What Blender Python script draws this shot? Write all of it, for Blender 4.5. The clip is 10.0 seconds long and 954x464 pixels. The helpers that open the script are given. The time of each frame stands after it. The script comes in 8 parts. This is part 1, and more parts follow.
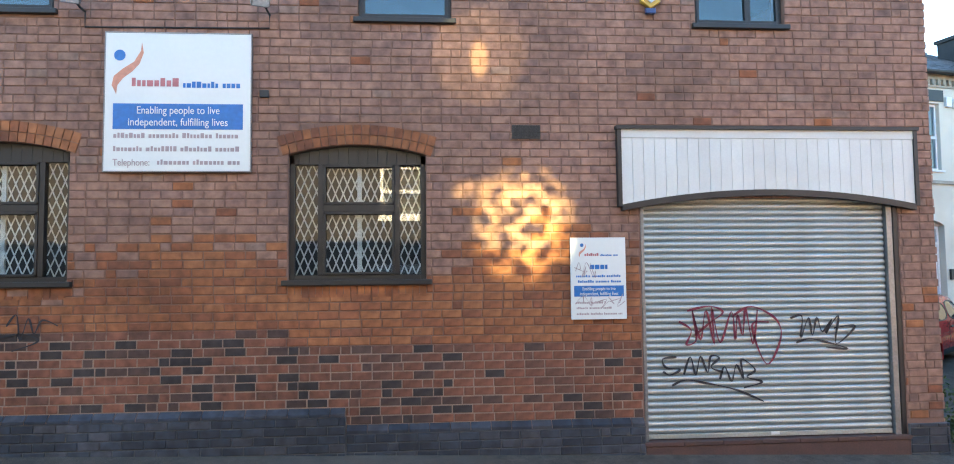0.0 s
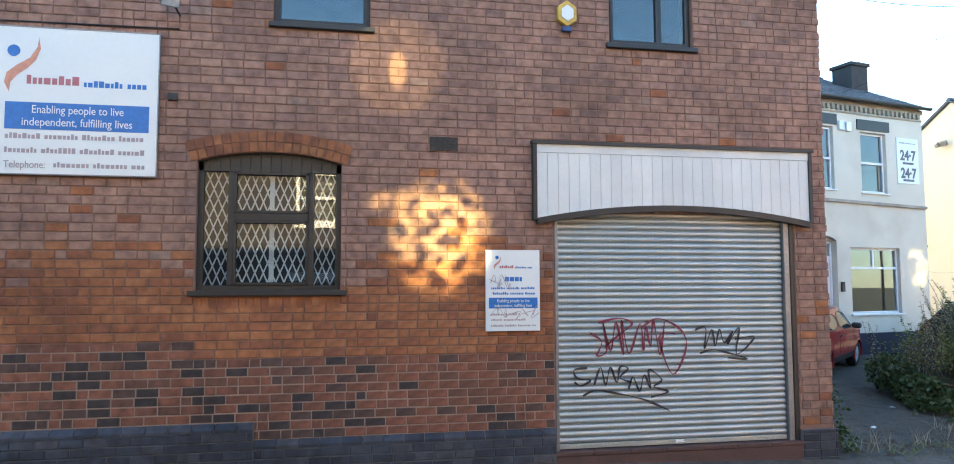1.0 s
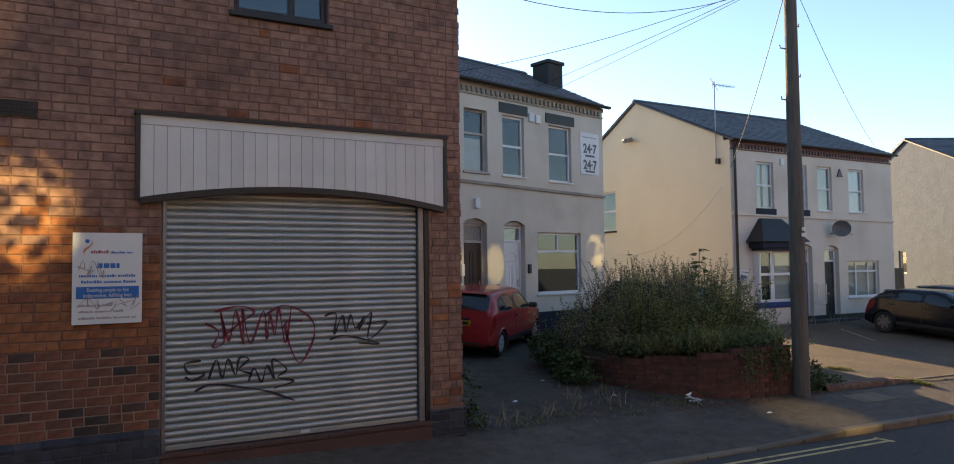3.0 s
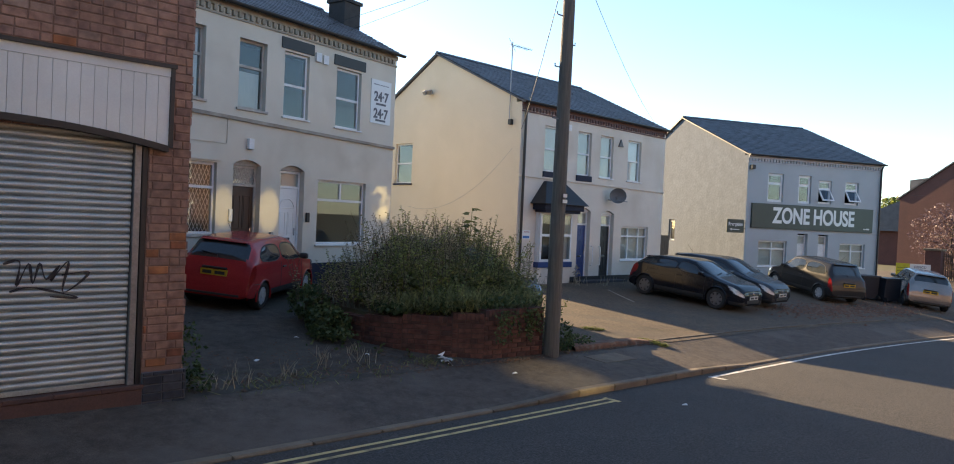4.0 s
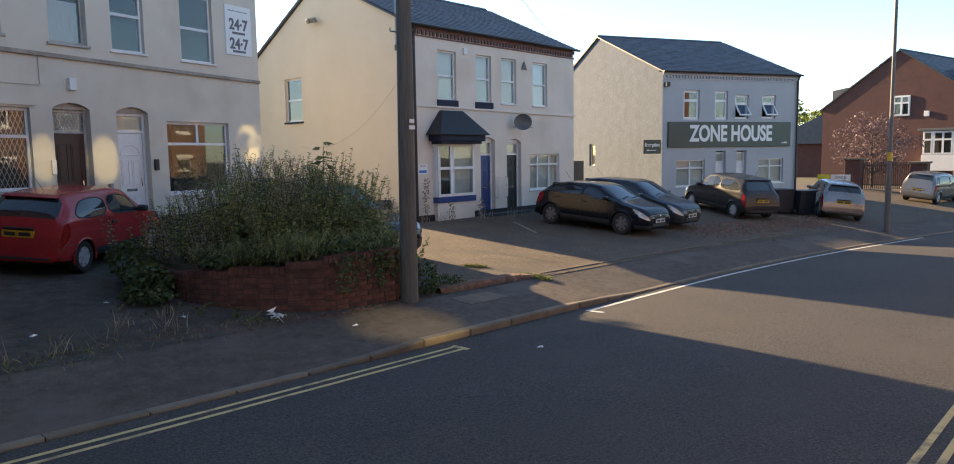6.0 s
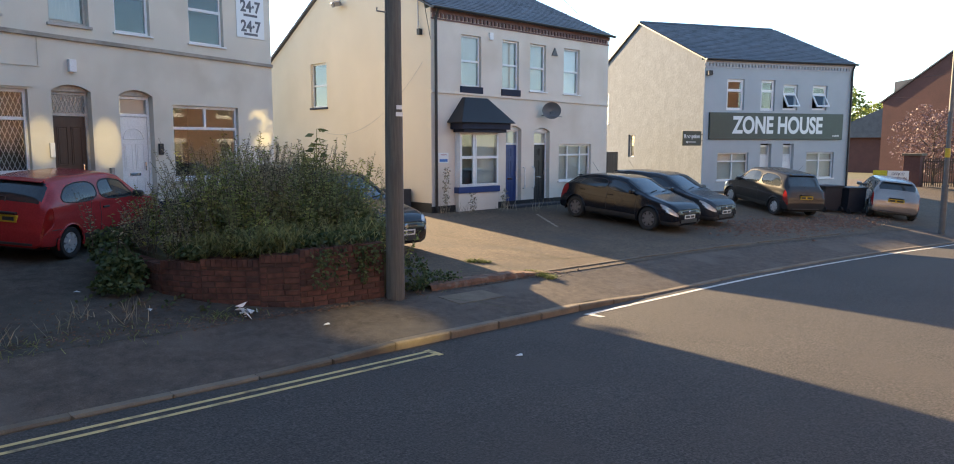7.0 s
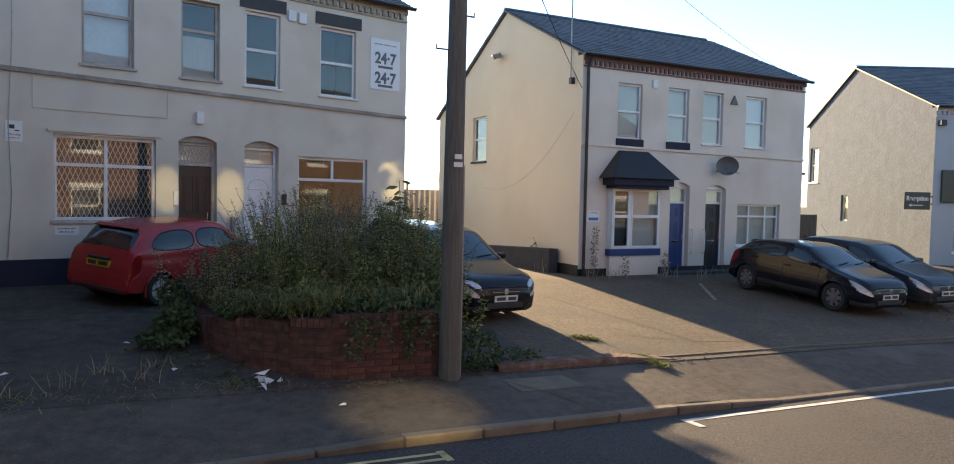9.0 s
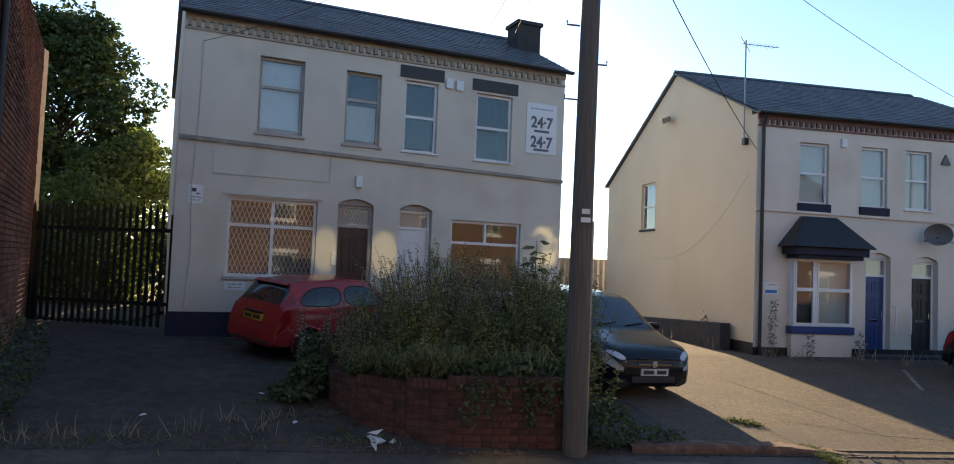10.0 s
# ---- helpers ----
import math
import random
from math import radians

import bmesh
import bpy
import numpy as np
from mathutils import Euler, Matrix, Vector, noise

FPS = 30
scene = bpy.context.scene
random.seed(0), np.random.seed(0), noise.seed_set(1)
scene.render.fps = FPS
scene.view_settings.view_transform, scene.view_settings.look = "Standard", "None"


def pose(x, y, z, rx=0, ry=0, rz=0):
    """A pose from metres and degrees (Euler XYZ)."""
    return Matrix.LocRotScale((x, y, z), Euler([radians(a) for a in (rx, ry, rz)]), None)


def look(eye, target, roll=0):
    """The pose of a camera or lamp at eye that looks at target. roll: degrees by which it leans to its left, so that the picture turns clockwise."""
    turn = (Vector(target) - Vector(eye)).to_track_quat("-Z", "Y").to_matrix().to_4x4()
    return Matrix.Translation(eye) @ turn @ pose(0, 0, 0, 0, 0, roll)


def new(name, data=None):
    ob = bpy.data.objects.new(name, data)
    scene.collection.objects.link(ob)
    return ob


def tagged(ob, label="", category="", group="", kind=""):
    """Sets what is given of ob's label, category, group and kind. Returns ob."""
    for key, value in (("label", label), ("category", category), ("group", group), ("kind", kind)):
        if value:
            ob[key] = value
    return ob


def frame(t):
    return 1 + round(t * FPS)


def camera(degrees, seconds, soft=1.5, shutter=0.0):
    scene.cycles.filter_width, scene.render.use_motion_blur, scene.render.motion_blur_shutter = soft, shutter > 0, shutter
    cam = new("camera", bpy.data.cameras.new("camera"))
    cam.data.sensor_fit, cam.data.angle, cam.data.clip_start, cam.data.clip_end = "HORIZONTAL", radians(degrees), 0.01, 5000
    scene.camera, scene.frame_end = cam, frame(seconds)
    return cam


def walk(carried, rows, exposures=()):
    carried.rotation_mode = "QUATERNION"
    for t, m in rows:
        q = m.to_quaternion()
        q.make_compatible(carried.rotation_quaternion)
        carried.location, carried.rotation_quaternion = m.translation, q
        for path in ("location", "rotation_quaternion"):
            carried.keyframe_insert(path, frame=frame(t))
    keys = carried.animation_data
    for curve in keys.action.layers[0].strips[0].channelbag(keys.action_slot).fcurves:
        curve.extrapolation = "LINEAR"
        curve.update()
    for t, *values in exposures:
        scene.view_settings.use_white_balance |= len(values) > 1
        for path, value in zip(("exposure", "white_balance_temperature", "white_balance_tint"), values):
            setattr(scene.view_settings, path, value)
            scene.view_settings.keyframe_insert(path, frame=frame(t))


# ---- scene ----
cam = camera(66.5, 10.0, soft=1.0)
EXPOSURES = [(0, 3.46, 6200, -3), (0.5, 3.58, 6200, -3), (1.0, 3.3, 6250, -2), (1.5, 3.05, 6350, -2), (2.0, 2.55, 6350, 3), (2.5, 1.5, 6950, 10), (4.0, 1.85, 6600, 8), (4.5, 1.7, 6600, 8), (5.5, 1.87, 6650, 9), (6.8, 2.08, 6650, 9), (7.0, 2.28, 6600, 8), (7.5, 1.98, 6550, 8), (8.0, 1.83, 6550, 8), (8.5, 2.0, 6550, 8), (9.0, 1.83, 6450, 8), (9.5, 1.78, 6400, 8), (10, 1.43, 6250, 7)]
PATH = [
    (0, (-0.397, 0.122, 2.36), (-0.236, 2.111, 2.491), -0.6),
    (0.5, (-0.649, 0.153, 2.43), (-0.357, 2.129, 2.541), 0.6),
    (1, (-0.356, 0.114, 2.409), (0.023, 2.072, 2.558), -0.2),
    (1.5, (-0.163, 0.088, 2.446), (0.127, 2.058, 2.636), 2.7),
    (2, (0.259, 0.085, 2.434), (0.791, 2.003, 2.632), 3.3),
    (2.5, (0.74, 0.011, 2.412), (1.558, 1.83, 2.57), 1.7),
    (3.8, (2.123, -0.128, 2.514), (3.383, 1.425, 2.49), 0.3),
    (4, (2.296, -0.138, 2.543), (3.677, 1.307, 2.505), 2.6),
    (4.5, (2.809, -0.14, 2.489), (4.308, 1.184, 2.45), 3.1),
    (5, (3.317, -0.205, 2.464), (4.903, 1.012, 2.387), 0.9),
    (5.5, (3.91, -0.302, 2.442), (5.422, 0.998, 2.291), -0.4),
    (6.8, (5.42, -0.415, 2.475), (6.848, 0.961, 2.211), -0.8),
    (7, (5.671, -0.468, 2.471), (7.04, 0.969, 2.232), -0.0),
    (7.5, (6.32, -0.456, 2.503), (7.715, 0.967, 2.333), -0.7),
    (8, (7.021, -0.556, 2.549), (8.319, 0.956, 2.376), 0.5),
    (8.5, (7.679, -0.53, 2.574), (8.894, 1.047, 2.386), -1.7),
    (9, (8.359, -0.277, 2.485), (9.251, 1.51, 2.393), 1.2),
    (9.5, (8.951, 0.044, 2.289), (9.511, 1.963, 2.33), 1.2),
    (10, (9.261, -0.004, 2.305), (9.669, 1.952, 2.401), 2.3),
]
walk(cam, [(t, look(e, g, r)) for t, e, g, r in PATH], EXPOSURES)

# ---- world and light ----
SUN_AZ, SUN_EL = 4.6, 17.0  # degrees from +y towards +x, degrees above the horizon
world = bpy.data.worlds.new("sky")
scene.world = world
world.use_nodes = True
sky = world.node_tree.nodes.new("ShaderNodeTexSky")
sky.sky_type, sky.sun_disc = "NISHITA", False
sky.sun_elevation, sky.sun_rotation = radians(SUN_EL), radians(SUN_AZ)
sky.air_density, sky.dust_density, sky.ozone_density = 0.9, 0.25, 2.2
world.node_tree.nodes["Background"].inputs[1].default_value = 0.1
world.node_tree.links.new(sky.outputs[0], world.node_tree.nodes["Background"].inputs[0])

sun_data = bpy.data.lights.new("sun", "SUN")
sun_data.energy, sun_data.angle, sun_data.color = 5.0, radians(0.6), (1.0, 0.72, 0.42)
sun = new("sun", sun_data)
sun_dir = Vector((math.sin(radians(SUN_AZ)) * math.cos(radians(SUN_EL)), math.cos(radians(SUN_AZ)) * math.cos(radians(SUN_EL)), math.sin(radians(SUN_EL))))
sun.matrix_world = look(sun_dir * 60, (0, 0, 0))


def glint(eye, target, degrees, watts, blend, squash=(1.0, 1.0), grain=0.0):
    """Added spot lamp imitating low sun thrown back across the road by upper panes."""
    d = bpy.data.lights.new("glint_spot", "SPOT")
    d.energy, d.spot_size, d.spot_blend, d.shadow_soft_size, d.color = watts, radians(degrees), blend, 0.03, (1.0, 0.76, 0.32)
    o = new("glint_spot", d)
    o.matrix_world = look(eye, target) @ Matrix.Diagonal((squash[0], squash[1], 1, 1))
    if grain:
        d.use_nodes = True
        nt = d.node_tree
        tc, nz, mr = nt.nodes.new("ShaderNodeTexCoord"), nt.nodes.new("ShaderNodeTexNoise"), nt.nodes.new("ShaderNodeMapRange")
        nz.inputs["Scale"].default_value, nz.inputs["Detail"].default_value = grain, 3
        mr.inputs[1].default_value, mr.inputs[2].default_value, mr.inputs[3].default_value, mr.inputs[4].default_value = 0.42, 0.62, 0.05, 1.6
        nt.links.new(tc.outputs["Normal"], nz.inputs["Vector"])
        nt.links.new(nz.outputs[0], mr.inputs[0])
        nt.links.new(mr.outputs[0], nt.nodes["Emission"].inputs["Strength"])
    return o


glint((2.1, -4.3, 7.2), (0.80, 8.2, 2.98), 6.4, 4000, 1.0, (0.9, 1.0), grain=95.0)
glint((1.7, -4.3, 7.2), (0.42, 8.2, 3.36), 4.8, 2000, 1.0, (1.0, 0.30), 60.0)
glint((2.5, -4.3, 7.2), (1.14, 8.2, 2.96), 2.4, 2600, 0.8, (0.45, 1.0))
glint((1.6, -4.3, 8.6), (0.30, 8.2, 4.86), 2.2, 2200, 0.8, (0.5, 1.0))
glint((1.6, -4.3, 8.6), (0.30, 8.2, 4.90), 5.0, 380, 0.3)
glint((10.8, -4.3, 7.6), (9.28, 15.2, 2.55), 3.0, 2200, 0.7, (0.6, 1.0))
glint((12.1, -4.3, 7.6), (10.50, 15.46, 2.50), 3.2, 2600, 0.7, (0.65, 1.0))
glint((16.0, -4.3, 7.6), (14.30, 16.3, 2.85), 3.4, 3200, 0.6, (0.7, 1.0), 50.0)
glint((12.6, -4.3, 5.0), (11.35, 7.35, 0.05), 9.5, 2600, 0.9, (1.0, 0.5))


# ---- materials ----
def mat(name, c1, c2=None, rough=0.8, ns=3.0, bump=0.15, bs=60.0, metal=0.0, vary="", amount=0.35, stain=None, stain_scale=0.6, coat=0.0, stretch=None, speck=(0.72, 1.15), mid=None):
    """A surface with two scales of mottling, fine relief and, if asked, a tone of its own for each piece."""
    m = bpy.data.materials.new(name)
    m.use_nodes = True
    nt = m.node_tree
    b = nt.nodes["Principled BSDF"]
    N, L = nt.nodes.new, nt.links.new
    co = N("ShaderNodeTexCoord").outputs["Object"]
    if stretch:
        mp = N("ShaderNodeMapping")
        mp.inputs["Scale"].default_value = stretch
        L(co, mp.inputs[0])
        co = mp.outputs[0]
    c2 = c2 or tuple(v * 0.75 for v in c1)
    big = N("ShaderNodeTexNoise")
    big.inputs["Scale"].default_value, big.inputs["Detail"].default_value, big.inputs["Roughness"].default_value = ns, 8, 0.65
    L(co, big.inputs["Vector"])
    ramp = N("ShaderNodeValToRGB")
    ramp.color_ramp.elements[0].position, ramp.color_ramp.elements[1].position = 0.35, 0.68
    ramp.color_ramp.elements[0].color, ramp.color_ramp.elements[1].color = (*c1, 1), (*c2, 1)
    L(big.outputs[0], ramp.inputs[0])
    col = ramp.outputs[0]
    fine = N("ShaderNodeTexNoise")
    fine.inputs["Scale"].default_value, fine.inputs["Detail"].default_value = bs, 4
    L(co, fine.inputs["Vector"])

    def mix(kind, fac, a, bcol):
        x = N("ShaderNodeMix")
        x.data_type, x.blend_type = "RGBA", kind
        if isinstance(fac, float):
            x.inputs[0].default_value = fac
        else:
            L(fac, x.inputs[0])
        L(a, x.inputs[6])
        if isinstance(bcol, tuple):
            x.inputs[7].default_value = (*bcol, 1)
        else:
            L(bcol, x.inputs[7])
        return x.outputs[2]

    grey = N("ShaderNodeMapRange")
    grey.inputs[1].default_value, grey.inputs[2].default_value, grey.inputs[3].default_value, grey.inputs[4].default_value = 0.3, 0.7, *speck
    L(fine.outputs[0], grey.inputs[0])
    col = mix("MULTIPLY", 0.6, col, grey.outputs[0])
    if mid:
        md = N("ShaderNodeTexNoise")
        md.inputs["Scale"].default_value, md.inputs["Detail"].default_value, md.inputs["Roughness"].default_value = mid[0], 9, 0.75
        L(co, md.inputs["Vector"])
        mm = N("ShaderNodeMapRange")
        mm.inputs[1].default_value, mm.inputs[2].default_value, mm.inputs[3].default_value, mm.inputs[4].default_value = 0.34, 0.66, mid[1], mid[2]
        L(md.outputs[0], mm.inputs[0])
        col = mix("MULTIPLY", 1.0, col, mm.outputs[0])
    if stain:
        sn = N("ShaderNodeTexNoise")
        sn.inputs["Scale"].default_value, sn.inputs["Detail"].default_value = stain_scale, 6
        L(co, sn.inputs["Vector"])
        sr = N("ShaderNodeMapRange")
        sr.inputs[1].default_value, sr.inputs[2].default_value, sr.inputs[4].default_value = 0.52, 0.72, 0.8
        L(sn.outputs[0], sr.inputs[0])
        col = mix("MIX", sr.outputs[0], col, stain)
    if vary:
        node = N("ShaderNodeObjectInfo" if vary == "object" else "ShaderNodeNewGeometry")
        rnd = node.outputs["Random" if vary == "object" else "Random Per Island"]
        vr = N("ShaderNodeMapRange")
        vr.inputs[3].default_value, vr.inputs[4].default_value = 1 - amount, 1 + amount
        L(rnd, vr.inputs[0])
        col = mix("MULTIPLY", 1.0, col, vr.outputs[0])
    L(col, b.inputs["Base Color"])
    b.inputs["Roughness"].default_value, b.inputs["Metallic"].default_value = rough, metal
    b.inputs["Coat Weight"].default_value = coat
    if bump:
        bn = N("ShaderNodeBump")
        bn.inputs["Strength"].default_value, bn.inputs["Distance"].default_value = bump, 0.01
        L(fine.outputs[0], bn.inputs["Height"])
        L(bn.outputs[0], b.inputs["Normal"])
    return m


def brick_mat(name, tones, vary, bump=0.35):
    """Fired clay: a tone for each brick from a row of tones, mottled and pitted."""
    m = mat(name, (0.5, 0.5, 0.5), (0.5, 0.5, 0.5), 0.9, 8, bump, 90)
    nt = m.node_tree
    N, L = nt.nodes.new, nt.links.new
    b = nt.nodes["Principled BSDF"]
    node = N("ShaderNodeObjectInfo" if vary == "object" else "ShaderNodeNewGeometry")
    ramp = N("ShaderNodeValToRGB")
    ramp.color_ramp.interpolation = "CONSTANT"
    for i, (p, c) in enumerate(tones):
        e = ramp.color_ramp.elements[i] if i < 2 else ramp.color_ramp.elements.new(p)
        e.position, e.color = p, (*c, 1)
    L(node.outputs["Random" if vary == "object" else "Random Per Island"], ramp.inputs[0])
    co = N("ShaderNodeTexCoord").outputs["Object"]
    n1 = N("ShaderNodeTexNoise")
    n1.inputs["Scale"].default_value, n1.inputs["Detail"].default_value = 9, 6
    L(co, n1.inputs["Vector"])
    r1 = N("ShaderNodeMapRange")
    r1.inputs[1].default_value, r1.inputs[2].default_value, r1.inputs[3].default_value, r1.inputs[4].default_value = 0.3, 0.7, 0.6, 1.3
    L(n1.outputs[0], r1.inputs[0])
    n2 = N("ShaderNodeTexNoise")
    n2.inputs["Scale"].default_value, n2.inputs["Detail"].default_value = 0.7, 5
    L(co, n2.inputs["Vector"])
    r2 = N("ShaderNodeMapRange")
    r2.inputs[1].default_value, r2.inputs[2].default_value, r2.inputs[3].default_value, r2.inputs[4].default_value = 0.35, 0.65, 0.72, 1.2
    L(n2.outputs[0], r2.inputs[0])
    prod = N("ShaderNodeMath")
    prod.operation = "MULTIPLY"
    L(r1.outputs[0], prod.inputs[0])
    L(r2.outputs[0], prod.inputs[1])
    x = N("ShaderNodeMix")
    x.data_type, x.blend_type = "RGBA", "MULTIPLY"
    x.inputs[0].default_value = 1.0
    L(ramp.outputs[0], x.inputs[6])
    L(prod.outputs[0], x.inputs[7])
    L(x.outputs[2], b.inputs["Base Color"])
    return m


def glass_mat(name, tint=(0.9, 0.95, 0.97), ior=1.5):
    m = bpy.data.materials.new(name)
    m.use_nodes = True
    b = m.node_tree.nodes["Principled BSDF"]
    b.inputs["Base Color"].default_value = (*tint, 1)
    b.inputs["Roughness"].default_value, b.inputs["IOR"].default_value, b.inputs["Transmission Weight"].default_value = 0.0, ior, 1.0
    return m


def leaf_mat(name, c1, c2, trans=0.35):
    m = bpy.data.materials.new(name)
    m.use_nodes = True
    nt = m.node_tree
    N, L = nt.nodes.new, nt.links.new
    nt.nodes.remove(nt.nodes["Principled BSDF"])
    geo = N("ShaderNodeNewGeometry")
    ramp = N("ShaderNodeValToRGB")
    ramp.color_ramp.elements[0].color, ramp.color_ramp.elements[1].color = (*c1, 1), (*c2, 1)
    L(geo.outputs["Random Per Island"], ramp.inputs[0])
    d, t, g, a1, a2 = N("ShaderNodeBsdfDiffuse"), N("ShaderNodeBsdfTranslucent"), N("ShaderNodeBsdfGlossy"), N("ShaderNodeMixShader"), N("ShaderNodeMixShader")
    L(ramp.outputs[0], d.inputs[0])
    L(ramp.outputs[0], t.inputs[0])
    g.inputs["Roughness"].default_value = 0.5
    g.inputs[0].default_value = (0.6, 0.6, 0.6, 1)
    a1.inputs[0].default_value, a2.inputs[0].default_value = trans, 0.04
    L(d.outputs[0], a1.inputs[1])
    L(t.outputs[0], a1.inputs[2])
    L(a1.outputs[0], a2.inputs[1])
    L(g.outputs[0], a2.inputs[2])
    L(a2.outputs[0], nt.nodes["Material Output"].inputs[0])
    return m


OLD = [(0.0, (0.285, 0.160, 0.118)), (0.22, (0.300, 0.168, 0.122)), (0.5, (0.268, 0.150, 0.114)), (0.72, (0.310, 0.176, 0.126)), (0.92, (0.235, 0.136, 0.108)), (0.98, (0.300, 0.190, 0.145))]
ORANGE = [(0.0, (0.298, 0.113, 0.048)), (0.3, (0.326, 0.130, 0.056)), (0.6, (0.271, 0.099, 0.046)), (0.85, (0.226, 0.085, 0.045))]
MIXED = [(0.0, (0.219, 0.086, 0.052)), (0.28, (0.189, 0.076, 0.047)), (0.5, (0.146, 0.067, 0.046)), (0.66, (0.047, 0.036, 0.034)), (0.85, (0.086, 0.050, 0.041))]
BLUE = [(0.0, (0.045, 0.05, 0.065)), (0.4, (0.035, 0.038, 0.05)), (0.75, (0.06, 0.06, 0.072))]
M_brick_old = brick_mat("old red brick", OLD, "island")
M_brick_orange = brick_mat("orange brick", ORANGE, "island")
M_brick_mixed = brick_mat("mixed red and burnt brick", MIXED, "island", 0.2)
M_brick_mixed_ob = brick_mat("mixed red and burnt brick, single", MIXED, "object", 0.2)
M_brick_orange_ob = brick_mat("orange brick, single", ORANGE, "object")
M_brick_blue = brick_mat("painted blue brick", BLUE, "island", 0.25)
M_brick_garden = brick_mat("garden wall brick", [(0.0, (0.115, 0.048, 0.036)), (0.4, (0.13, 0.057, 0.042)), (0.75, (0.08, 0.039, 0.031))], "island")
M_brick_garden_ob = brick_mat("garden wall brick, single", [(0.0, (0.115, 0.048, 0.036)), (0.4, (0.13, 0.057, 0.042)), (0.75, (0.08, 0.039, 0.031))], "object")
M_mortar = mat("old mortar", (0.25, 0.145, 0.108), (0.19, 0.11, 0.085), 0.95, 2, 0.4, 120)
M_mortar_garden = mat("dirty mortar", (0.095, 0.058, 0.044), (0.065, 0.042, 0.033), 0.95, 4, 0.4, 120)
M_mortar_pale = mat("pale mortar", (0.34, 0.235, 0.18), (0.25, 0.17, 0.13), 0.95, 4, 0.4, 120)
M_mortar_plinth = mat("grey plinth mortar", (0.12, 0.12, 0.13), (0.085, 0.085, 0.092), 0.9, 3, 0.4, 120)
M_mortar_dark = mat("dark mortar", (0.06, 0.06, 0.065), (0.035, 0.035, 0.04), 0.9, 3, 0.4, 120)
M_asphalt = mat("worn asphalt", (0.046, 0.041, 0.036), (0.034, 0.030, 0.027), 0.85, 0.7, 1.0, 48, stain=(0.062, 0.054, 0.046), stain_scale=0.35, speck=(0.0, 2.3), mid=(28.0, 0.45, 1.55))
M_pave = mat("pavement asphalt", (0.092, 0.071, 0.054), (0.067, 0.053, 0.042), 0.88, 1.1, 0.8, 85, stain=(0.12, 0.10, 0.082), stain_scale=0.8, speck=(0.35, 1.6), mid=(6.0, 0.6, 1.4))
M_yard = mat("old concrete yard", (0.075, 0.064, 0.05), (0.046, 0.039, 0.031), 0.92, 0.9, 1.0, 60, stain=(0.06, 0.058, 0.045), stain_scale=0.7, speck=(0.4, 1.6), mid=(5.0, 0.5, 1.5))
M_court = mat("forecourt concrete", (0.112, 0.081, 0.052), (0.073, 0.054, 0.037), 0.9, 0.8, 1.0, 45, stain=(0.062, 0.054, 0.044), stain_scale=0.6, speck=(0.25, 1.75), mid=(13.0, 0.5, 1.5))
M_earth = mat("dry earth and grass", (0.10, 0.09, 0.05), (0.06, 0.07, 0.035), 0.95, 0.3, 0.8, 20)
M_kerb = mat("kerb concrete", (0.19, 0.155, 0.11), (0.125, 0.10, 0.075), 0.9, 3, 0.6, 110, vary="object", amount=0.2)
M_yellow = mat("yellow road paint", (0.64, 0.49, 0.21), (0.54, 0.41, 0.19), 0.8, 5, 0.4, 150, stain=(0.12, 0.10, 0.07), stain_scale=5.0)
M_whiteline = mat("white road paint", (0.66, 0.64, 0.6), (0.5, 0.48, 0.45), 0.8, 5, 0.4, 150, stain=(0.2, 0.19, 0.18), stain_scale=5.0)
M_render1 = mat("cream painted render", (0.69, 0.64, 0.54), (0.62, 0.57, 0.48), 0.85, 0.8, 0.25, 70, stain=(0.52, 0.47, 0.38), stain_scale=0.9)
M_render2 = mat("pale peach painted render", (0.74, 0.67, 0.575), (0.67, 0.60, 0.51), 0.85, 0.7, 0.2, 70, stain=(0.56, 0.48, 0.38), stain_scale=0.5)
M_gable2 = mat("yellow cream painted gable", (0.76, 0.66, 0.50), (0.70, 0.61, 0.46), 0.85, 0.5, 0.25, 60, stain=(0.64, 0.55, 0.40), stain_scale=0.4)
M_render3 = mat("grey painted render", (0.44, 0.465, 0.48), (0.385, 0.41, 0.425), 0.85, 0.6, 0.2, 60)
# Gable render darkened and blued in its colour to counter direct low sun.
M_gable3 = mat("rough grey render, sun offset", (0.108, 0.135, 0.178), (0.08, 0.10, 0.132), 0.9, 2.0, 1.0, 9, stain=(0.09, 0.112, 0.148), stain_scale=0.7)
M_slate = mat("blue grey slate", (0.095, 0.10, 0.115), (0.06, 0.065, 0.075), 0.6, 2, 0.3, 40, vary="island", amount=0.3)
M_navy = mat("navy gloss paint", (0.012, 0.018, 0.045), (0.008, 0.012, 0.03), 0.75, 2, 0.1, 40)
M_blue = mat("royal blue paint", (0.022, 0.055, 0.19), (0.02, 0.045, 0.15), 0.4, 2, 0.1, 30)
M_black = mat("black paint", (0.014, 0.014, 0.016), (0.02, 0.02, 0.022), 0.45, 3, 0.1, 40)
M_upvc = mat("white plastic", (0.78, 0.78, 0.78), (0.72, 0.72, 0.71), 0.35, 2, 0.03, 40)
M_wood_dark = mat("dark brown door wood", (0.06, 0.028, 0.016), (0.04, 0.018, 0.011), 0.45, 3, 0.2, 40, stretch=(14, 14, 1))
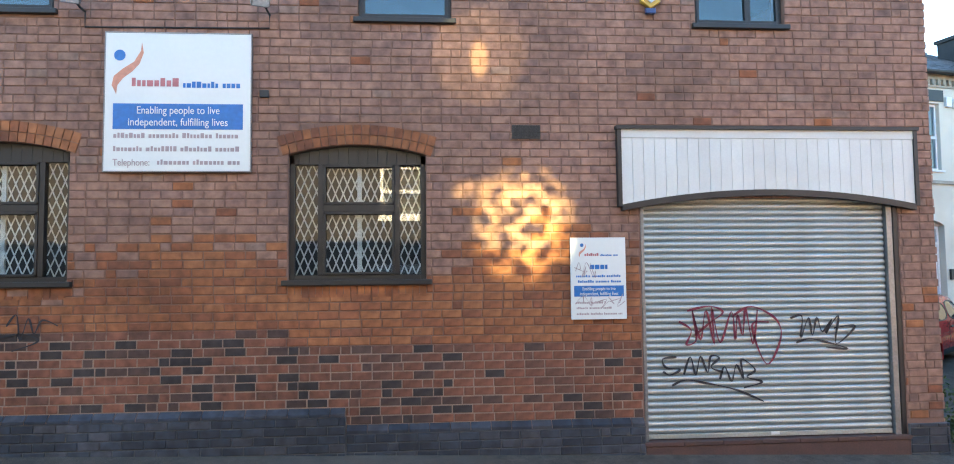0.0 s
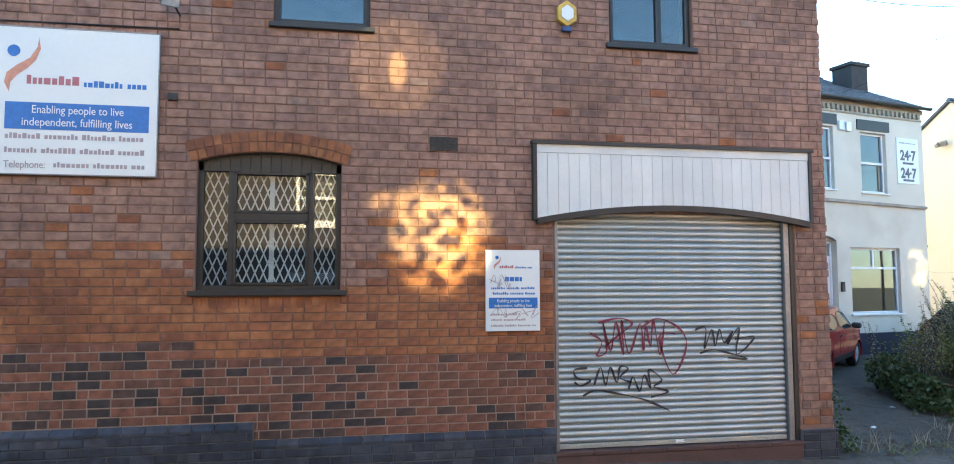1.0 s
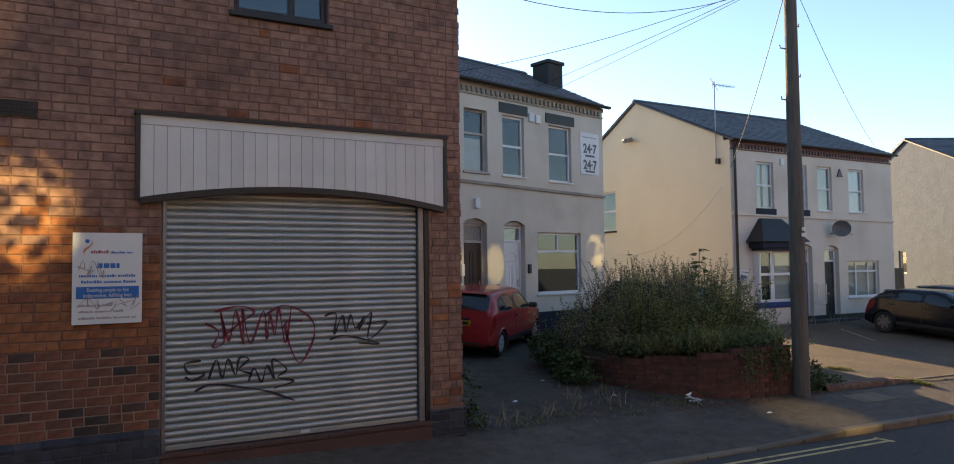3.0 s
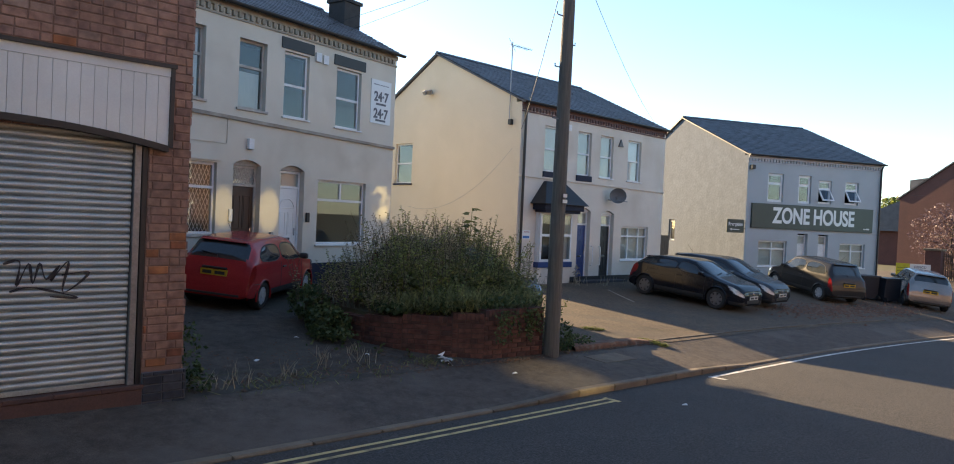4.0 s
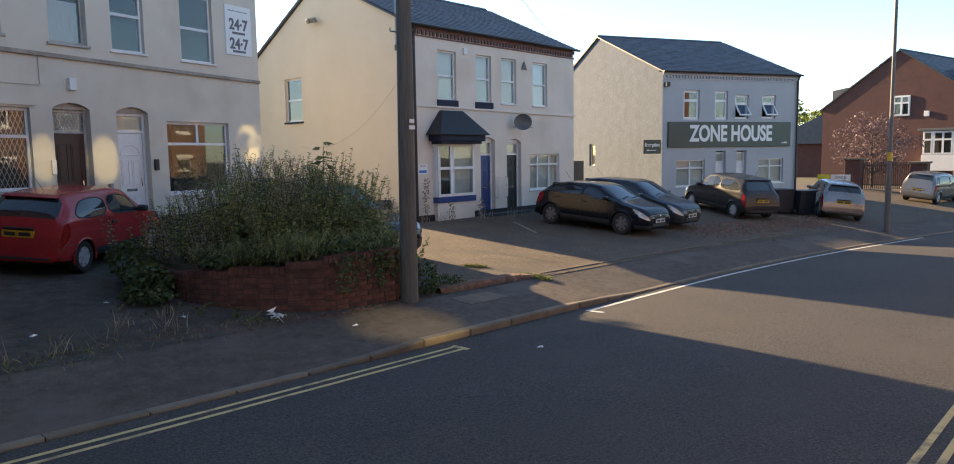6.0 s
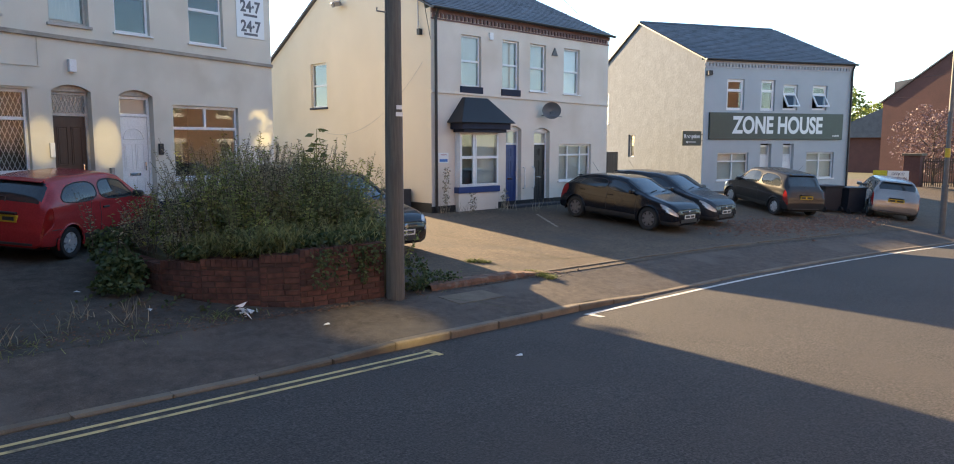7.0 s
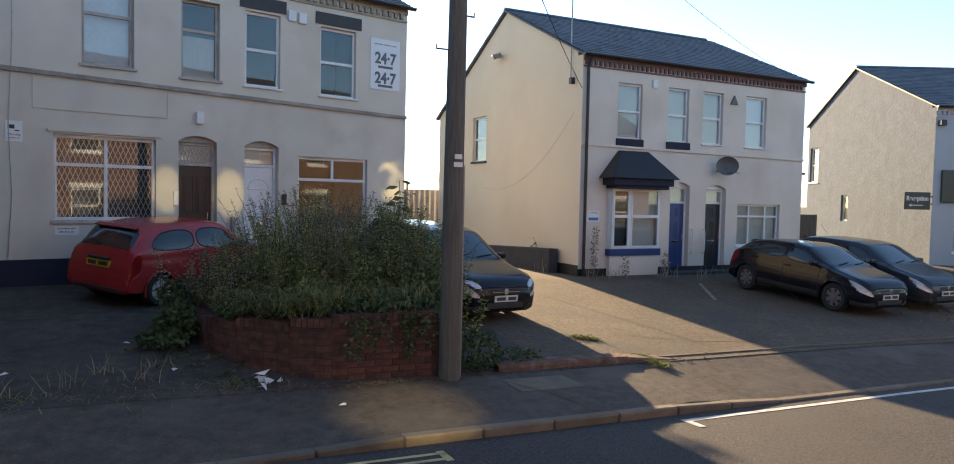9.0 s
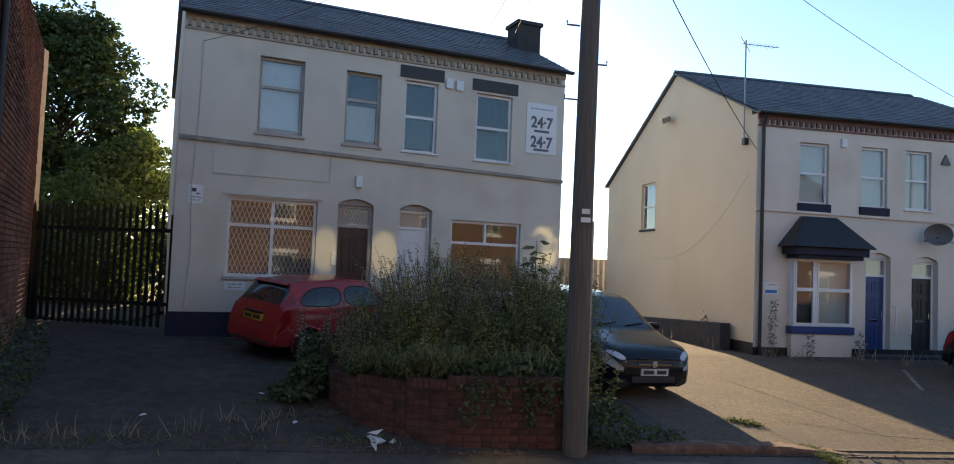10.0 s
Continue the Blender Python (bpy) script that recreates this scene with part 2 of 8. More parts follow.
M_frame_dark = mat("dark window frame", (0.014, 0.013, 0.014), (0.02, 0.019, 0.02), 0.45, 3, 0.1, 40)
M_old_frame = mat("weathered white wood", (0.50, 0.46, 0.41), (0.36, 0.32, 0.28), 0.75, 6, 0.3, 60)
M_board = mat("white fascia board", (0.68, 0.68, 0.66), (0.60, 0.60, 0.585), 0.5, 1.5, 0.04, 50, vary="object", amount=0.05, speck=(0.94, 1.04))
M_steel = mat("galvanised shutter steel", (0.50, 0.515, 0.505), (0.40, 0.415, 0.41), 0.46, 1.2, 0.05, 60, metal=0.65, stain=(0.34, 0.345, 0.35), stain_scale=1.4)
M_step = mat("red brown step tile", (0.11, 0.055, 0.045), (0.075, 0.042, 0.036), 0.8, 3, 0.3, 60)
M_sign = mat("white sign face", (0.74, 0.755, 0.75), (0.71, 0.73, 0.73), 0.35, 0.8, 0.0, 20, speck=(0.97, 1.02))
M_signblue = mat("sign blue", (0.02, 0.16, 0.50), (0.02, 0.15, 0.46), 0.4, 1, 0.0, 20)
M_pink = mat("sign rose red", (0.50, 0.17, 0.19), None, 0.5, 1, 0.0, 20)
M_coral = mat("sign coral", (0.66, 0.30, 0.20), (0.58, 0.26, 0.18), 0.5, 1, 0.0, 20)
M_printgrey = mat("sign grey brown print", (0.42, 0.33, 0.35), None, 0.5, 1, 0.0, 20)
M_faded = mat("faded grey print", (0.15, 0.15, 0.17), None, 0.6, 6, 0.0, 20)
M_print = mat("dark print", (0.035, 0.035, 0.045), None, 0.5, 1, 0.0, 20)
M_spray_red = mat("dark red spray paint", (0.20, 0.02, 0.05), None, 0.5, 4, 0.0, 20)
M_spray_black = mat("black spray paint", (0.02, 0.02, 0.03), None, 0.5, 4, 0.0, 20)
M_green = mat("dark green sign", (0.035, 0.055, 0.045), (0.03, 0.045, 0.04), 0.4, 2, 0.0, 20)
M_glass = glass_mat("window glass")
M_curtain = mat("pale curtain cloth", (0.62, 0.58, 0.50), (0.50, 0.47, 0.41), 0.9, 4, 0.2, 50, stretch=(9, 9, 0.6))
M_blind = mat("white blind", (0.75, 0.75, 0.72), (0.68, 0.68, 0.66), 0.8, 3, 0.1, 40)
# The gloom behind the lattice, put into a sheet's colour.
M_room_dark = mat("unlit room behind lattice", (0.03, 0.033, 0.033), (0.022, 0.024, 0.024), 0.9, 3, 0.1, 40)
# Darkness of unlit rooms put into one colour for inner walls and backing sheets.
M_dim = mat("dark room tone", (0.075, 0.068, 0.06), (0.05, 0.046, 0.042), 0.9, 2, 0.0, 20)
M_grille = mat("white lattice steel", (0.62, 0.60, 0.56), (0.5, 0.48, 0.45), 0.5, 6, 0.0, 20)
M_pole = mat("weathered pole timber", (0.155, 0.14, 0.12), (0.085, 0.077, 0.068), 0.85, 5, 0.6, 40, stretch=(6, 6, 0.35))
M_galv = mat("grey metal", (0.30, 0.30, 0.31), (0.22, 0.22, 0.23), 0.45, 4, 0.05, 40, metal=0.7)
M_lamp_post = mat("dull painted lamp post", (0.12, 0.12, 0.12), (0.09, 0.09, 0.09), 0.5, 3, 0.05, 40)
M_wire = mat("black cable", (0.02, 0.02, 0.02), None, 0.6, 3, 0.0, 40)
M_tyre = mat("tyre rubber", (0.018, 0.018, 0.018), (0.028, 0.027, 0.026), 0.85, 8, 0.2, 60)
M_rim = mat("wheel alloy", (0.58, 0.58, 0.59), (0.50, 0.50, 0.51), 0.35, 6, 0.0, 40, metal=0.25)
M_rim_dark = mat("dark alloy", (0.14, 0.14, 0.15), (0.19, 0.19, 0.20), 0.35, 6, 0.0, 40, metal=0.4)
M_trim = mat("black plastic trim", (0.02, 0.02, 0.021), (0.03, 0.03, 0.031), 0.6, 8, 0.1, 80)
M_lens_red = mat("red lamp lens", (0.28, 0.012, 0.012), None, 0.15, 4, 0.0, 40)
M_lens = mat("clear lamp lens", (0.72, 0.74, 0.76), (0.45, 0.47, 0.5), 0.12, 14, 0.0, 40, metal=0.2)
M_plate_y = mat("yellow plate", (0.60, 0.40, 0.03), None, 0.4, 4, 0.0, 40)
M_plate_w = mat("white plate", (0.72, 0.72, 0.70), None, 0.4, 4, 0.0, 40)
M_chrome = mat("chrome", (0.75, 0.75, 0.77), (0.7, 0.7, 0.7), 0.12, 4, 0.0, 40, metal=1.0)
M_bin = mat("dark bin plastic", (0.016, 0.02, 0.03), (0.022, 0.026, 0.035), 0.5, 4, 0.1, 40)
M_leaf = leaf_mat("dark shrub leaves", (0.075, 0.095, 0.03), (0.33, 0.33, 0.13), 0.5)
M_leaf_olive = leaf_mat("dull olive leaves", (0.16, 0.145, 0.08), (0.52, 0.46, 0.29), 0.5)
M_leaf_bright = leaf_mat("bright green leaves", (0.11, 0.14, 0.03), (0.42, 0.44, 0.14), 0.5)
M_ivy = leaf_mat("ivy leaves", (0.035, 0.06, 0.02), (0.12, 0.155, 0.06), 0.3)
M_dryleaf = leaf_mat("dry stalks", (0.22, 0.19, 0.13), (0.46, 0.40, 0.29), 0.3)
M_tree = leaf_mat("tree leaves", (0.05, 0.085, 0.018), (0.19, 0.22, 0.05), 0.6)
# Darker copy of M_tree, its shade put into the leaf colour.
M_tree_dark = leaf_mat("tree leaves, shade in colour", (0.022, 0.04, 0.012), (0.085, 0.115, 0.03), 0.35)
M_purple = leaf_mat("purple leaves", (0.075, 0.045, 0.052), (0.22, 0.155, 0.16), 0.3)
M_bark = mat("bark", (0.10, 0.075, 0.055), (0.06, 0.045, 0.035), 0.95, 6, 0.6, 30)
M_red = mat("red car paint", (0.38, 0.032, 0.034), (0.33, 0.026, 0.03), 0.25, 1.5, 0.0, 40, coat=0.2)
M_carblack = mat("black car paint", (0.007, 0.008, 0.012), (0.009, 0.010, 0.015), 0.16, 1.5, 0.0, 40, coat=0.2)
M_cargrey = mat("dark grey car paint", (0.05, 0.053, 0.06), (0.042, 0.045, 0.05), 0.25, 1.5, 0.0, 40, metal=0.4, coat=0.2)
M_carbrown = mat("grey brown car paint", (0.045, 0.045, 0.046), (0.038, 0.038, 0.039), 0.25, 1.5, 0.0, 40, metal=0.4, coat=0.2)
M_silver = mat("silver car paint", (0.28, 0.265, 0.245), (0.25, 0.235, 0.22), 0.25, 1.5, 0.0, 40, metal=0.6, coat=0.2)
M_edging = mat("broken brick and concrete", (0.19, 0.10, 0.062), (0.085, 0.056, 0.042), 0.95, 9, 1.0, 45, stain=(0.22, 0.19, 0.15), stain_scale=5.0)
M_bayline = mat("worn bay paint", (0.36, 0.32, 0.26), (0.18, 0.15, 0.115), 0.9, 4, 0.4, 120, stain=(0.13, 0.105, 0.08), stain_scale=2.5, mid=(6.0, 0.6, 1.3))
# The ledge's shadow line is put into this darker, mottled colour.
M_ledge = mat("painted ledge, shadow in colour", (0.40, 0.36, 0.30), (0.25, 0.22, 0.185), 0.9, 4, 0.4, 60, stain=(0.20, 0.175, 0.15), stain_scale=2.0)
M_moss = mat("moss", (0.15, 0.18, 0.035), (0.22, 0.22, 0.06), 0.95, 6, 0.8, 40)


# ---- builders ----
class Shape:
    """A mesh in the making: vertices and faces from boxes, prisms, tubes and sheets."""

    def __init__(self):
        self.v, self.f = [], []

    def add(self, vs, fs):
        o = len(self.v)
        self.v += [tuple(p) for p in vs]
        self.f += [tuple(o + i for i in f) for f in fs]
        return self

    def box(self, x0, x1, y0, y1, z0, z1):
        return self.add([(x0, y0, z0), (x1, y0, z0), (x1, y1, z0), (x0, y1, z0), (x0, y0, z1), (x1, y0, z1), (x1, y1, z1), (x0, y1, z1)],
                        [(0, 3, 2, 1), (4, 5, 6, 7), (0, 1, 5, 4), (1, 2, 6, 5), (2, 3, 7, 6), (3, 0, 4, 7)])

    def prism(self, poly, a0, a1, axis="y"):
        """A polygon of (u, w) drawn out from a0 to a1 along an axis; u, w are the other two axes in order."""
        put = {"y": lambda u, w, a: (u, a, w), "x": lambda u, w, a: (a, u, w), "z": lambda u, w, a: (u, w, a)}[axis]
        n = len(poly)
        vs = [put(u, w, a0) for u, w in poly] + [put(u, w, a1) for u, w in poly]
        fs = [tuple(range(n)), tuple(reversed(range(n, 2 * n)))] + [(i, n + i, n + (i + 1) % n, (i + 1) % n) for i in range(n)]
        return self.add(vs, fs)

    def tube(self, pts, r, n=8, r1=None, caps=True):
        pts = [Vector(p) for p in pts]
        r1 = r if r1 is None else r1
        rings = []
        for i, p in enumerate(pts):
            d = (pts[min(i + 1, len(pts) - 1)] - pts[max(i - 1, 0)]).normalized()
            u = d.cross(Vector((0, 0, 1)) if abs(d.z) < 0.95 else Vector((1, 0, 0))).normalized()
            w = d.cross(u)
            rr = r + (r1 - r) * i / max(len(pts) - 1, 1)
            rings.append([p + rr * (math.cos(2 * math.pi * k / n) * u + math.sin(2 * math.pi * k / n) * w) for k in range(n)])
        fs = [(i * n + k, i * n + (k + 1) % n, (i + 1) * n + (k + 1) % n, (i + 1) * n + k) for i in range(len(pts) - 1) for k in range(n)]
        if caps:
            fs += [tuple(reversed(range(n))), tuple((len(pts) - 1) * n + k for k in range(n))]
        return self.add([q for ring in rings for q in ring], fs)

    def lathe(self, profile, centre, axis="y", n=20, caps=True):
        """Rings of (radius, along) turned about an axis through centre."""
        cx, cy, cz = centre
        vs = []
        for r, a in profile:
            for k in range(n):
                c, s = r * math.cos(2 * math.pi * k / n), r * math.sin(2 * math.pi * k / n)
                vs.append((cx + c, cy + a, cz + s) if axis == "y" else (cx + c, cy + s, cz + a) if axis == "z" else (cx + a, cy + c, cz + s))
        m = len(profile)
        fs = [(i * n + k, i * n + (k + 1) % n, (i + 1) * n + (k + 1) % n, (i + 1) * n + k) for i in range(m - 1) for k in range(n)]
        if caps:
            fs += [tuple(range(n)), tuple(reversed(range((m - 1) * n, m * n)))]
        return self.add(vs, fs)

    def ring(self, x0, x1, z0, z1, w, y0, y1):
        """A rectangular frame of width w between two depths, in one piece."""
        vs = [(x, y, z) for y in (y0, y1) for a, b, c, d in ((x0, x1, z0, z1), (x0 + w, x1 - w, z0 + w, z1 - w)) for x, z in ((a, c), (b, c), (b, d), (a, d))]
        fs = []
        for k in range(4):
            n = (k + 1) % 4
            fs += [(k, n, 4 + n, 4 + k), (8 + n, 8 + k, 12 + k, 12 + n), (n, k, 8 + k, 8 + n), (4 + k, 4 + n, 12 + n, 12 + k)]
        return self.add(vs, fs)

    def mesh(self, name, material=None):
        me = bpy.data.meshes.new(name)
        me.from_pydata(self.v, [], self.f)
        if material:
            me.materials.append(material)
        bm = bmesh.new()
        bm.from_mesh(me)
        if len(self.f) < 60000:
            bmesh.ops.recalc_face_normals(bm, faces=bm.faces)
        bm.to_mesh(me)
        bm.free()
        return me


def part(name, shape, material, parent=None, label="", bevel=0.0, smooth=False, kind=""):
    ob = new(name, shape.mesh(name, material))
    if parent:
        ob.parent = parent
    if smooth:
        ob.data.shade_smooth()
        ob.data.set_sharp_from_angle(angle=radians(40))
    if bevel:
        b = ob.modifiers.new("edge", "BEVEL")
        b.width, b.segments, b.limit_method = bevel, 2, "ANGLE"
        ob.data.shade_smooth()
        b.harden_normals = True
    return tagged(ob, label=label, kind=kind or ("stuff" if name == "print_line" else ""))


def thing(name, m, label, category, group="", kind=""):
    ob = new(name)
    ob.matrix_world = m
    return tagged(ob, label=label, category=category, group=group, kind=kind)


def pane(shape, parent, material=None):
    ob = part("pane", shape, material or M_glass, parent)
    ob.visible_shadow = False
    return ob


def lettering(text, size, m, material, parent, name="lettering", depth=0.002, align="CENTER", squeeze=1.0, bold=0.0):
    cu = bpy.data.curves.new(name, "FONT")
    cu.body, cu.size, cu.extrude, cu.align_x, cu.align_y, cu.offset = text, size, depth, align, "CENTER", bold
    tmp = bpy.data.objects.new(name, cu)
    me = bpy.data.meshes.new_from_object(tmp)
    bpy.data.objects.remove(tmp)
    me.transform(Matrix.Diagonal((squeeze, 1, 1, 1)))
    me.materials.clear()
    me.materials.append(material)
    ob = new(name, me)
    ob.parent = parent
    ob.matrix_basis = m
    return ob


def bars(shape, x0, x1, z, h, y, rnd, gap=0.5):
    """A line of print as plain bars."""
    x, k = x0, 0
    while x < x1 - h * 0.2:
        w = min(h * rnd.uniform(0.28, 0.6), x1 - x)
        up = h * rnd.choice((0.28, 0.28, 0.28, 0.5))
        shape.box(x, x + w, y - 0.002, y, z - h * 0.3, z + up)
        k += 1
        x += w + h * (gap * 0.55 if k % 8 else 0.6)
    return shape


def wall_sheet(x0, x1, z0, z1, holes, thick, top=None):
    """A wall in the xz plane, front at y = 0, with holes (x0, x1, z0, z1) through it. top: a function of x for a sloping head."""
    s = Shape()
    xs = sorted({x0, x1, *[h[0] for h in holes], *[h[1] for h in holes]})
    zs = sorted({z0, z1, *[h[2] for h in holes], *[h[3] for h in holes]})
    xs, zs = [x for x in xs if x0 <= x <= x1], [z for z in zs if z0 <= z <= z1]
    solid = {}
    for i in range(len(xs) - 1):
        for j in range(len(zs) - 1):
            cx, cz = (xs[i] + xs[i + 1]) / 2, (zs[j] + zs[j + 1]) / 2
            solid[i, j] = not any(h[0] < cx < h[1] and h[2] < cz < h[3] for h in holes)
    for (i, j), ok in solid.items():
        if not ok:
            continue
        a, b, c, d = xs[i], xs[i + 1], zs[j], zs[j + 1]
        s.add([(a, 0, c), (b, 0, c), (b, 0, d), (a, 0, d)], [(0, 1, 2, 3)])
        s.add([(a, thick, c), (b, thick, c), (b, thick, d), (a, thick, d)], [(3, 2, 1, 0)])
        for di, dj, p, q in ((-1, 0, (a, c), (a, d)), (1, 0, (b, c), (b, d)), (0, -1, (a, c), (b, c)), (0, 1, (a, d), (b, d))):
            if not solid.get((i + di, j + dj), False):
                s.add([(p[0], 0, p[1]), (q[0], 0, q[1]), (q[0], thick, q[1]), (p[0], thick, p[1])], [(0, 1, 2, 3)])
    return s


def arch_z(x, x0, x1, spring, rise):
    """Height of a segmental arch at x."""
    half = (x1 - x0) / 2
    R = (half * half + rise * rise) / (2 * rise)
    u = min(max(x - (x0 + x1) / 2, -half), half)
    return spring + rise - R + math.sqrt(R * R - u * u)


def spandrel(x0, x1, spring, rise, thick, y0=0.0, n=12, top=None):
    """The filling between an arch and the flat head of its opening."""
    s = Shape()
    top = top or spring + rise
    for k in range(n):
        a, b = x0 + (x1 - x0) * k / n, x0 + (x1 - x0) * (k + 1) / n
        za, zb_ = arch_z(a, x0, x1, spring, rise), arch_z(b, x0, x1, spring, rise)
        s.prism([(a, za), (b, zb_), (b, top + 0.001), (a, top + 0.001)], y0, y0 + thick)
    return s


# ---- the lie of the land ----
FACE = 8.2
corner_x = 5.66
SIDE = 15.4  # degrees by which its flank turns back
def zb(x):
    return float(np.interp(x, [-40, -12, -5, -1, 5.6, 12.2, 20, 30, 40, 60, 90], [1.2, 0.8, 0.6, 0.5, 0.31, 0.156, -0.02, -0.3, -0.52, -0.75, -0.9]))


def zh(x):
    return float(np.interp(x, [-10, 4, 8, 13, 17, 20, 29, 34, 41, 60], [1.1, 0.93, 0.81, 0.70, 0.5, 0.41, 0.43, 0.5, 0.4, 0.0]))


def yk(x):
    return 6.6 - 0.005 * max(x - 18, 0) ** 2 if x < 60 else 6.6 - 8.82 - 0.42 * (x - 60)


def yb(x):
    return yk(x) + 1.6


ROAD = 6.3


def kerb_up(x):
    return float(np.interp(x, [9.6, 11.0, 15.0, 16.6], [0.03, 0.10, 0.10, 0.022]))


def kerb_top(x):
    return zb(x) - 0.26 + kerb_up(x) + 0.004


def zg(x, y):
    b, k = zb(x), zb(x) - 0.17
    if y >= yb(x):
        f = min((y - yb(x)) / 7.5, 1.0)
        return b + (zh(x) - b) * f
    if y >= yk(x):
        return k + (b - k) * (y - yk(x)) / 1.6
    c = (yk(x) - y) / ROAD
    if c <= 1:
        return k - 0.09 + 0.16 * c * (1 - c)
    return k + 0.02


def sheet(name, xs, ylo, yhi, ny, z_of, material, label, category, lift=0.0):
    s = Shape()
    rows = []
    for x in xs:
        rows.append([(x, ylo(x) + (yhi(x) - ylo(x)) * j / ny) for j in range(ny + 1)])
    s.v = [(x, y, z_of(x, y) + lift) for r in rows for x, y in r]
    n = ny + 1
    s.f = [(i * n + j, (i + 1) * n + j, (i + 1) * n + j + 1, i * n + j + 1) for i in range(len(xs) - 1) for j in range(ny)]
    ob = part(name, s, material, smooth=True)
    return tagged(ob, label=label, category=category, kind="structure")


XS = [-14 + 0.5 * i for i in range(208)]
wide = [-900, -300, -80, -40, *XS[::2], 110, 160, 300, 900]
WY = [-900, -200, -60, -20, *[-10 + 1.0 * i for i in range(60)], 60, 90, 200, 400, 900]
g = Shape()
g.v = [(x, y, zg(min(max(x, -40), 90), y) - 0.16) for x in wide for y in WY]
g.f = [(i * len(WY) + j, (i + 1) * len(WY) + j, (i + 1) * len(WY) + j + 1, i * len(WY) + j + 1) for i in range(len(wide) - 1) for j in range(len(WY) - 1)]
tagged(part("ground", g, M_earth, smooth=True), "dry rough ground running out to the horizon", "ground", kind="structure")
sheet("road", XS, lambda x: yk(x) - ROAD, lambda x: yk(x), 14, lambda x, y: zg(x, min(y, yk(x) - 1e-6)), M_asphalt, "worn grey asphalt road with patches of stone", "road")
pavement = sheet("pavement", XS, lambda x: yk(x) + 0.13, yb, 6, lambda x, y: kerb_top(x) + (zb(x) - kerb_top(x)) * (y - yk(x) - 0.13) / 1.47, M_pave, "dark asphalt pavement beside the road", "pavement")
pavement_far = sheet("pavement_opposite", XS, lambda x: yk(x) - ROAD - 3.0, lambda x: yk(x) - ROAD - 0.13, 4, lambda x, y: zg(x, y), M_pave, "dark asphalt pavement across the road", "pavement")
sheet("yard", [2.96 + 0.3 * i for i in range(38)], lambda x: yb(x) if x > 5.7 else min(FACE + (corner_x - x) / math.tan(radians(SIDE)) - 0.1, 18.4), lambda x: 18.5, 30, zg, M_yard, "cracked old concrete yard with weeds", "yard", 0.004)
sheet("forecourt", [14.0 + 0.5 * i for i in range(96)], lambda x: yb(x), lambda x: 24.0, 30, zg, M_court, "pale concrete car park in front of the houses", "forecourt", 0.008)
sheet("side_alley", [-1.0 + 0.5 * i for i in range(14)], lambda x: 15.9, lambda x: 40.0, 12, zg, M_earth, "weedy ground behind the dark fence", "ground", 0.05)


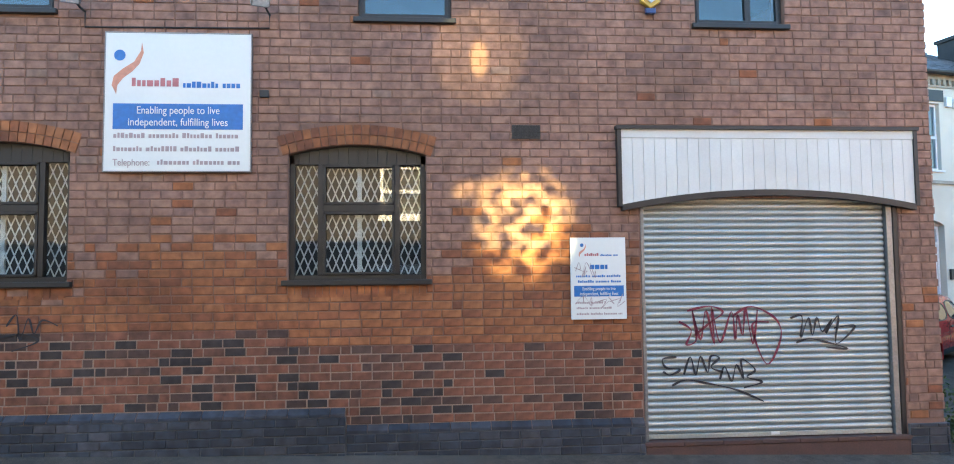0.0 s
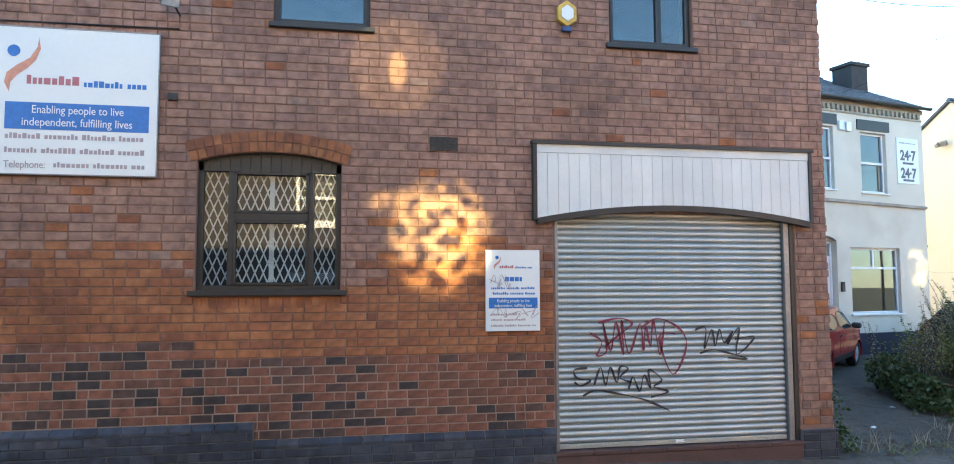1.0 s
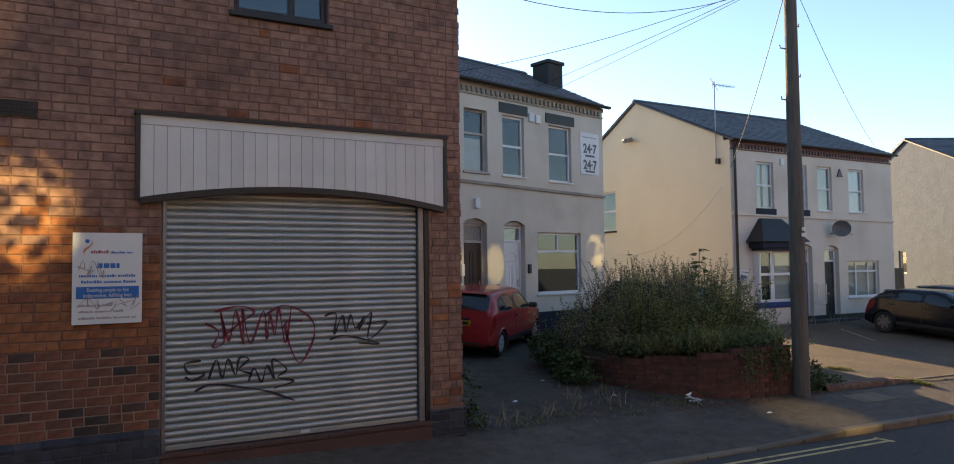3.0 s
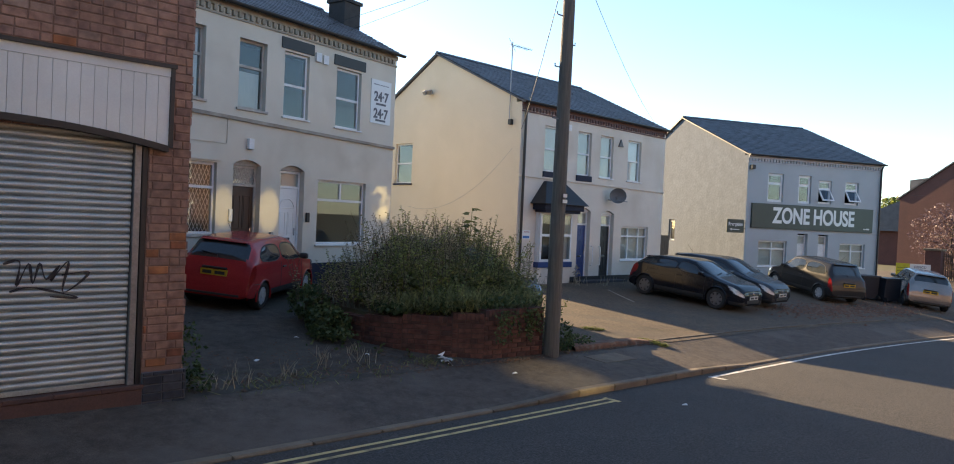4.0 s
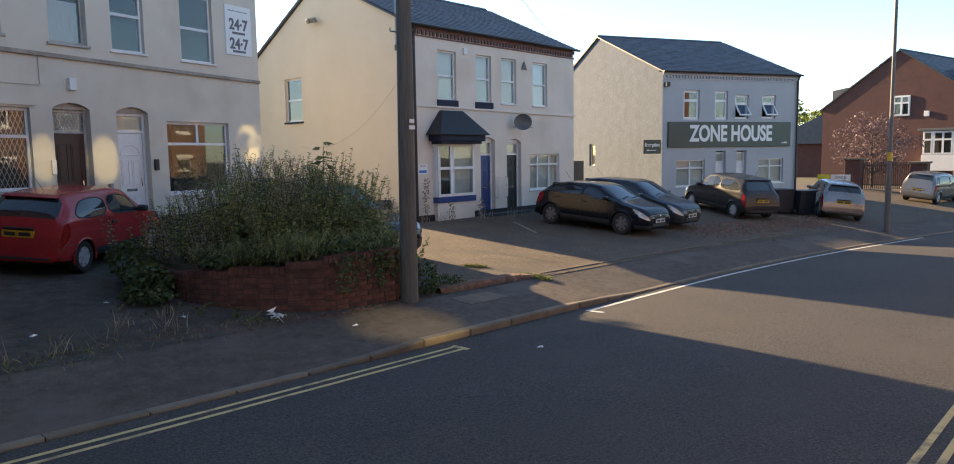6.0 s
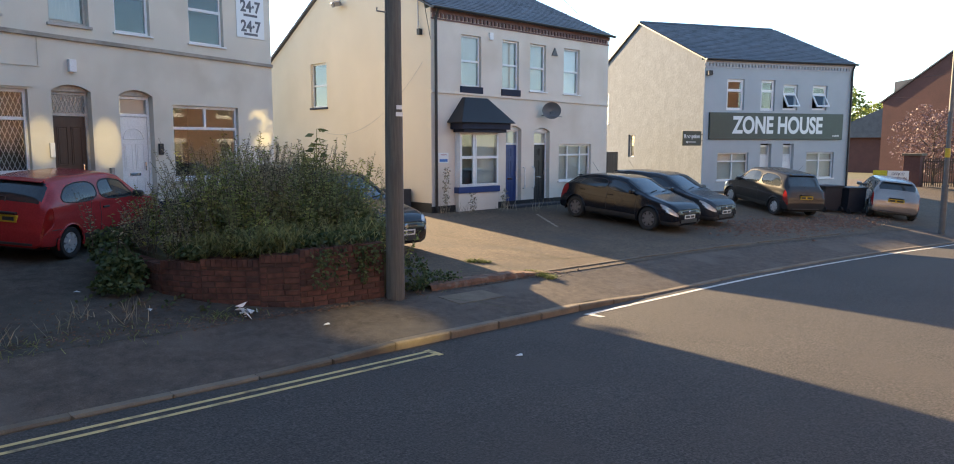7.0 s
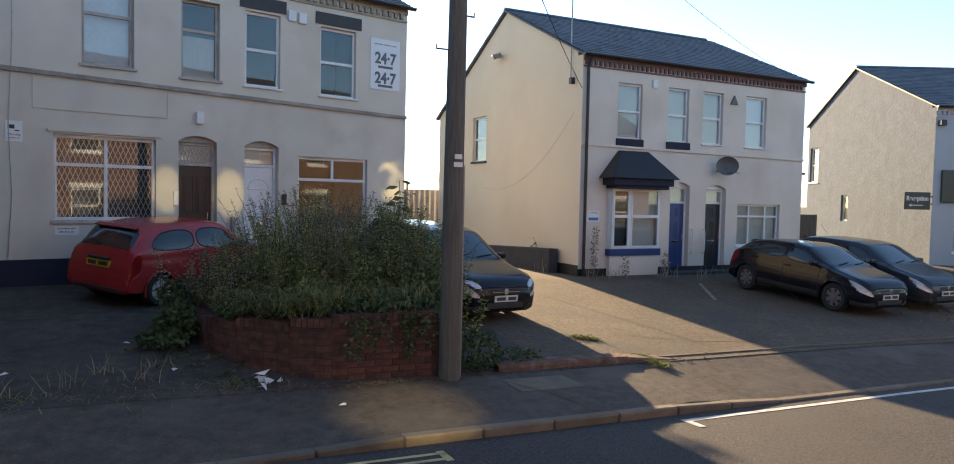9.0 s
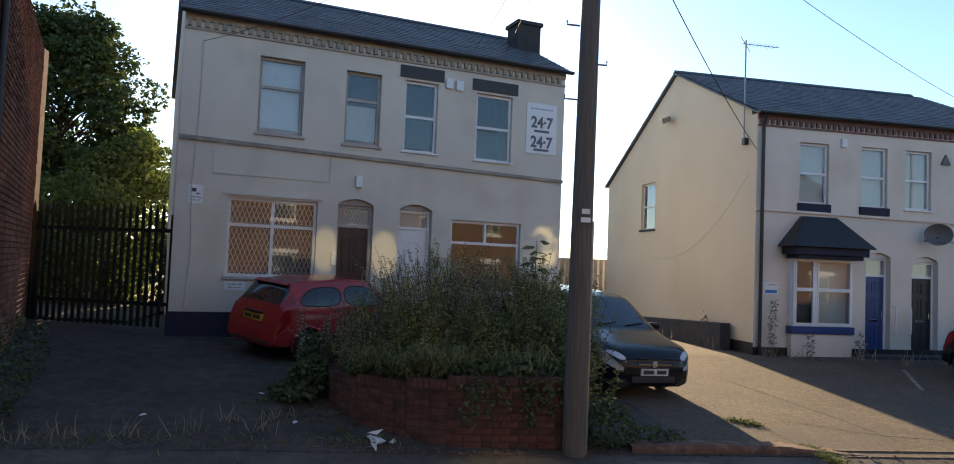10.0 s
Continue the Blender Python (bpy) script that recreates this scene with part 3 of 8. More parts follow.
# ---- windows and doors, drawn in the plane of a wall whose face is y = 0 ----
def window(parent, x0, x1, z0, z1, panes, frame=None, back=0.09, fw=0.05, sill=None, curtain=None, arch=0.0, room=True, label="", open_pane=None):
    """panes: (u0, v0, u1, v1) in parts of the opening, v up. The frame stands back in the opening."""
    frame = frame or M_upvc
    s = Shape()
    W, H = x1 - x0, z1 - z0
    s.ring(x0, x1, z0, z1, fw, back, back + 0.07)
    win = part("window", s, frame, parent, label, bevel=0.006)
    glazing = []
    for i, (u0, v0, u1, v1) in enumerate(panes):
        a, b, c, d = x0 + fw * 0.6 + u0 * (W - fw * 1.2), x0 + fw * 0.6 + u1 * (W - fw * 1.2), z0 + fw * 0.6 + v0 * (H - fw * 1.2), z0 + fw * 0.6 + v1 * (H - fw * 1.2)
        if open_pane == i:
            glazing.append((a, b, c, d, True))
            continue
        w = fw * 0.62
        part("sash", Shape().ring(a, b, c, d, w, back - 0.012, back + 0.05), frame, win, bevel=0.004)
        glazing.append((a + w, b - w, c + w, d - w, False))
    for a, b, c, d, tilted in glazing:
        if tilted:
            leaf = Shape()
            w = fw * 0.7
            leaf.ring(0, b - a, c - d, 0, w, 0, 0.05)
            sash = part("sash", leaf, frame, win)
            sash.matrix_basis = pose(a, back - 0.02, d, -32, 0, 0)
            pane(Shape().box(w, b - a - w, 0.02, 0.026, c - d + w, -w), sash)
        else:
            pane(Shape().box(a, b, back + 0.015, back + 0.021, c, d), win)
    if sill:
        part("sill", Shape().box(x0 - 0.05, x1 + 0.05, -0.05, back + 0.02, z0 - sill[0], z0 + 0.004), sill[1], win, bevel=0.008)
    if curtain:
        kind, m = curtain
        if kind == "full":
            part("blind", Shape().box(x0 + fw, x1 - fw, back + 0.10, back + 0.11, z0 + fw, z1 - fw), m, win)
        elif kind == "lower":
            part("blind", Shape().box(x0 + fw, x1 - fw, back + 0.10, back + 0.11, z0 + fw, z0 + H * 0.55), m, win)
        elif kind == "sides":
            for a, b in ((x0 + fw, x0 + W * 0.36), (x1 - W * 0.36, x1 - fw)):
                c = Shape()
                n = 14
                ys = [back + 0.13 + 0.02 * math.sin(k * 1.9) for k in range(n + 1)]
                for k in range(n):
                    c.add([(a + (b - a) * k / n, ys[k], z0), (a + (b - a) * (k + 1) / n, ys[k + 1], z0), (a + (b - a) * (k + 1) / n, ys[k + 1], z1), (a + (b - a) * k / n, ys[k], z1)], [(0, 1, 2, 3)])
                part("curtain", c, m, win)
        elif kind == "grille":
            gs = Shape()
            step, y = 0.09, back + 0.07
            lo, hi, ztop = x0 + fw, x1 - fw, z1 - fw
            k = lo - H
            while k < hi + H:
                for sgn in (1, -1):
                    p = (k, z0 + fw)
                    q = (k + sgn * (ztop - z0 - fw) * 0.42, ztop)
                    t0 = 0 if p[0] >= lo and p[0] <= hi else ((lo if p[0] < lo else hi) - p[0]) / (q[0] - p[0])
                    t1 = 1 if lo <= q[0] <= hi else ((lo if q[0] < lo else hi) - p[0]) / (q[0] - p[0])
                    if 0 <= t0 < t1 <= 1:
                        A = (p[0] + (q[0] - p[0]) * t0, p[1] + (q[1] - p[1]) * t0)
                        B = (p[0] + (q[0] - p[0]) * t1, p[1] + (q[1] - p[1]) * t1)
                        if B[1] - A[1] > 0.03:
                            yy = y + 0.008 * (sgn > 0)
                            gs.add([(A[0] - 0.008, yy, A[1]), (A[0] + 0.008, yy, A[1]), (B[0] + 0.008, yy, B[1]), (B[0] - 0.008, yy, B[1])], [(0, 1, 2, 3)])
                k += step
            part("lattice_grille", gs, m, win, "white folding lattice security grille")
            # Dark sheet standing in for the unlit room behind the grille.
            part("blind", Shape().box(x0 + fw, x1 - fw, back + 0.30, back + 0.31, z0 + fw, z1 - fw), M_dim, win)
    return win


TWO = [(0, 0, 1, 0.5), (0, 0.5, 1, 1)]


def door(parent, x0, x1, z0, z1, leaf_top, leaf, frame, back=0.16, fw=0.06, style="six", glazing=True, label=""):
    s = Shape()
    s.box(x0, x0 + fw, back, back + 0.08, z0, z1)
    s.box(x1 - fw, x1, back, back + 0.08, z0, z1)
    s.box(x0 + fw, x1 - fw, back, back + 0.08, z1 - fw, z1)
    s.box(x0 + fw, x1 - fw, back, back + 0.08, leaf_top, leaf_top + fw)
    fr = part("door_frame", s, frame, parent, bevel=0.006)
    if glazing:
        pane(Shape().box(x0 + fw, x1 - fw, back + 0.03, back + 0.036, leaf_top + fw, z1 - fw), fr)
        part("fanlight_blind", Shape().box(x0 + fw, x1 - fw, back + 0.06, back + 0.066, leaf_top + fw, z1 - fw), M_curtain, fr)
        if style == "four":
            lat = Shape()
            lo, hi, n = leaf_top + fw, z1 - fw, 9
            for k in range(n):
                a, b = x0 + fw + (x1 - x0 - 2 * fw) * k / n, x0 + fw + (x1 - x0 - 2 * fw) * (k + 1) / n
                zm = (lo + hi) / 2
                for za, zc in ((lo, zm), (zm, hi)):
                    lat.tube([(a, back + 0.02, za), (b, back + 0.02, zc)], 0.007, 4).tube([(a, back + 0.016, zc), (b, back + 0.016, za)], 0.007, 4)
            part("fanlight_grille", lat, M_grille, fr, "pale lattice grille over the fanlight")
    a, b, c, d = x0 + fw + 0.004, x1 - fw - 0.004, z0 + 0.03, leaf_top - 0.004
    dr = part("door", Shape().box(a, b, back + 0.02, back + 0.065, c, d), leaf, parent, label, bevel=0.004)
    W, H = b - a, d - c
    rects = [(0.14, 0.06, 0.45, 0.36), (0.55, 0.06, 0.86, 0.36), (0.14, 0.44, 0.45, 0.72), (0.55, 0.44, 0.86, 0.72), (0.14, 0.79, 0.45, 0.94), (0.55, 0.79, 0.86, 0.94)]
    if style == "arched":
        rects = rects[:4]
    if style == "four":
        rects = [(0.12, 0.08, 0.45, 0.42), (0.55, 0.08, 0.88, 0.42), (0.12, 0.52, 0.45, 0.9), (0.55, 0.52, 0.88, 0.9)]
    for u0, v0, u1, v1 in rects:
        p = Shape()
        X0, X1, Z0, Z1, w = a + u0 * W, a + u1 * W, c + v0 * H, c + v1 * H, 0.018
        for q in ((X0, X1, Z0, Z0 + w), (X0, X1, Z1 - w, Z1), (X0, X0 + w, Z0 + w, Z1 - w), (X1 - w, X1, Z0 + w, Z1 - w)):
            p.box(q[0], q[1], back + 0.010, back + 0.021, q[2], q[3])
        p.box(X0 + 0.035, X1 - 0.035, back + 0.012, back + 0.021, Z0 + 0.035, Z1 - 0.035)
        part("door_panel", p, leaf, dr, bevel=0.003)
    if style == "arched":
        ar = Shape()
        cx, cz, R = (a + b) / 2, c + 0.77 * H, W * 0.36
        ar.tube([(cx - R, back + 0.016, cz), *[(cx + R * math.cos(math.pi * (1 - k / 12)), back + 0.016, cz + R * math.sin(math.pi * (1 - k / 12))) for k in range(1, 12)], (cx + R, back + 0.016, cz), (cx - R, back + 0.016, cz)], 0.012, 6)
        part("fanlight_moulding", ar, leaf, dr)
    part("letter_plate", Shape().box(a + 0.3 * W, a + 0.7 * W, back + 0.006, back + 0.02, c + 0.40 * H - 0.03, c + 0.40 * H + 0.03), M_chrome, dr, bevel=0.004)
    part("handle", Shape().box(b - 0.09, b - 0.065, back - 0.02, back + 0.02, c + 0.44 * H, c + 0.53 * H), M_chrome, dr, bevel=0.005)
    return dr


def roof_slates(s, x0, x1, p0, p1, wide_=0.3, tall=0.22, rnd=None):
    """Rows of slates from the eave line (y, z) p0 up to the ridge line p1, along x."""
    dy, dz = p1[0] - p0[0], p1[1] - p0[1]
    n = max(int(math.hypot(dy, dz) / tall), 1)
    up = Vector((0, -dz, dy)).normalized() if dy > 0 else Vector((0, dz, -dy)).normalized()
    for r in range(n):
        a, b = r / n, min((r + 1.25) / n, 1)
        x = x0 - (r % 2) * wide_ / 2
        while x < x1:
            xa, xb = max(x, x0) + 0.004, min(x + wide_, x1) - 0.004
            if xb - xa > 0.03:
                l0 = up * (0.022 + rnd.uniform(0, 0.008))
                l1 = up * 0.008
                A = (p0[0] + dy * a, p0[1] + dz * a)
                B = (p0[0] + dy * b, p0[1] + dz * b)
                s.add([(xa, A[0] + l0.y, A[1] + l0.z), (xb, A[0] + l0.y, A[1] + l0.z), (xb, B[0] + l1.y, B[1] + l1.z), (xa, B[0] + l1.y, B[1] + l1.z), (xa, A[0], A[1]), (xb, A[0], A[1])],
                      [(0, 1, 2, 3), (4, 5, 1, 0)])
            x += wide_
    return s


def house(name, m, W, D, base, eave, ridge, ridge_y, holes, wall_m, gable_m, label, back_eave=None, dentil=None, plinth=None, gable_holes=(), seed=1):
    """A gabled two-storey house; its front wall is y = 0 from x = 0 to W, its gables stand at both ends."""
    rnd = random.Random(seed)
    h = thing(name, m, label, "house")
    be = back_eave or eave
    T = 0.25
    part("front_wall", wall_sheet(0, W, base - 0.8, eave, holes, T), wall_m, h)
    for x, gh in ((0, gable_holes), (W - T, ())):
        g = Shape()
        if gh:
            hz = [q for q in gh]
            s2 = wall_sheet(T, D, base - 0.8, min(eave, be), hz, T)
            g.add([(x + (y), xx, z) for xx, y, z in s2.v], s2.f)
        else:
            g.box(x, x + T, T, D, base - 0.8, min(eave, be))
        lo = min(eave, be)
        g.prism([(T, lo), (D, lo), (D, be), (ridge_y, ridge), (T, eave + T * (ridge - eave) / ridge_y)] if be != eave else [(0.0, lo), (D, lo), (ridge_y, ridge)], x, x + T, "x")
        part("gable_wall", g, gable_m, h, "plain painted gable wall" if x == 0 else "")
    part("corner_return", Shape().box(-0.004, -0.001, 0.004, T, base - 0.8, eave), gable_m, h)
    part("rear_wall", Shape().box(T, W - T, D - T, D, base - 0.8, be), wall_m, h)
    roof = Shape()
    ov, ex = 0.16, 0.10
    k0 = (ridge - eave) / ridge_y
    k1 = (ridge - be) / (D - ridge_y)
    e0, e1 = (-ov, eave - ov * k0 + 0.03), (D + ov, be - ov * k1 + 0.03)
    R = (ridge_y, ridge + 0.03)
    roof.prism([e0, R, e1, (e1[0], e1[1] + 0.05), (R[0], R[1] + 0.06), (e0[0], e0[1] + 0.05)], -ex, W + ex, "x")
    rf = part("roof", roof, M_slate, h)
    sl = Shape()
    roof_slates(sl, -ex, W + ex, (e0[0] - 0.02, e0[1] + 0.055), (R[0], R[1] + 0.065), rnd=rnd)
    roof_slates(sl, -ex, W + ex, (e1[0] + 0.02, e1[1] + 0.055), (R[0], R[1] + 0.065), 0.6, 0.5, rnd=rnd)
    part("slate_covering", sl, M_slate, rf, kind="stuff")
    rt = Shape()
    for i in range(int((W + 2 * ex) / 0.45)):
        a = -ex + 0.45 * i
        rt.prism([(R[0] - 0.11, R[1] + 0.05), (R[0], R[1] + 0.14), (R[0] + 0.11, R[1] + 0.05)], a + 0.006, a + 0.444, "x")
    part("ridge_capping", rt, M_slate, rf, kind="stuff")
    gutter = Shape()
    prof = [(0.06 * math.cos(math.pi + math.pi * k / 8), 0.06 * math.sin(math.pi + math.pi * k / 8)) for k in range(9)]
    gutter.prism([(e0[0] - 0.05 + u, e0[1] + 0.05 + w) for u, w in prof] + [(e0[0] + 0.01, e0[1] + 0.06), (e0[0] - 0.11, e0[1] + 0.06)], -ex, W + ex, "x")
    part("gutter", gutter, M_black, h)
    if dentil:
        dm, zt, drop = dentil
        band = part("dentil_band", Shape().box(0, W, -0.05, -0.002, zt - drop * 0.4, zt), dm, h, "brick dentil course under the eave")
        me = Shape().box(0, 0.08, -0.065, -0.002, zt - drop * 0.80, zt - drop * 0.4).mesh("dentil", dm)
        for i in range(int(W / 0.16)):
            d = new("dentil", me)
            d.parent = band
            d.location = (0.04 + 0.16 * i, 0, 0)
        part("lower_band", Shape().box(0, W, -0.035, -0.002, zt - drop, zt - drop * 0.86), dm, band)
    if plinth:
        part("plinth", Shape().box(-0.03, W + 0.03, -0.025, -0.003, base - 0.6, plinth[0]), plinth[1], h)
    # Made-up inner slab and wall, coloured dark so panes show an unlit room.
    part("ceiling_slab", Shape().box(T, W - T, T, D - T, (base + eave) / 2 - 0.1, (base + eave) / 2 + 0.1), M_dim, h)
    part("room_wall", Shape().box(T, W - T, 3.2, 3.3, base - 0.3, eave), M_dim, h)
    return h


# ---- brickwork ----
def brick_mesh(L, H, name, material, depth=0.03, ch=0.006):
    s = Shape()
    a = ch
    s.add([(0, depth, 0), (L, depth, 0), (L, depth, H), (0, depth, H), (0, a, 0), (L, a, 0), (L, a, H), (0, a, H), (a, 0, a), (L - a, 0, a), (L - a, 0, H - a), (a, 0, H - a)],
          [(0, 1, 5, 4), (1, 2, 6, 5), (2, 3, 7, 6), (3, 0, 4, 7), (4, 5, 9, 8), (5, 6, 10, 9), (6, 7, 11, 10), (7, 4, 8, 11), (8, 9, 10, 11)])
    return s


def lay_bricks(x0, x1, z0, z1, blocked, rnd, pitch=0.224, course=0.0945, joint=0.011, headers=0.16):
    """Yields (x, z, length, height) of each brick, leaving the blocked spans of each course."""
    k = 0
    z = z0
    while z < z1 - 0.02:
        h = min(course, z1 - z) - joint
        spans = [(x0, x1)]
        for a, b in blocked(z + course / 2):
            spans = [q for p, r in spans for q in ((p, min(a, r)), (max(b, p), r)) if q[1] - q[0] > 0.02]
        for a, b in spans:
            x = x0 - (pitch / 2 if k % 2 else 0) - rnd.uniform(0, 0.03)
            while x < b:
                w = pitch / 2 if rnd.random() < headers else pitch
                lo, hi = max(x, a), min(x + w, b)
                if hi - lo > 0.03:
                    yield lo + joint / 2, z, hi - lo - joint, h
                x += w
        z += course
        k += 1


# ---- the brick building with the roller shutter ----
building = thing("brick_building", pose(0, FACE, 0), "two-storey red brick workshop with arched windows and a roller shutter", "building")
GW = (-1.82, -0.31, 2.37, 3.76, 0.11)   # x0, x1, sill, spring, rise
GL = (-5.65, -4.13, 2.38, 3.78, 0.11)
SH = (2.12, 5.21, 0.42, 3.30)
UP = [(-1.06, -0.01, 5.31, 6.1), (2.84, 3.92, 5.31, 6.1), (-5.40, -4.34, 5.34, 6.1)]
TOPZ = 6.42
holes1 = [(GW[0], GW[1], GW[2], GW[3] + GW[4]), (GL[0], GL[1], GL[2], GL[3] + GL[4]), SH, *UP]
body = wall_sheet(-14.0, corner_x, -0.2, TOPZ, holes1, 0.34)
w1 = part("front_wall", body, M_mortar, building)
w1.location.y = 0.010
for q in (GW, GL):
    part("arch_filling", spandrel(q[0], q[1], q[3], q[4], 0.3, 0.011), M_mortar, w1)
flank_m = pose(corner_x, 0, 0, 0, 0, 90 + SIDE)
fl = part("flank_wall", Shape().box(0.10, 8.3, 0, 0.3, -0.2, TOPZ), M_mortar, building)
fl.matrix_basis = flank_m @ pose(0, 0.012, 0)
rear_x = corner_x - 8.3 * math.sin(radians(SIDE))
part("rear_wall", Shape().box(-14, rear_x, 8.0, 8.3, -0.2, TOPZ), M_mortar, building)
part("end_wall", Shape().box(-14, -13.7, 0.4, 8.0, -0.2, TOPZ), M_mortar, building)
part("roof", Shape().prism([(-0.12, TOPZ + 0.02), (4.2, 8.6), (8.5, TOPZ + 0.02), (8.5, TOPZ + 0.12), (4.2, 8.72), (-0.12, TOPZ + 0.12)], -14.1, 3.2, "x"), M_slate, building)
part("gutter", Shape().prism([(-0.16, TOPZ + 0.0), (-0.03, TOPZ + 0.0), (-0.03, TOPZ + 0.11), (-0.16, TOPZ + 0.11)], -14.1, corner_x + 0.08, "x"), M_black, building)
# Made-up slabs and partition closing the shell so the windows look dark.
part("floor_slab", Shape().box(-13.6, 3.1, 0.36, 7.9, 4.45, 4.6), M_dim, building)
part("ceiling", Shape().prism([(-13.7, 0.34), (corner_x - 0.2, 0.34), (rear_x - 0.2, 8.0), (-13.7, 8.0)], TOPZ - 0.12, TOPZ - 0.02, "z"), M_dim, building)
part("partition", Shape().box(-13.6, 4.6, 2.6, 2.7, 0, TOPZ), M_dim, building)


def blocked1(z):
    out = []
    for q in (GW, GL):
        if q[2] - 0.10 < z < q[3]:
            out.append((q[0], q[1]))
        elif q[3] <= z < q[3] + q[4] + 0.24:
            ring = 0.24
            h = z - q[3]
            if h < q[4] + ring:
                R = ((q[1] - q[0]) ** 2 / 4 + q[4] ** 2) / (2 * q[4]) + ring
                u = math.sqrt(max(R * R - (h - q[4] + R - ring) ** 2, 0))
                c = (q[0] + q[1]) / 2
                half = min(u, (q[1] - q[0]) / 2 + 0.09)
                out.append((c - half, c + half))
    for q in UP:
        if q[2] - 0.06 < z < q[3]:
            out.append((q[0], q[1]))
    if z < SH[3]:
        out.append((SH[0] - 0.01, SH[1] + 0.0))
    if z < 0.80:
        out.append((-20, SH[0] - 0.01))
    if z < 0.99:
        out.append((-20, -1.19))
        if z < 0.73:
            out.append((SH[1], 9))
    return out


rnd = random.Random(4)
joined = {"old": Shape(), "orange": Shape(), "mixed": Shape(), "single": []}
for x, z, L, h in lay_bricks(-7.4, corner_x, 0.245, TOPZ, blocked1, rnd):
    top_mixed = 1.83 if x < -1.9 else 1.65
    if z + h < top_mixed + 0.02 and x < SH[0]:
        zone = "mixed"
    elif x < SH[0] and rnd.random() < (3.0 + 0.25 * math.sin(x * 1.7) - z) / 0.75:
        zone = "orange"
    elif x > 5.2 and z < 2.2:
        zone = "orange" if rnd.random() < 0.12 else "old"
    else:
        zone = "old" if rnd.random() < 0.985 else "orange"
    dy = rnd.uniform(-0.003, 0.003)
    full = abs(L - 0.213) < 0.002 and abs(h - 0.0835) < 0.002
    if full and zone in ("mixed", "orange") and -1.1 < x < 2.1 and z < 2.45:
        joined["single"].append((x, z, dy, zone))
        continue
    b = brick_mesh(L, h, "", None)
    joined[zone].add([(p[0] + x, p[1] + dy, p[2] + z) for p in b.v], b.f)
for zone, m in (("old", M_brick_old), ("orange", M_brick_orange), ("mixed", M_brick_mixed)):
    part("brickwork", joined[zone], m, w1, "", kind="stuff").location.y = -0.010
# arch rings and sill courses of cut bricks on edge
ring = Shape()
for q in (GW, GL):
    c, half = (q[0] + q[1]) / 2, (q[1] - q[0]) / 2
    R = (half * half + q[4] ** 2) / (2 * q[4])
    cz = q[3] + q[4] - R
    span = math.asin(min((half + 0.06) / R, 1))
    n = 19
    for row, (r0, r1) in enumerate(((R + 0.006, R + 0.105), (R + 0.115, R + 0.225))):
        for k in range(n):
            a0, a1 = -span + 2 * span * (k + 0.06) / n, -span + 2 * span * (k + 0.94) / n
            pts = [(c + r0 * math.sin(a0), cz + r0 * math.cos(a0)), (c + r0 * math.sin(a1), cz + r0 * math.cos(a1)), (c + r1 * math.sin(a1), cz + r1 * math.cos(a1)), (c + r1 * math.sin(a0), cz + r1 * math.cos(a0))]
            ring.prism(pts, -0.004 + rnd.uniform(-0.003, 0.002), 0.02)
    x = q[0]
    while x < q[1] - 0.05:
        ring.box(x + 0.005, x + 0.071, -0.002, 0.02, q[2] - 0.185, q[2] - 0.065)
        x += 0.0755
part("arch_bricks", ring, M_brick_orange, w1, kind="stuff").location.y = -0.010
# painted blue brick plinth with a chamfered cap
plinth = part("plinth", Shape().box(-14, -1.19, -0.055, -0.002, -0.2, 0.90).box(-1.19, SH[0] - 0.005, -0.04, -0.002, -0.2, 0.72).box(SH[1], corner_x + 0.03, -0.04, -0.002, -0.2, 0.66), M_mortar_plinth, building)
pb = Shape()
for x, z, L, h in lay_bricks(-7.4, -1.19, 0.15, 0.905, lambda z: [], rnd, headers=0.0):
    b = brick_mesh(L, h, "", None)
    pb.add([(p[0] + x, p[1] - 0.068, p[2] + z) for p in b.v], b.f)
for x, z, L, h in lay_bricks(-1.18, SH[0] - 0.01, 0.15, 0.72, lambda z: [], rnd, headers=0.1):
    b = brick_mesh(L, h, "", None)
    pb.add([(p[0] + x, p[1] - 0.052, p[2] + z) for p in b.v], b.f)
for x, z, L, h in lay_bricks(SH[1], corner_x + 0.03, 0.15, 0.67, lambda z: [], rnd, headers=0.3):
    b = brick_mesh(L, h, "", None)
    pb.add([(p[0] + x, p[1] - 0.052, p[2] + z) for p in b.v], b.f)
for a, b2, z, y in ((-7.4, -1.19, 0.905, -0.068), (-1.18, SH[0] - 0.01, 0.72, -0.052)):
    x = a
    while x < b2 - 0.02:
        e = min(x + 0.224, b2)
        pb.add([(x + 0.004, y, z), (e - 0.004, y, z), (e - 0.004, y, z + 0.03), (x + 0.004, y, z + 0.03), (e - 0.004, 0.004, z + 0.085), (x + 0.004, 0.004, z + 0.085)], [(0, 1, 2, 3), (3, 2, 4, 5)])
        x = e
part("pale_mortar", Shape().box(-7.4, SH[0] - 0.012, 0.006, 0.012, 0.70, 1.64).box(-7.4, -1.9, 0.006, 0.012, 1.64, 1.81), M_mortar_pale, w1).location.y = -0.010
part("plinth_bricks", pb, M_brick_blue, plinth, "dark blue painted brick plinth", kind="stuff")
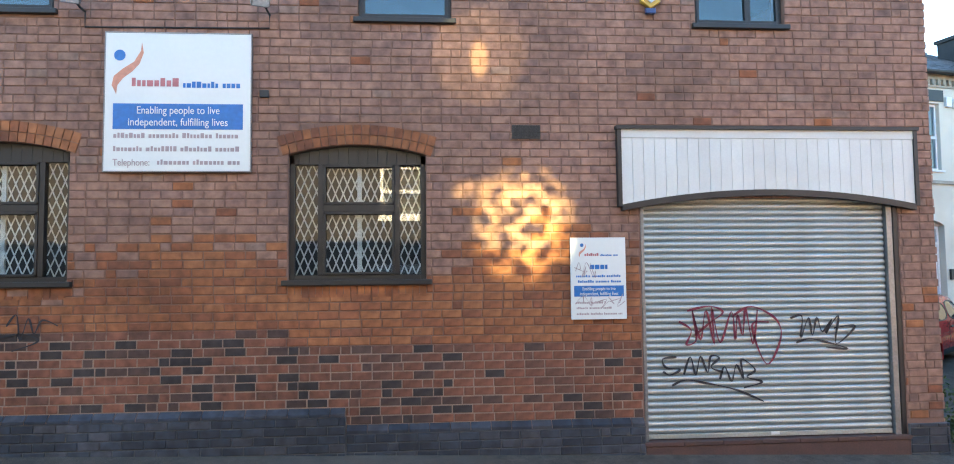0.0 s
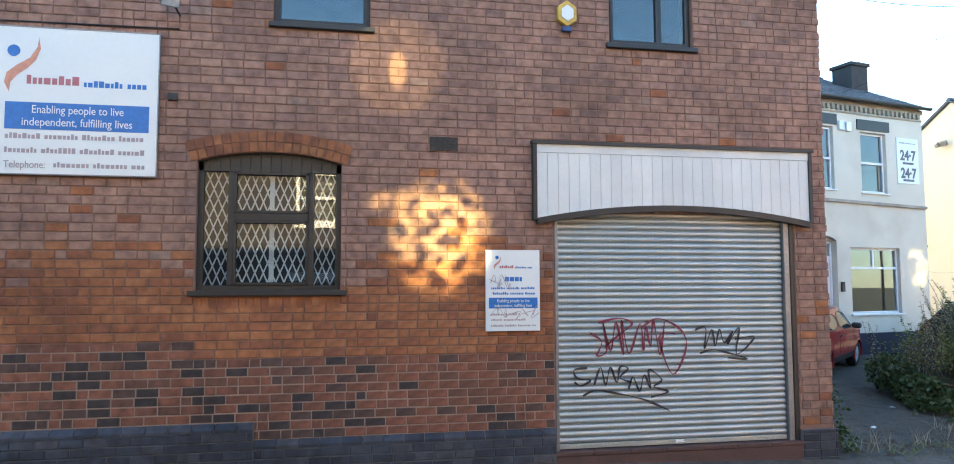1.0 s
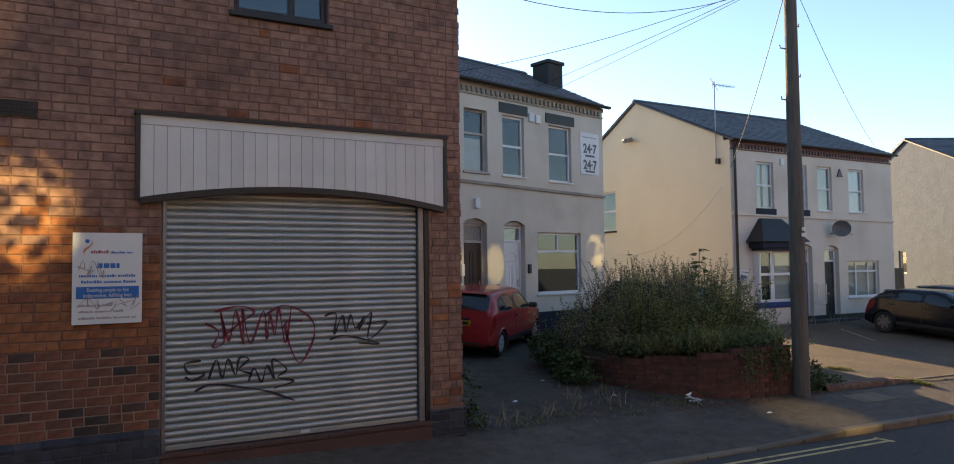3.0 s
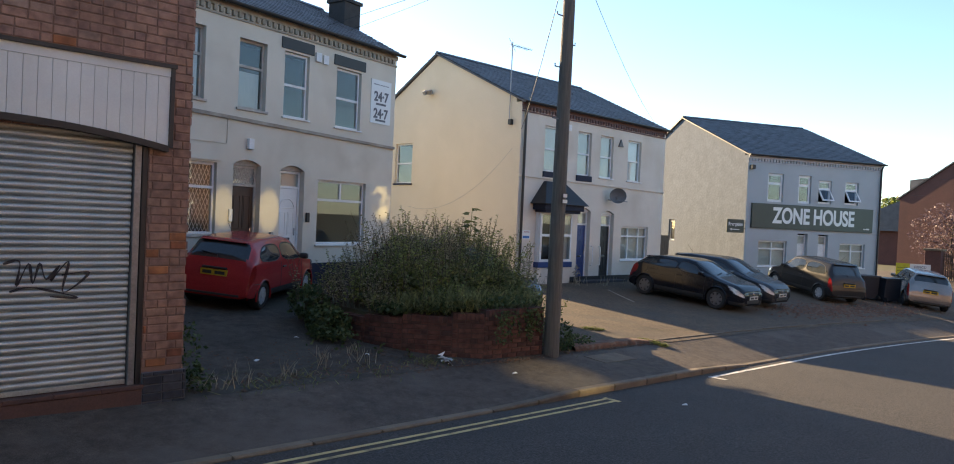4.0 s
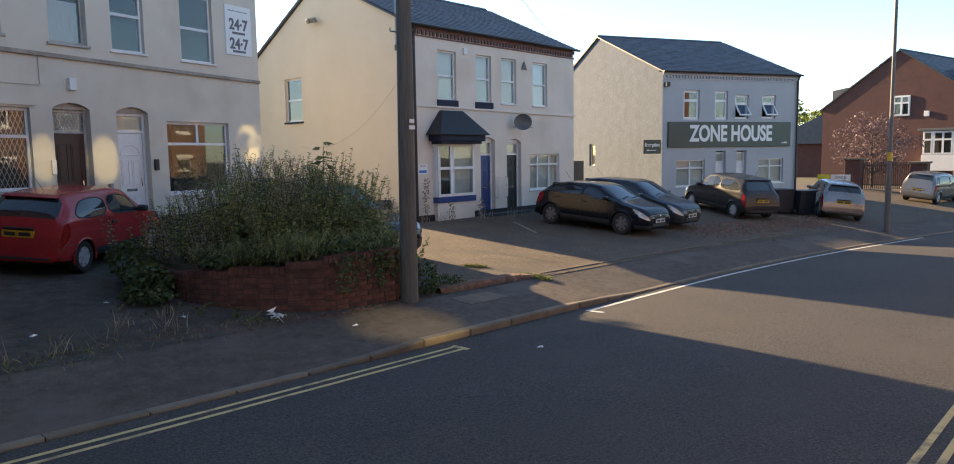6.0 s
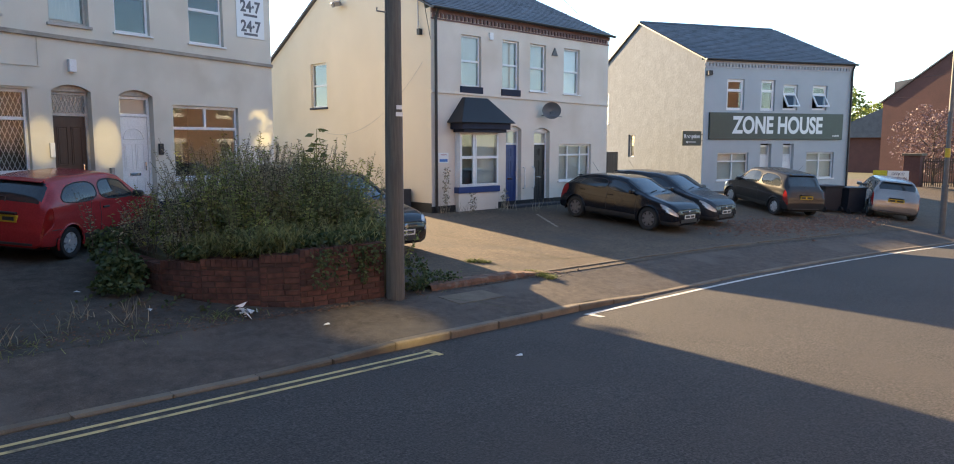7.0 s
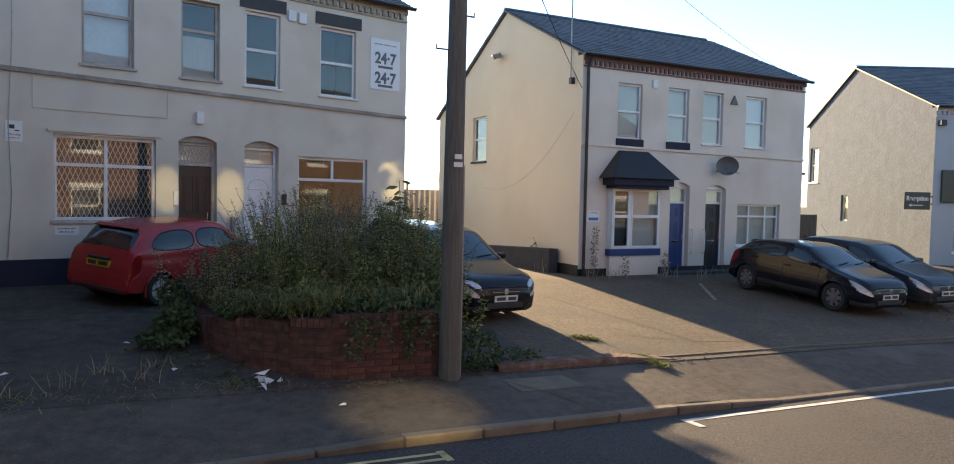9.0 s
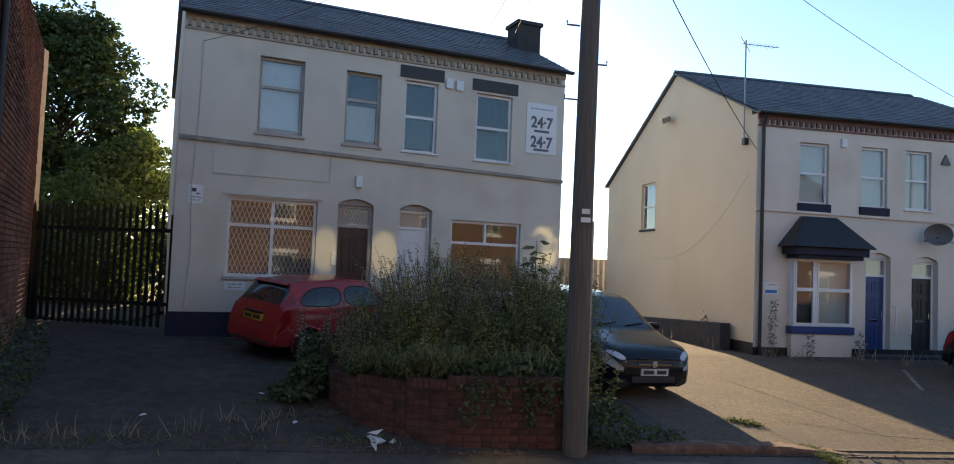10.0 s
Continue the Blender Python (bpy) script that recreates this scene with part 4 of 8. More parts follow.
# bricks of the flank
fb = Shape()
for x, z, L, h in lay_bricks(0.0, 8.3, 0.15, TOPZ, lambda z: [], rnd):
    b = brick_mesh(L, h, "", None)
    dy = rnd.uniform(-0.008, 0.004)
    fb.add([(8.3 - p[0] - x, p[1] + dy, p[2] + z) for p in b.v], b.f)
fbo = Shape()
fbo.v, fbo.f = [(x, -y, z) for x, y, z in fb.v], fb.f
flk = part("flank_brickwork", fbo, M_brick_old, fl, kind="stuff")
flk.location.y = -0.002

# arched ground windows behind a lattice
for q, nm in ((GW, "arched window in dark brown frame"), (GL, "arched window in dark brown frame")):
    s = Shape()
    x0, x1, z0, zs_, rise = q
    f, y = 0.06, 0.10
    s.box(x0, x0 + f, y, y + 0.08, z0, zs_).box(x1 - f, x1, y, y + 0.08, z0, zs_).box(x0 + f, x1 - f, y, y + 0.08, z0, z0 + f)
    n = 14
    for k in range(n):
        a, b = x0 + (x1 - x0) * k / n, x0 + (x1 - x0) * (k + 1) / n
        s.prism([(a, zs_ - 0.10), (b, zs_ - 0.10), (b, arch_z(b, x0, x1, zs_, rise) - 0.002), (a, arch_z(a, x0, x1, zs_, rise) - 0.002)], y, y + 0.08)
    m1, m2, tz = x0 + 0.34, x1 - 0.32, z0 + 0.80
    s.box(m1 - 0.03, m1 + 0.03, y - 0.01, y + 0.08, z0 + f, zs_ - 0.1).box(m2 - 0.03, m2 + 0.03, y - 0.01, y + 0.08, z0 + f, zs_ - 0.1)
    s.box(m1 + 0.03, m2 - 0.03, y - 0.015, y + 0.08, tz - 0.04, tz + 0.04)
    for a, b, c, d in ((m1 + 0.03, m2 - 0.03, tz + 0.04, zs_ - 0.1), (m1 + 0.03, m2 - 0.03, z0 + f, tz - 0.04)):
        s.box(a, a + 0.03, y - 0.02, y + 0.06, c, d).box(b - 0.03, b, y - 0.02, y + 0.06, c, d).box(a, b, y - 0.02, y + 0.06, c, c + 0.03).box(a, b, y - 0.02, y + 0.06, d - 0.03, d)
    win = part("window", s, M_frame_dark, building, nm, bevel=0.005)
    for a, b, c, d in ((x0 + f, m1 - 0.03, z0 + f, zs_ - 0.1), (m2 + 0.03, x1 - f, z0 + f, zs_ - 0.1), (m1 + 0.06, m2 - 0.06, z0 + f + 0.03, tz - 0.07), (m1 + 0.06, m2 - 0.06, tz + 0.07, zs_ - 0.13)):
        pane(Shape().box(a, b, y + 0.03, y + 0.036, c, d), win)
        gs = Shape()
        step, hz = 0.088, d - c
        k = a - hz
        while k < b + hz:
            for sg in (1, -1):
                run = hz * 0.42 * sg
                lo, hi = sorted(((a - k) / run, (b - k) / run))
                t0, t1 = max(0, lo), min(1, hi)
                if t1 - t0 > 0.04:
                    A, B = (k + run * t0, c + hz * t0), (k + run * t1, c + hz * t1)
                    yy = y + (0.055 if d < tz else 0.085) + 0.005 * sg
                    gs.add([(A[0] - 0.0085, yy, A[1]), (A[0] + 0.0085, yy, A[1]), (B[0] + 0.0085, yy, B[1]), (B[0] - 0.0085, yy, B[1])], [(0, 1, 2, 3)])
            k += step
        part("lattice_grille", gs, M_blind, win, "white folding lattice grille behind the glass")
        if b - a > 0.5:
            part("grille_post", Shape().box((a + b) / 2 - 0.025, (a + b) / 2 + 0.025, y + 0.065, y + 0.10, c, d), M_blind, win, bevel=0.004)
    part("sill", Shape().box(x0 - 0.06, x1 + 0.06, -0.06, 0.12, z0 - 0.055, z0 + 0.004), M_black, win, bevel=0.008)
    # No blind here: a dark sheet stands in for the unlit room.
    part("blind", Shape().box(x0 + 0.02, x1 - 0.02, y + 0.17, y + 0.18, z0 + f, zs_), M_room_dark, win, "dark sheet imitating the unlit room behind the lattice")
for q in UP:
    window(building, q[0], q[1], q[2], q[3], [(0, 0, 0.62, 1), (0.62, 0, 1, 1)] if q[0] > 1 else [(0, 0, 1, 1)], M_frame_dark, 0.07, 0.06, sill=(0.055, M_black), label="upper window in dark brown frame")

# roller shutter
shutter = thing("roller_shutter", pose(0, FACE, 0), "closed galvanised roller shutter with sprayed scribbles", "shutter")
pitch_s = (3.14 - 0.60) / 35
n_slat = 38
prof = [(0.030, 0.0), (0.012, 0.010), (0.0, 0.30 * pitch_s), (0.0, 0.62 * pitch_s), (0.010, 0.90 * pitch_s), (0.030, pitch_s)]
sl = Shape()
sl.v = [(x, y, z) for x in (2.17, 5.06) for y, z in prof]
sl.f = [(i, i + 1, len(prof) + i + 1, len(prof) + i) for i in range(len(prof) - 1)]
slat_mesh = sl.mesh("slat", M_steel)
slat_mesh.shade_smooth()
curtain_ob = part("bottom_rail", Shape().box(2.17, 5.06, 0.055, 0.10, 0.545, 0.60), M_steel, shutter, bevel=0.006)
for i in range(n_slat):
    o = new("slat", slat_mesh)
    o.parent, o.location = shutter, (0, 0.06, 0.60 + i * pitch_s)
for x0, x1 in ((2.125, 2.165), (5.07, 5.14), (5.15, 5.205)):
    part("guide_rail", Shape().box(x0, x1, 0.01, 0.14, 0.44, 3.36), M_galv if x0 < 5.14 else M_black, shutter, bevel=0.006)
part("lock_tag", Shape().box(3.60, 3.70, 0.046, 0.054, 0.565, 0.60), M_sign, shutter)
threshold = thing("door_step", pose(0, FACE, 0), "red brown tiled step under the roller shutter", "step")
part("riser", Shape().box(2.115, 5.225, -0.038, 0.31, 0.1, 0.485), M_step, threshold, bevel=0.01)
for k in range(7):
    part("tread_tile", Shape().box(2.10 + 0.4486 * k, 2.545 + 0.4486 * k, -0.05, 0.32, 0.488, 0.535), M_step, threshold, bevel=0.008)


def ribbon(s, pts, w, y):
    """A sprayed stroke along pts (x, z)."""
    P = [Vector((p[0], p[1])) for p in pts]
    fine = []
    for i in range(len(P) - 1):
        a, b, c, d = P[max(i - 1, 0)], P[i], P[i + 1], P[min(i + 2, len(P) - 1)]
        for k in range(6):
            t = k / 6
            fine.append(0.5 * (2 * b + (c - a) * t + (2 * a - 5 * b + 4 * c - d) * t * t + (3 * b - a - 3 * c + d) * t ** 3))
    fine.append(P[-1])
    L, R = [], []
    for i, p in enumerate(fine):
        d = fine[min(i + 1, len(fine) - 1)] - fine[max(i - 1, 0)]
        d = d.normalized() if d.length > 1e-6 else Vector((1, 0))
        n = Vector((-d.y, d.x)) * w * (0.7 + 0.3 * math.sin(i * 0.7))
        L.append((p.x + n.x, y, p.y + n.y))
        R.append((p.x - n.x, y, p.y - n.y))
    m = len(fine)
    return s.add(L + R, [(i, i + 1, m + i + 1, m + i) for i in range(m - 1)])


def scribble(x0, x1, z0, z1, loops, seed):
    r = random.Random(seed)
    pts = []
    for i in range(loops * 2):
        u = i / (loops * 2 - 1)
        pts.append((x0 + (x1 - x0) * u + r.uniform(-0.06, 0.06), (z1 if i % 2 else z0 + (z1 - z0) * 0.25) + r.uniform(-0.07, 0.05)))
    return pts


g1 = Shape()
ribbon(g1, [(2.56, 1.86), (2.70, 1.76), (2.64, 1.60), (2.76, 1.66), (2.72, 1.98), *scribble(2.84, 3.46, 1.55, 1.98, 6, 3)], 0.014, 0.055)
ribbon(g1, [(2.66, 1.98), (2.92, 2.03), (3.08, 1.96), (2.92, 1.84), (2.74, 1.70)], 0.014, 0.055)
ribbon(g1, [(3.20, 1.92), (3.42, 2.02), (3.70, 1.88), (3.76, 1.66), (3.58, 1.36), (3.42, 1.80), (3.62, 1.84)], 0.014, 0.055)
part("spray_scribble", g1, M_spray_red, shutter, "dark red sprayed scribble")
g2 = Shape()
ribbon(g2, [(3.88, 1.88), (4.02, 1.90), (4.00, 1.66), (4.10, 1.88), (4.14, 1.68), (4.20, 1.88), (4.26, 1.72), (4.38, 1.86), (4.30, 1.70), (4.46, 1.90), (4.42, 1.58), (4.66, 1.78), (4.40, 1.76)], 0.014, 0.055)
ribbon(g2, [(3.94, 1.60), (4.10, 1.64), (4.30, 1.60), (4.56, 1.52), (4.30, 1.54)], 0.013, 0.055)
ribbon(g2, [(2.52, 1.46), (2.36, 1.44), (2.40, 1.34), (2.56, 1.32), (2.44, 1.26), (2.36, 1.30)], 0.014, 0.055)
ribbon(g2, [(2.60, 1.26), (2.68, 1.46), (2.74, 1.26), (2.80, 1.46), (2.88, 1.28), (2.92, 1.46), (3.02, 1.44), (2.92, 1.34), (3.06, 1.28)], 0.014, 0.055)
ribbon(g2, [(3.02, 1.20), (3.08, 1.34), (3.16, 1.18), (3.22, 1.36), (3.30, 1.20), (3.28, 1.42), (3.44, 1.30), (3.34, 1.22), (3.52, 1.16), (3.30, 1.10)], 0.014, 0.055)
ribbon(g2, [(2.46, 1.14), (2.62, 1.20), (2.86, 1.16), (3.20, 1.08), (3.53, 0.94)], 0.014, 0.055)
part("spray_scribble", g2, M_spray_black, shutter, "black sprayed scribble")
g3 = Shape()
ribbon(g3, [(-4.72, 1.92), (-4.62, 2.04), (-4.58, 1.78), (-4.50, 2.0), (-4.44, 1.84), (-4.36, 1.98), (-4.20, 1.92)], 0.012, -0.008)
ribbon(g3, [(-4.80, 1.80), (-4.56, 1.84), (-4.40, 1.76), (-4.66, 1.66)], 0.012, -0.008)
part("spray_scribble", g3, M_spray_black, building, "black sprayed scribble on the bricks")

# white boarded fascia over the shutter
fascia = thing("shop_fascia", pose(0, FACE, 0), "white boarded fascia in a black arched frame", "fascia")
FX0, FX1, FZ0, FZ1, FY = 1.90, 5.39, 3.19, 4.05, -0.065
fr = Shape()
fr.box(FX0 - 0.045, FX0, FY - 0.02, 0.0, FZ0 - 0.02, FZ1 + 0.04).box(FX1, FX1 + 0.045, FY - 0.02, 0.0, FZ0 - 0.02, FZ1 + 0.04).box(FX0 - 0.06, FX1 + 0.06, FY - 0.04, 0.0, FZ1, FZ1 + 0.04)
for k in range(20):
    a, b = FX0 + (FX1 - FX0) * k / 20, FX0 + (FX1 - FX0) * (k + 1) / 20
    za, zb2 = arch_z(a, FX0, FX1, FZ0, 0.17), arch_z(b, FX0, FX1, FZ0, 0.17)
    fr.prism([(a, za - 0.07), (b, zb2 - 0.07), (b, zb2), (a, za)], FY - 0.02, 0.0)
part("frame", fr, M_black, fascia, "black painted frame")
nb = 27
for k in range(nb):
    a, b = FX0 + (FX1 - FX0) * k / nb + 0.002, FX0 + (FX1 - FX0) * (k + 1) / nb - 0.002
    part("board", Shape().prism([(a, arch_z(a, FX0, FX1, FZ0, 0.17)), (b, arch_z(b, FX0, FX1, FZ0, 0.17)), (b, FZ1 - 0.10), (a, FZ1 - 0.10)], FY, FY + 0.02), M_board, fascia)
part("top_board", Shape().box(FX0, FX1, FY - 0.008, FY + 0.02, FZ1 - 0.097, FZ1), M_board, fascia)
part("backing", Shape().box(FX0, FX1, FY + 0.021, FY + 0.03, FZ0 + 0.17, FZ1), M_black, fascia)

# the big sign
sr = random.Random(8)
sign = thing("wall_sign", pose(0, FACE, 0), "large white business sign with a blue stripe on the brick wall", "sign")
part("panel", Shape().box(-3.76, -2.22, -0.05, -0.012, 3.565, 5.08), M_sign, sign, bevel=0.004)
part("rim", Shape().box(-3.77, -3.76, -0.055, -0.012, 3.555, 5.09).box(-2.22, -2.21, -0.055, -0.012, 3.555, 5.09).box(-3.76, -2.22, -0.055, -0.012, 3.555, 3.565).box(-3.76, -2.22, -0.055, -0.012, 5.08, 5.09), M_galv, sign)
part("stripe", Shape().box(-3.67, -2.30, -0.054, -0.0505, 4.02, 4.30), M_signblue, sign)
lettering("Enabling people to live", 0.118, pose(-2.985, -0.0565, 4.225, 90), M_sign, sign, squeeze=0.82)
lettering("independent, fulfilling lives", 0.118, pose(-2.985, -0.0565, 4.095, 90), M_sign, sign, squeeze=0.85)


def swoosh(s, x, z, k, y):
    left = [(0.02, 0.0), (-0.03, 0.10), (-0.01, 0.20), (0.08, 0.28), (0.20, 0.36), (0.27, 0.48), (0.28, 0.58)]
    right = [(0.02, 0.0), (0.03, 0.10), (0.09, 0.18), (0.18, 0.25), (0.26, 0.34), (0.30, 0.46), (0.28, 0.58)]
    n = len(left)
    return s.add([(x + u * k, y, z + w * k) for u, w in left + right], [(i, n + i, n + i + 1, i + 1) for i in range(n - 1)])


part("logo_stroke", swoosh(Shape(), -3.66, 4.40, 1.0, -0.0525), M_coral, sign)
part("logo_dot", Shape().lathe([(0.06, 0), (0.06, 0.002)], (-3.61, -0.0545, 4.83), n=24), M_signblue, sign)
part("print_line", bars(Shape(), -3.48, -2.98, 4.525, 0.115, -0.0505, sr, 0.25), M_pink, sign)
part("print_line", bars(Shape(), -2.94, -2.31, 4.505, 0.085, -0.0505, sr, 0.25), M_signblue, sign)
for z, a, b in ((3.945, -3.66, -2.33), (3.80, -3.66, -2.33), (3.655, -3.20, -2.33)):
    part("print_line", bars(Shape(), a, b, z, 0.07, -0.0505, sr, 0.3), M_printgrey, sign)
lettering("Telephone:", 0.105, pose(-3.665, -0.0525, 3.655, 90), M_printgrey, sign, align="LEFT", squeeze=0.82)
# the small plaque
plaque = thing("wall_plaque", pose(0, FACE, 0), "white upright business plaque with blue stripe and scribbles", "sign")
part("panel", Shape().box(1.30, 1.93, -0.04, -0.012, 1.905, 2.82), M_sign, plaque, bevel=0.004)
part("stripe", Shape().box(1.335, 1.90, -0.044, -0.0405, 2.16, 2.28), M_signblue, plaque)
lettering("Enabling people to live", 0.052, pose(1.617, -0.0465, 2.245, 90), M_sign, plaque, squeeze=0.8)
lettering("independent, fulfilling lives", 0.052, pose(1.617, -0.0465, 2.19, 90), M_sign, plaque, squeeze=0.8)
part("logo_stroke", swoosh(Shape(), 1.40, 2.60, 0.26, -0.0425), M_coral, plaque)
part("logo_dot", Shape().lathe([(0.02, 0), (0.02, 0.002)], (1.43, -0.0445, 2.735), n=18), M_signblue, plaque)
part("print_line", bars(Shape(), 1.46, 1.62, 2.625, 0.04, -0.0405, sr, 0.25), M_pink, plaque)
part("print_line", bars(Shape(), 1.64, 1.84, 2.62, 0.028, -0.0405, sr, 0.25), M_signblue, plaque)
part("print_line", bars(Shape(), 1.52, 1.72, 2.49, 0.085, -0.0405, sr, 0.2), M_signblue, plaque)
for z, h, a, b in ((2.385, 0.035, 1.36, 1.89), (2.325, 0.035, 1.38, 1.87), (2.09, 0.03, 1.36, 1.70), (2.03, 0.03, 1.36, 1.76), (1.965, 0.03, 1.36, 1.88)):
    part("print_line", bars(Shape(), a, b, z, h, -0.0405, sr, 0.3), M_signblue if z > 2.2 else M_printgrey, plaque)
pg = Shape()
ribbon(pg, scribble(1.34, 1.58, 2.40, 2.50, 7, 5), 0.004, -0.0455)
ribbon(pg, scribble(1.36, 1.90, 2.05, 2.14, 12, 6), 0.004, -0.0455)
part("scratched_scribble", pg, M_printgrey, plaque)

# small fittings on the brick face
vent = thing("air_vent", pose(0, FACE, 0), "dark square-holed air brick high on the wall", "vent")
part("backing", Shape().box(0.665, 0.985, -0.006, 0.01, 3.945, 4.10), M_black, vent)
vg = Shape()
for i in range(9):
    vg.box(0.665 + i * 0.0395, 0.672 + i * 0.0395, -0.016, -0.006, 3.945, 4.10)
for j in range(5):
    vg.box(0.665, 0.985, -0.015, -0.006, 3.945 + j * 0.037, 3.952 + j * 0.037)
part("grid", vg, M_trim, vent)
tagged(part("vent_stub", Shape().box(-2.13, -2.03, FACE - 0.03, FACE + 0.01, 4.39, 4.47), M_trim, bevel=0.006), "small dark vent cover beside the sign", "vent")
for x in (-4.05, -2.08):
    fl2 = thing("floodlight", pose(x, FACE, 5.38), "small grey floodlight above the sign", "floodlight", "sign floodlights")
    hd = part("head", Shape().box(-0.10, 0.10, -0.06, 0.06, -0.08, 0.08), M_galv, fl2, bevel=0.02)
    hd.matrix_basis = pose(0.0, -0.26, 0.03, 35, 0, 20)
    part("lens", Shape().box(-0.085, 0.085, -0.066, -0.06, -0.065, 0.065), M_lens, hd)
    part("bracket", Shape().tube([(0.05, -0.008, -0.06), (0.05, -0.14, -0.06), (0.02, -0.22, 0.0)], 0.012, 6), M_trim, fl2)
tagged(part("conduit", Shape().tube([(-4.0, FACE - 0.012, 5.30), (-4.0, FACE - 0.012, 5.15), (-2.03, FACE - 0.012, 5.17), (-2.03, FACE - 0.012, 5.32)], 0.008, 6), M_trim), "thin dark cable clipped round the sign", "cable")
al = thing("alarm_box", pose(2.29, FACE, 5.62), "yellow and white hexagonal alarm box", "alarm")
hexa = [(0.135 * math.cos(radians(60 * k + 30)), 0.16 * math.sin(radians(60 * k + 30))) for k in range(6)]
part("body", Shape().prism(hexa, -0.075, -0.012), mat("alarm yellow", (0.66, 0.42, 0.06), None, 0.4, 3, 0.0, 20), al, bevel=0.012)
part("cover", Shape().prism([(u * 0.62, w * 0.62) for u, w in hexa], -0.09, -0.076), M_sign, al, bevel=0.005)
part("strobe", Shape().box(-0.06, 0.06, -0.07, -0.015, -0.215, -0.15), M_blue, al, bevel=0.01)
tagged(part("downpipe", Shape().tube([(corner_x + 0.10 - 0.25 * math.sin(radians(SIDE)) - 1.2 * math.sin(radians(SIDE)), FACE + 1.4, 0.3), (corner_x + 0.10 - 1.45 * math.sin(radians(SIDE)), FACE + 1.4, TOPZ)], 0.045, 10), M_black), "black downpipe on the flank wall", "pipe")


# ---- the cream house behind the yard ----
H1W, H1A = 8.42, 12.0
h1m = pose(14.68 - H1W * math.cos(radians(H1A)), 16.39 - H1W * math.sin(radians(H1A)), 0, 0, 0, H1A)
LW, W1 = (0.96, 2.70, 1.93, 3.49), (5.65, 7.38, 1.70, 3.33)
UA, UB, UC, UD = (1.42, 2.31, 4.80, 6.35), (3.17, 3.93, 4.76, 6.31), (4.45, 5.22, 4.73, 6.29), (6.15, 7.05, 4.70, 6.23)
BD, WD = (3.12, 3.88, 0.98, 3.62), (4.45, 5.20, 0.98, 3.60)
house1 = house("cream_house", h1m, H1W, 8.4, 0.9, 6.98, 8.55, 3.1, [LW, W1, UA, UB, UC, UD, BD, WD], M_render1, M_render1,
               "cream rendered pair of Victorian houses with slate roof", dentil=(mat("dirty cream brick", (0.40, 0.36, 0.29), (0.30, 0.27, 0.22), 0.9, 4, 0.3, 60), 6.96, 0.30), plinth=(1.24, M_navy), seed=2)
for q in (BD, WD):
    part("arch_filling", spandrel(q[0], q[1], q[3] - 0.12, 0.12, 0.24, 0.002), M_render1, house1)
    part("door_head", Shape().box(q[0] + 0.003, q[1] - 0.003, 0.11, 0.235, q[3] - 0.128, q[3] + 0.02), M_old_frame, house1)
window(house1, *LW, [(0, 0, 0.5, 0.66), (0.5, 0, 1, 0.66), (0, 0.66, 0.5, 1), (0.5, 0.66, 1, 1)], curtain=("grille", M_grille), sill=(0.06, M_old_frame), label="white plastic window with lattice grille inside")
window(house1, *UA, [(0, 0, 1, 0.62), (0, 0.62, 1, 1)], M_old_frame, 0.12, 0.05, sill=(0.05, M_old_frame), curtain=("full", M_blind), label="old sash window with a white blind")
window(house1, *UB, [(0, 0, 1, 0.62), (0, 0.62, 1, 1)], M_old_frame, 0.12, 0.05, sill=(0.05, M_old_frame), curtain=("lower", M_curtain), label="old sash window with peeling paint")
for q in (UC, UD):
    window(house1, *q, TWO, sill=(0.03, M_upvc), label="white plastic sash window")
    part("lintel", Shape().box(q[0] - 0.12, q[1] + 0.12, -0.03, -0.003, q[3] + 0.05, q[3] + 0.31), M_black, house1, "black painted lintel")
window(house1, *W1, [(0, 0, 1, 0.70), (0, 0.70, 0.5, 1), (0.5, 0.70, 1, 1)], sill=(0.04, M_upvc), label="wide white plastic window")
door(house1, BD[0], BD[1], 1.0, BD[3] - 0.13, 3.02, M_wood_dark, M_old_frame, style="four", label="dark brown panelled front door")
door(house1, WD[0], WD[1], 1.0, WD[3] - 0.13, 3.05, M_upvc, M_upvc, style="arched", label="white plastic panelled front door")
part("string_course", Shape().prism([(0, 4.53), (H1W, 4.36), (H1W, 4.43), (0, 4.61)], -0.06, -0.002), M_ledge, house1)
for x0, x1, z0, z1 in ((0.64, 2.94, 3.92, 3.945), (0.64, 2.94, 4.49, 4.515), (0.64, 0.665, 3.945, 4.49), (2.915, 2.94, 3.945, 4.49)):
    part("panel_moulding", Shape().box(x0, x1, -0.02, -0.002, z0, z1), M_render1, house1)
part("head_moulding", Shape().box(0.86, 2.80, -0.04, -0.002, 3.53, 3.58), M_render1, house1)
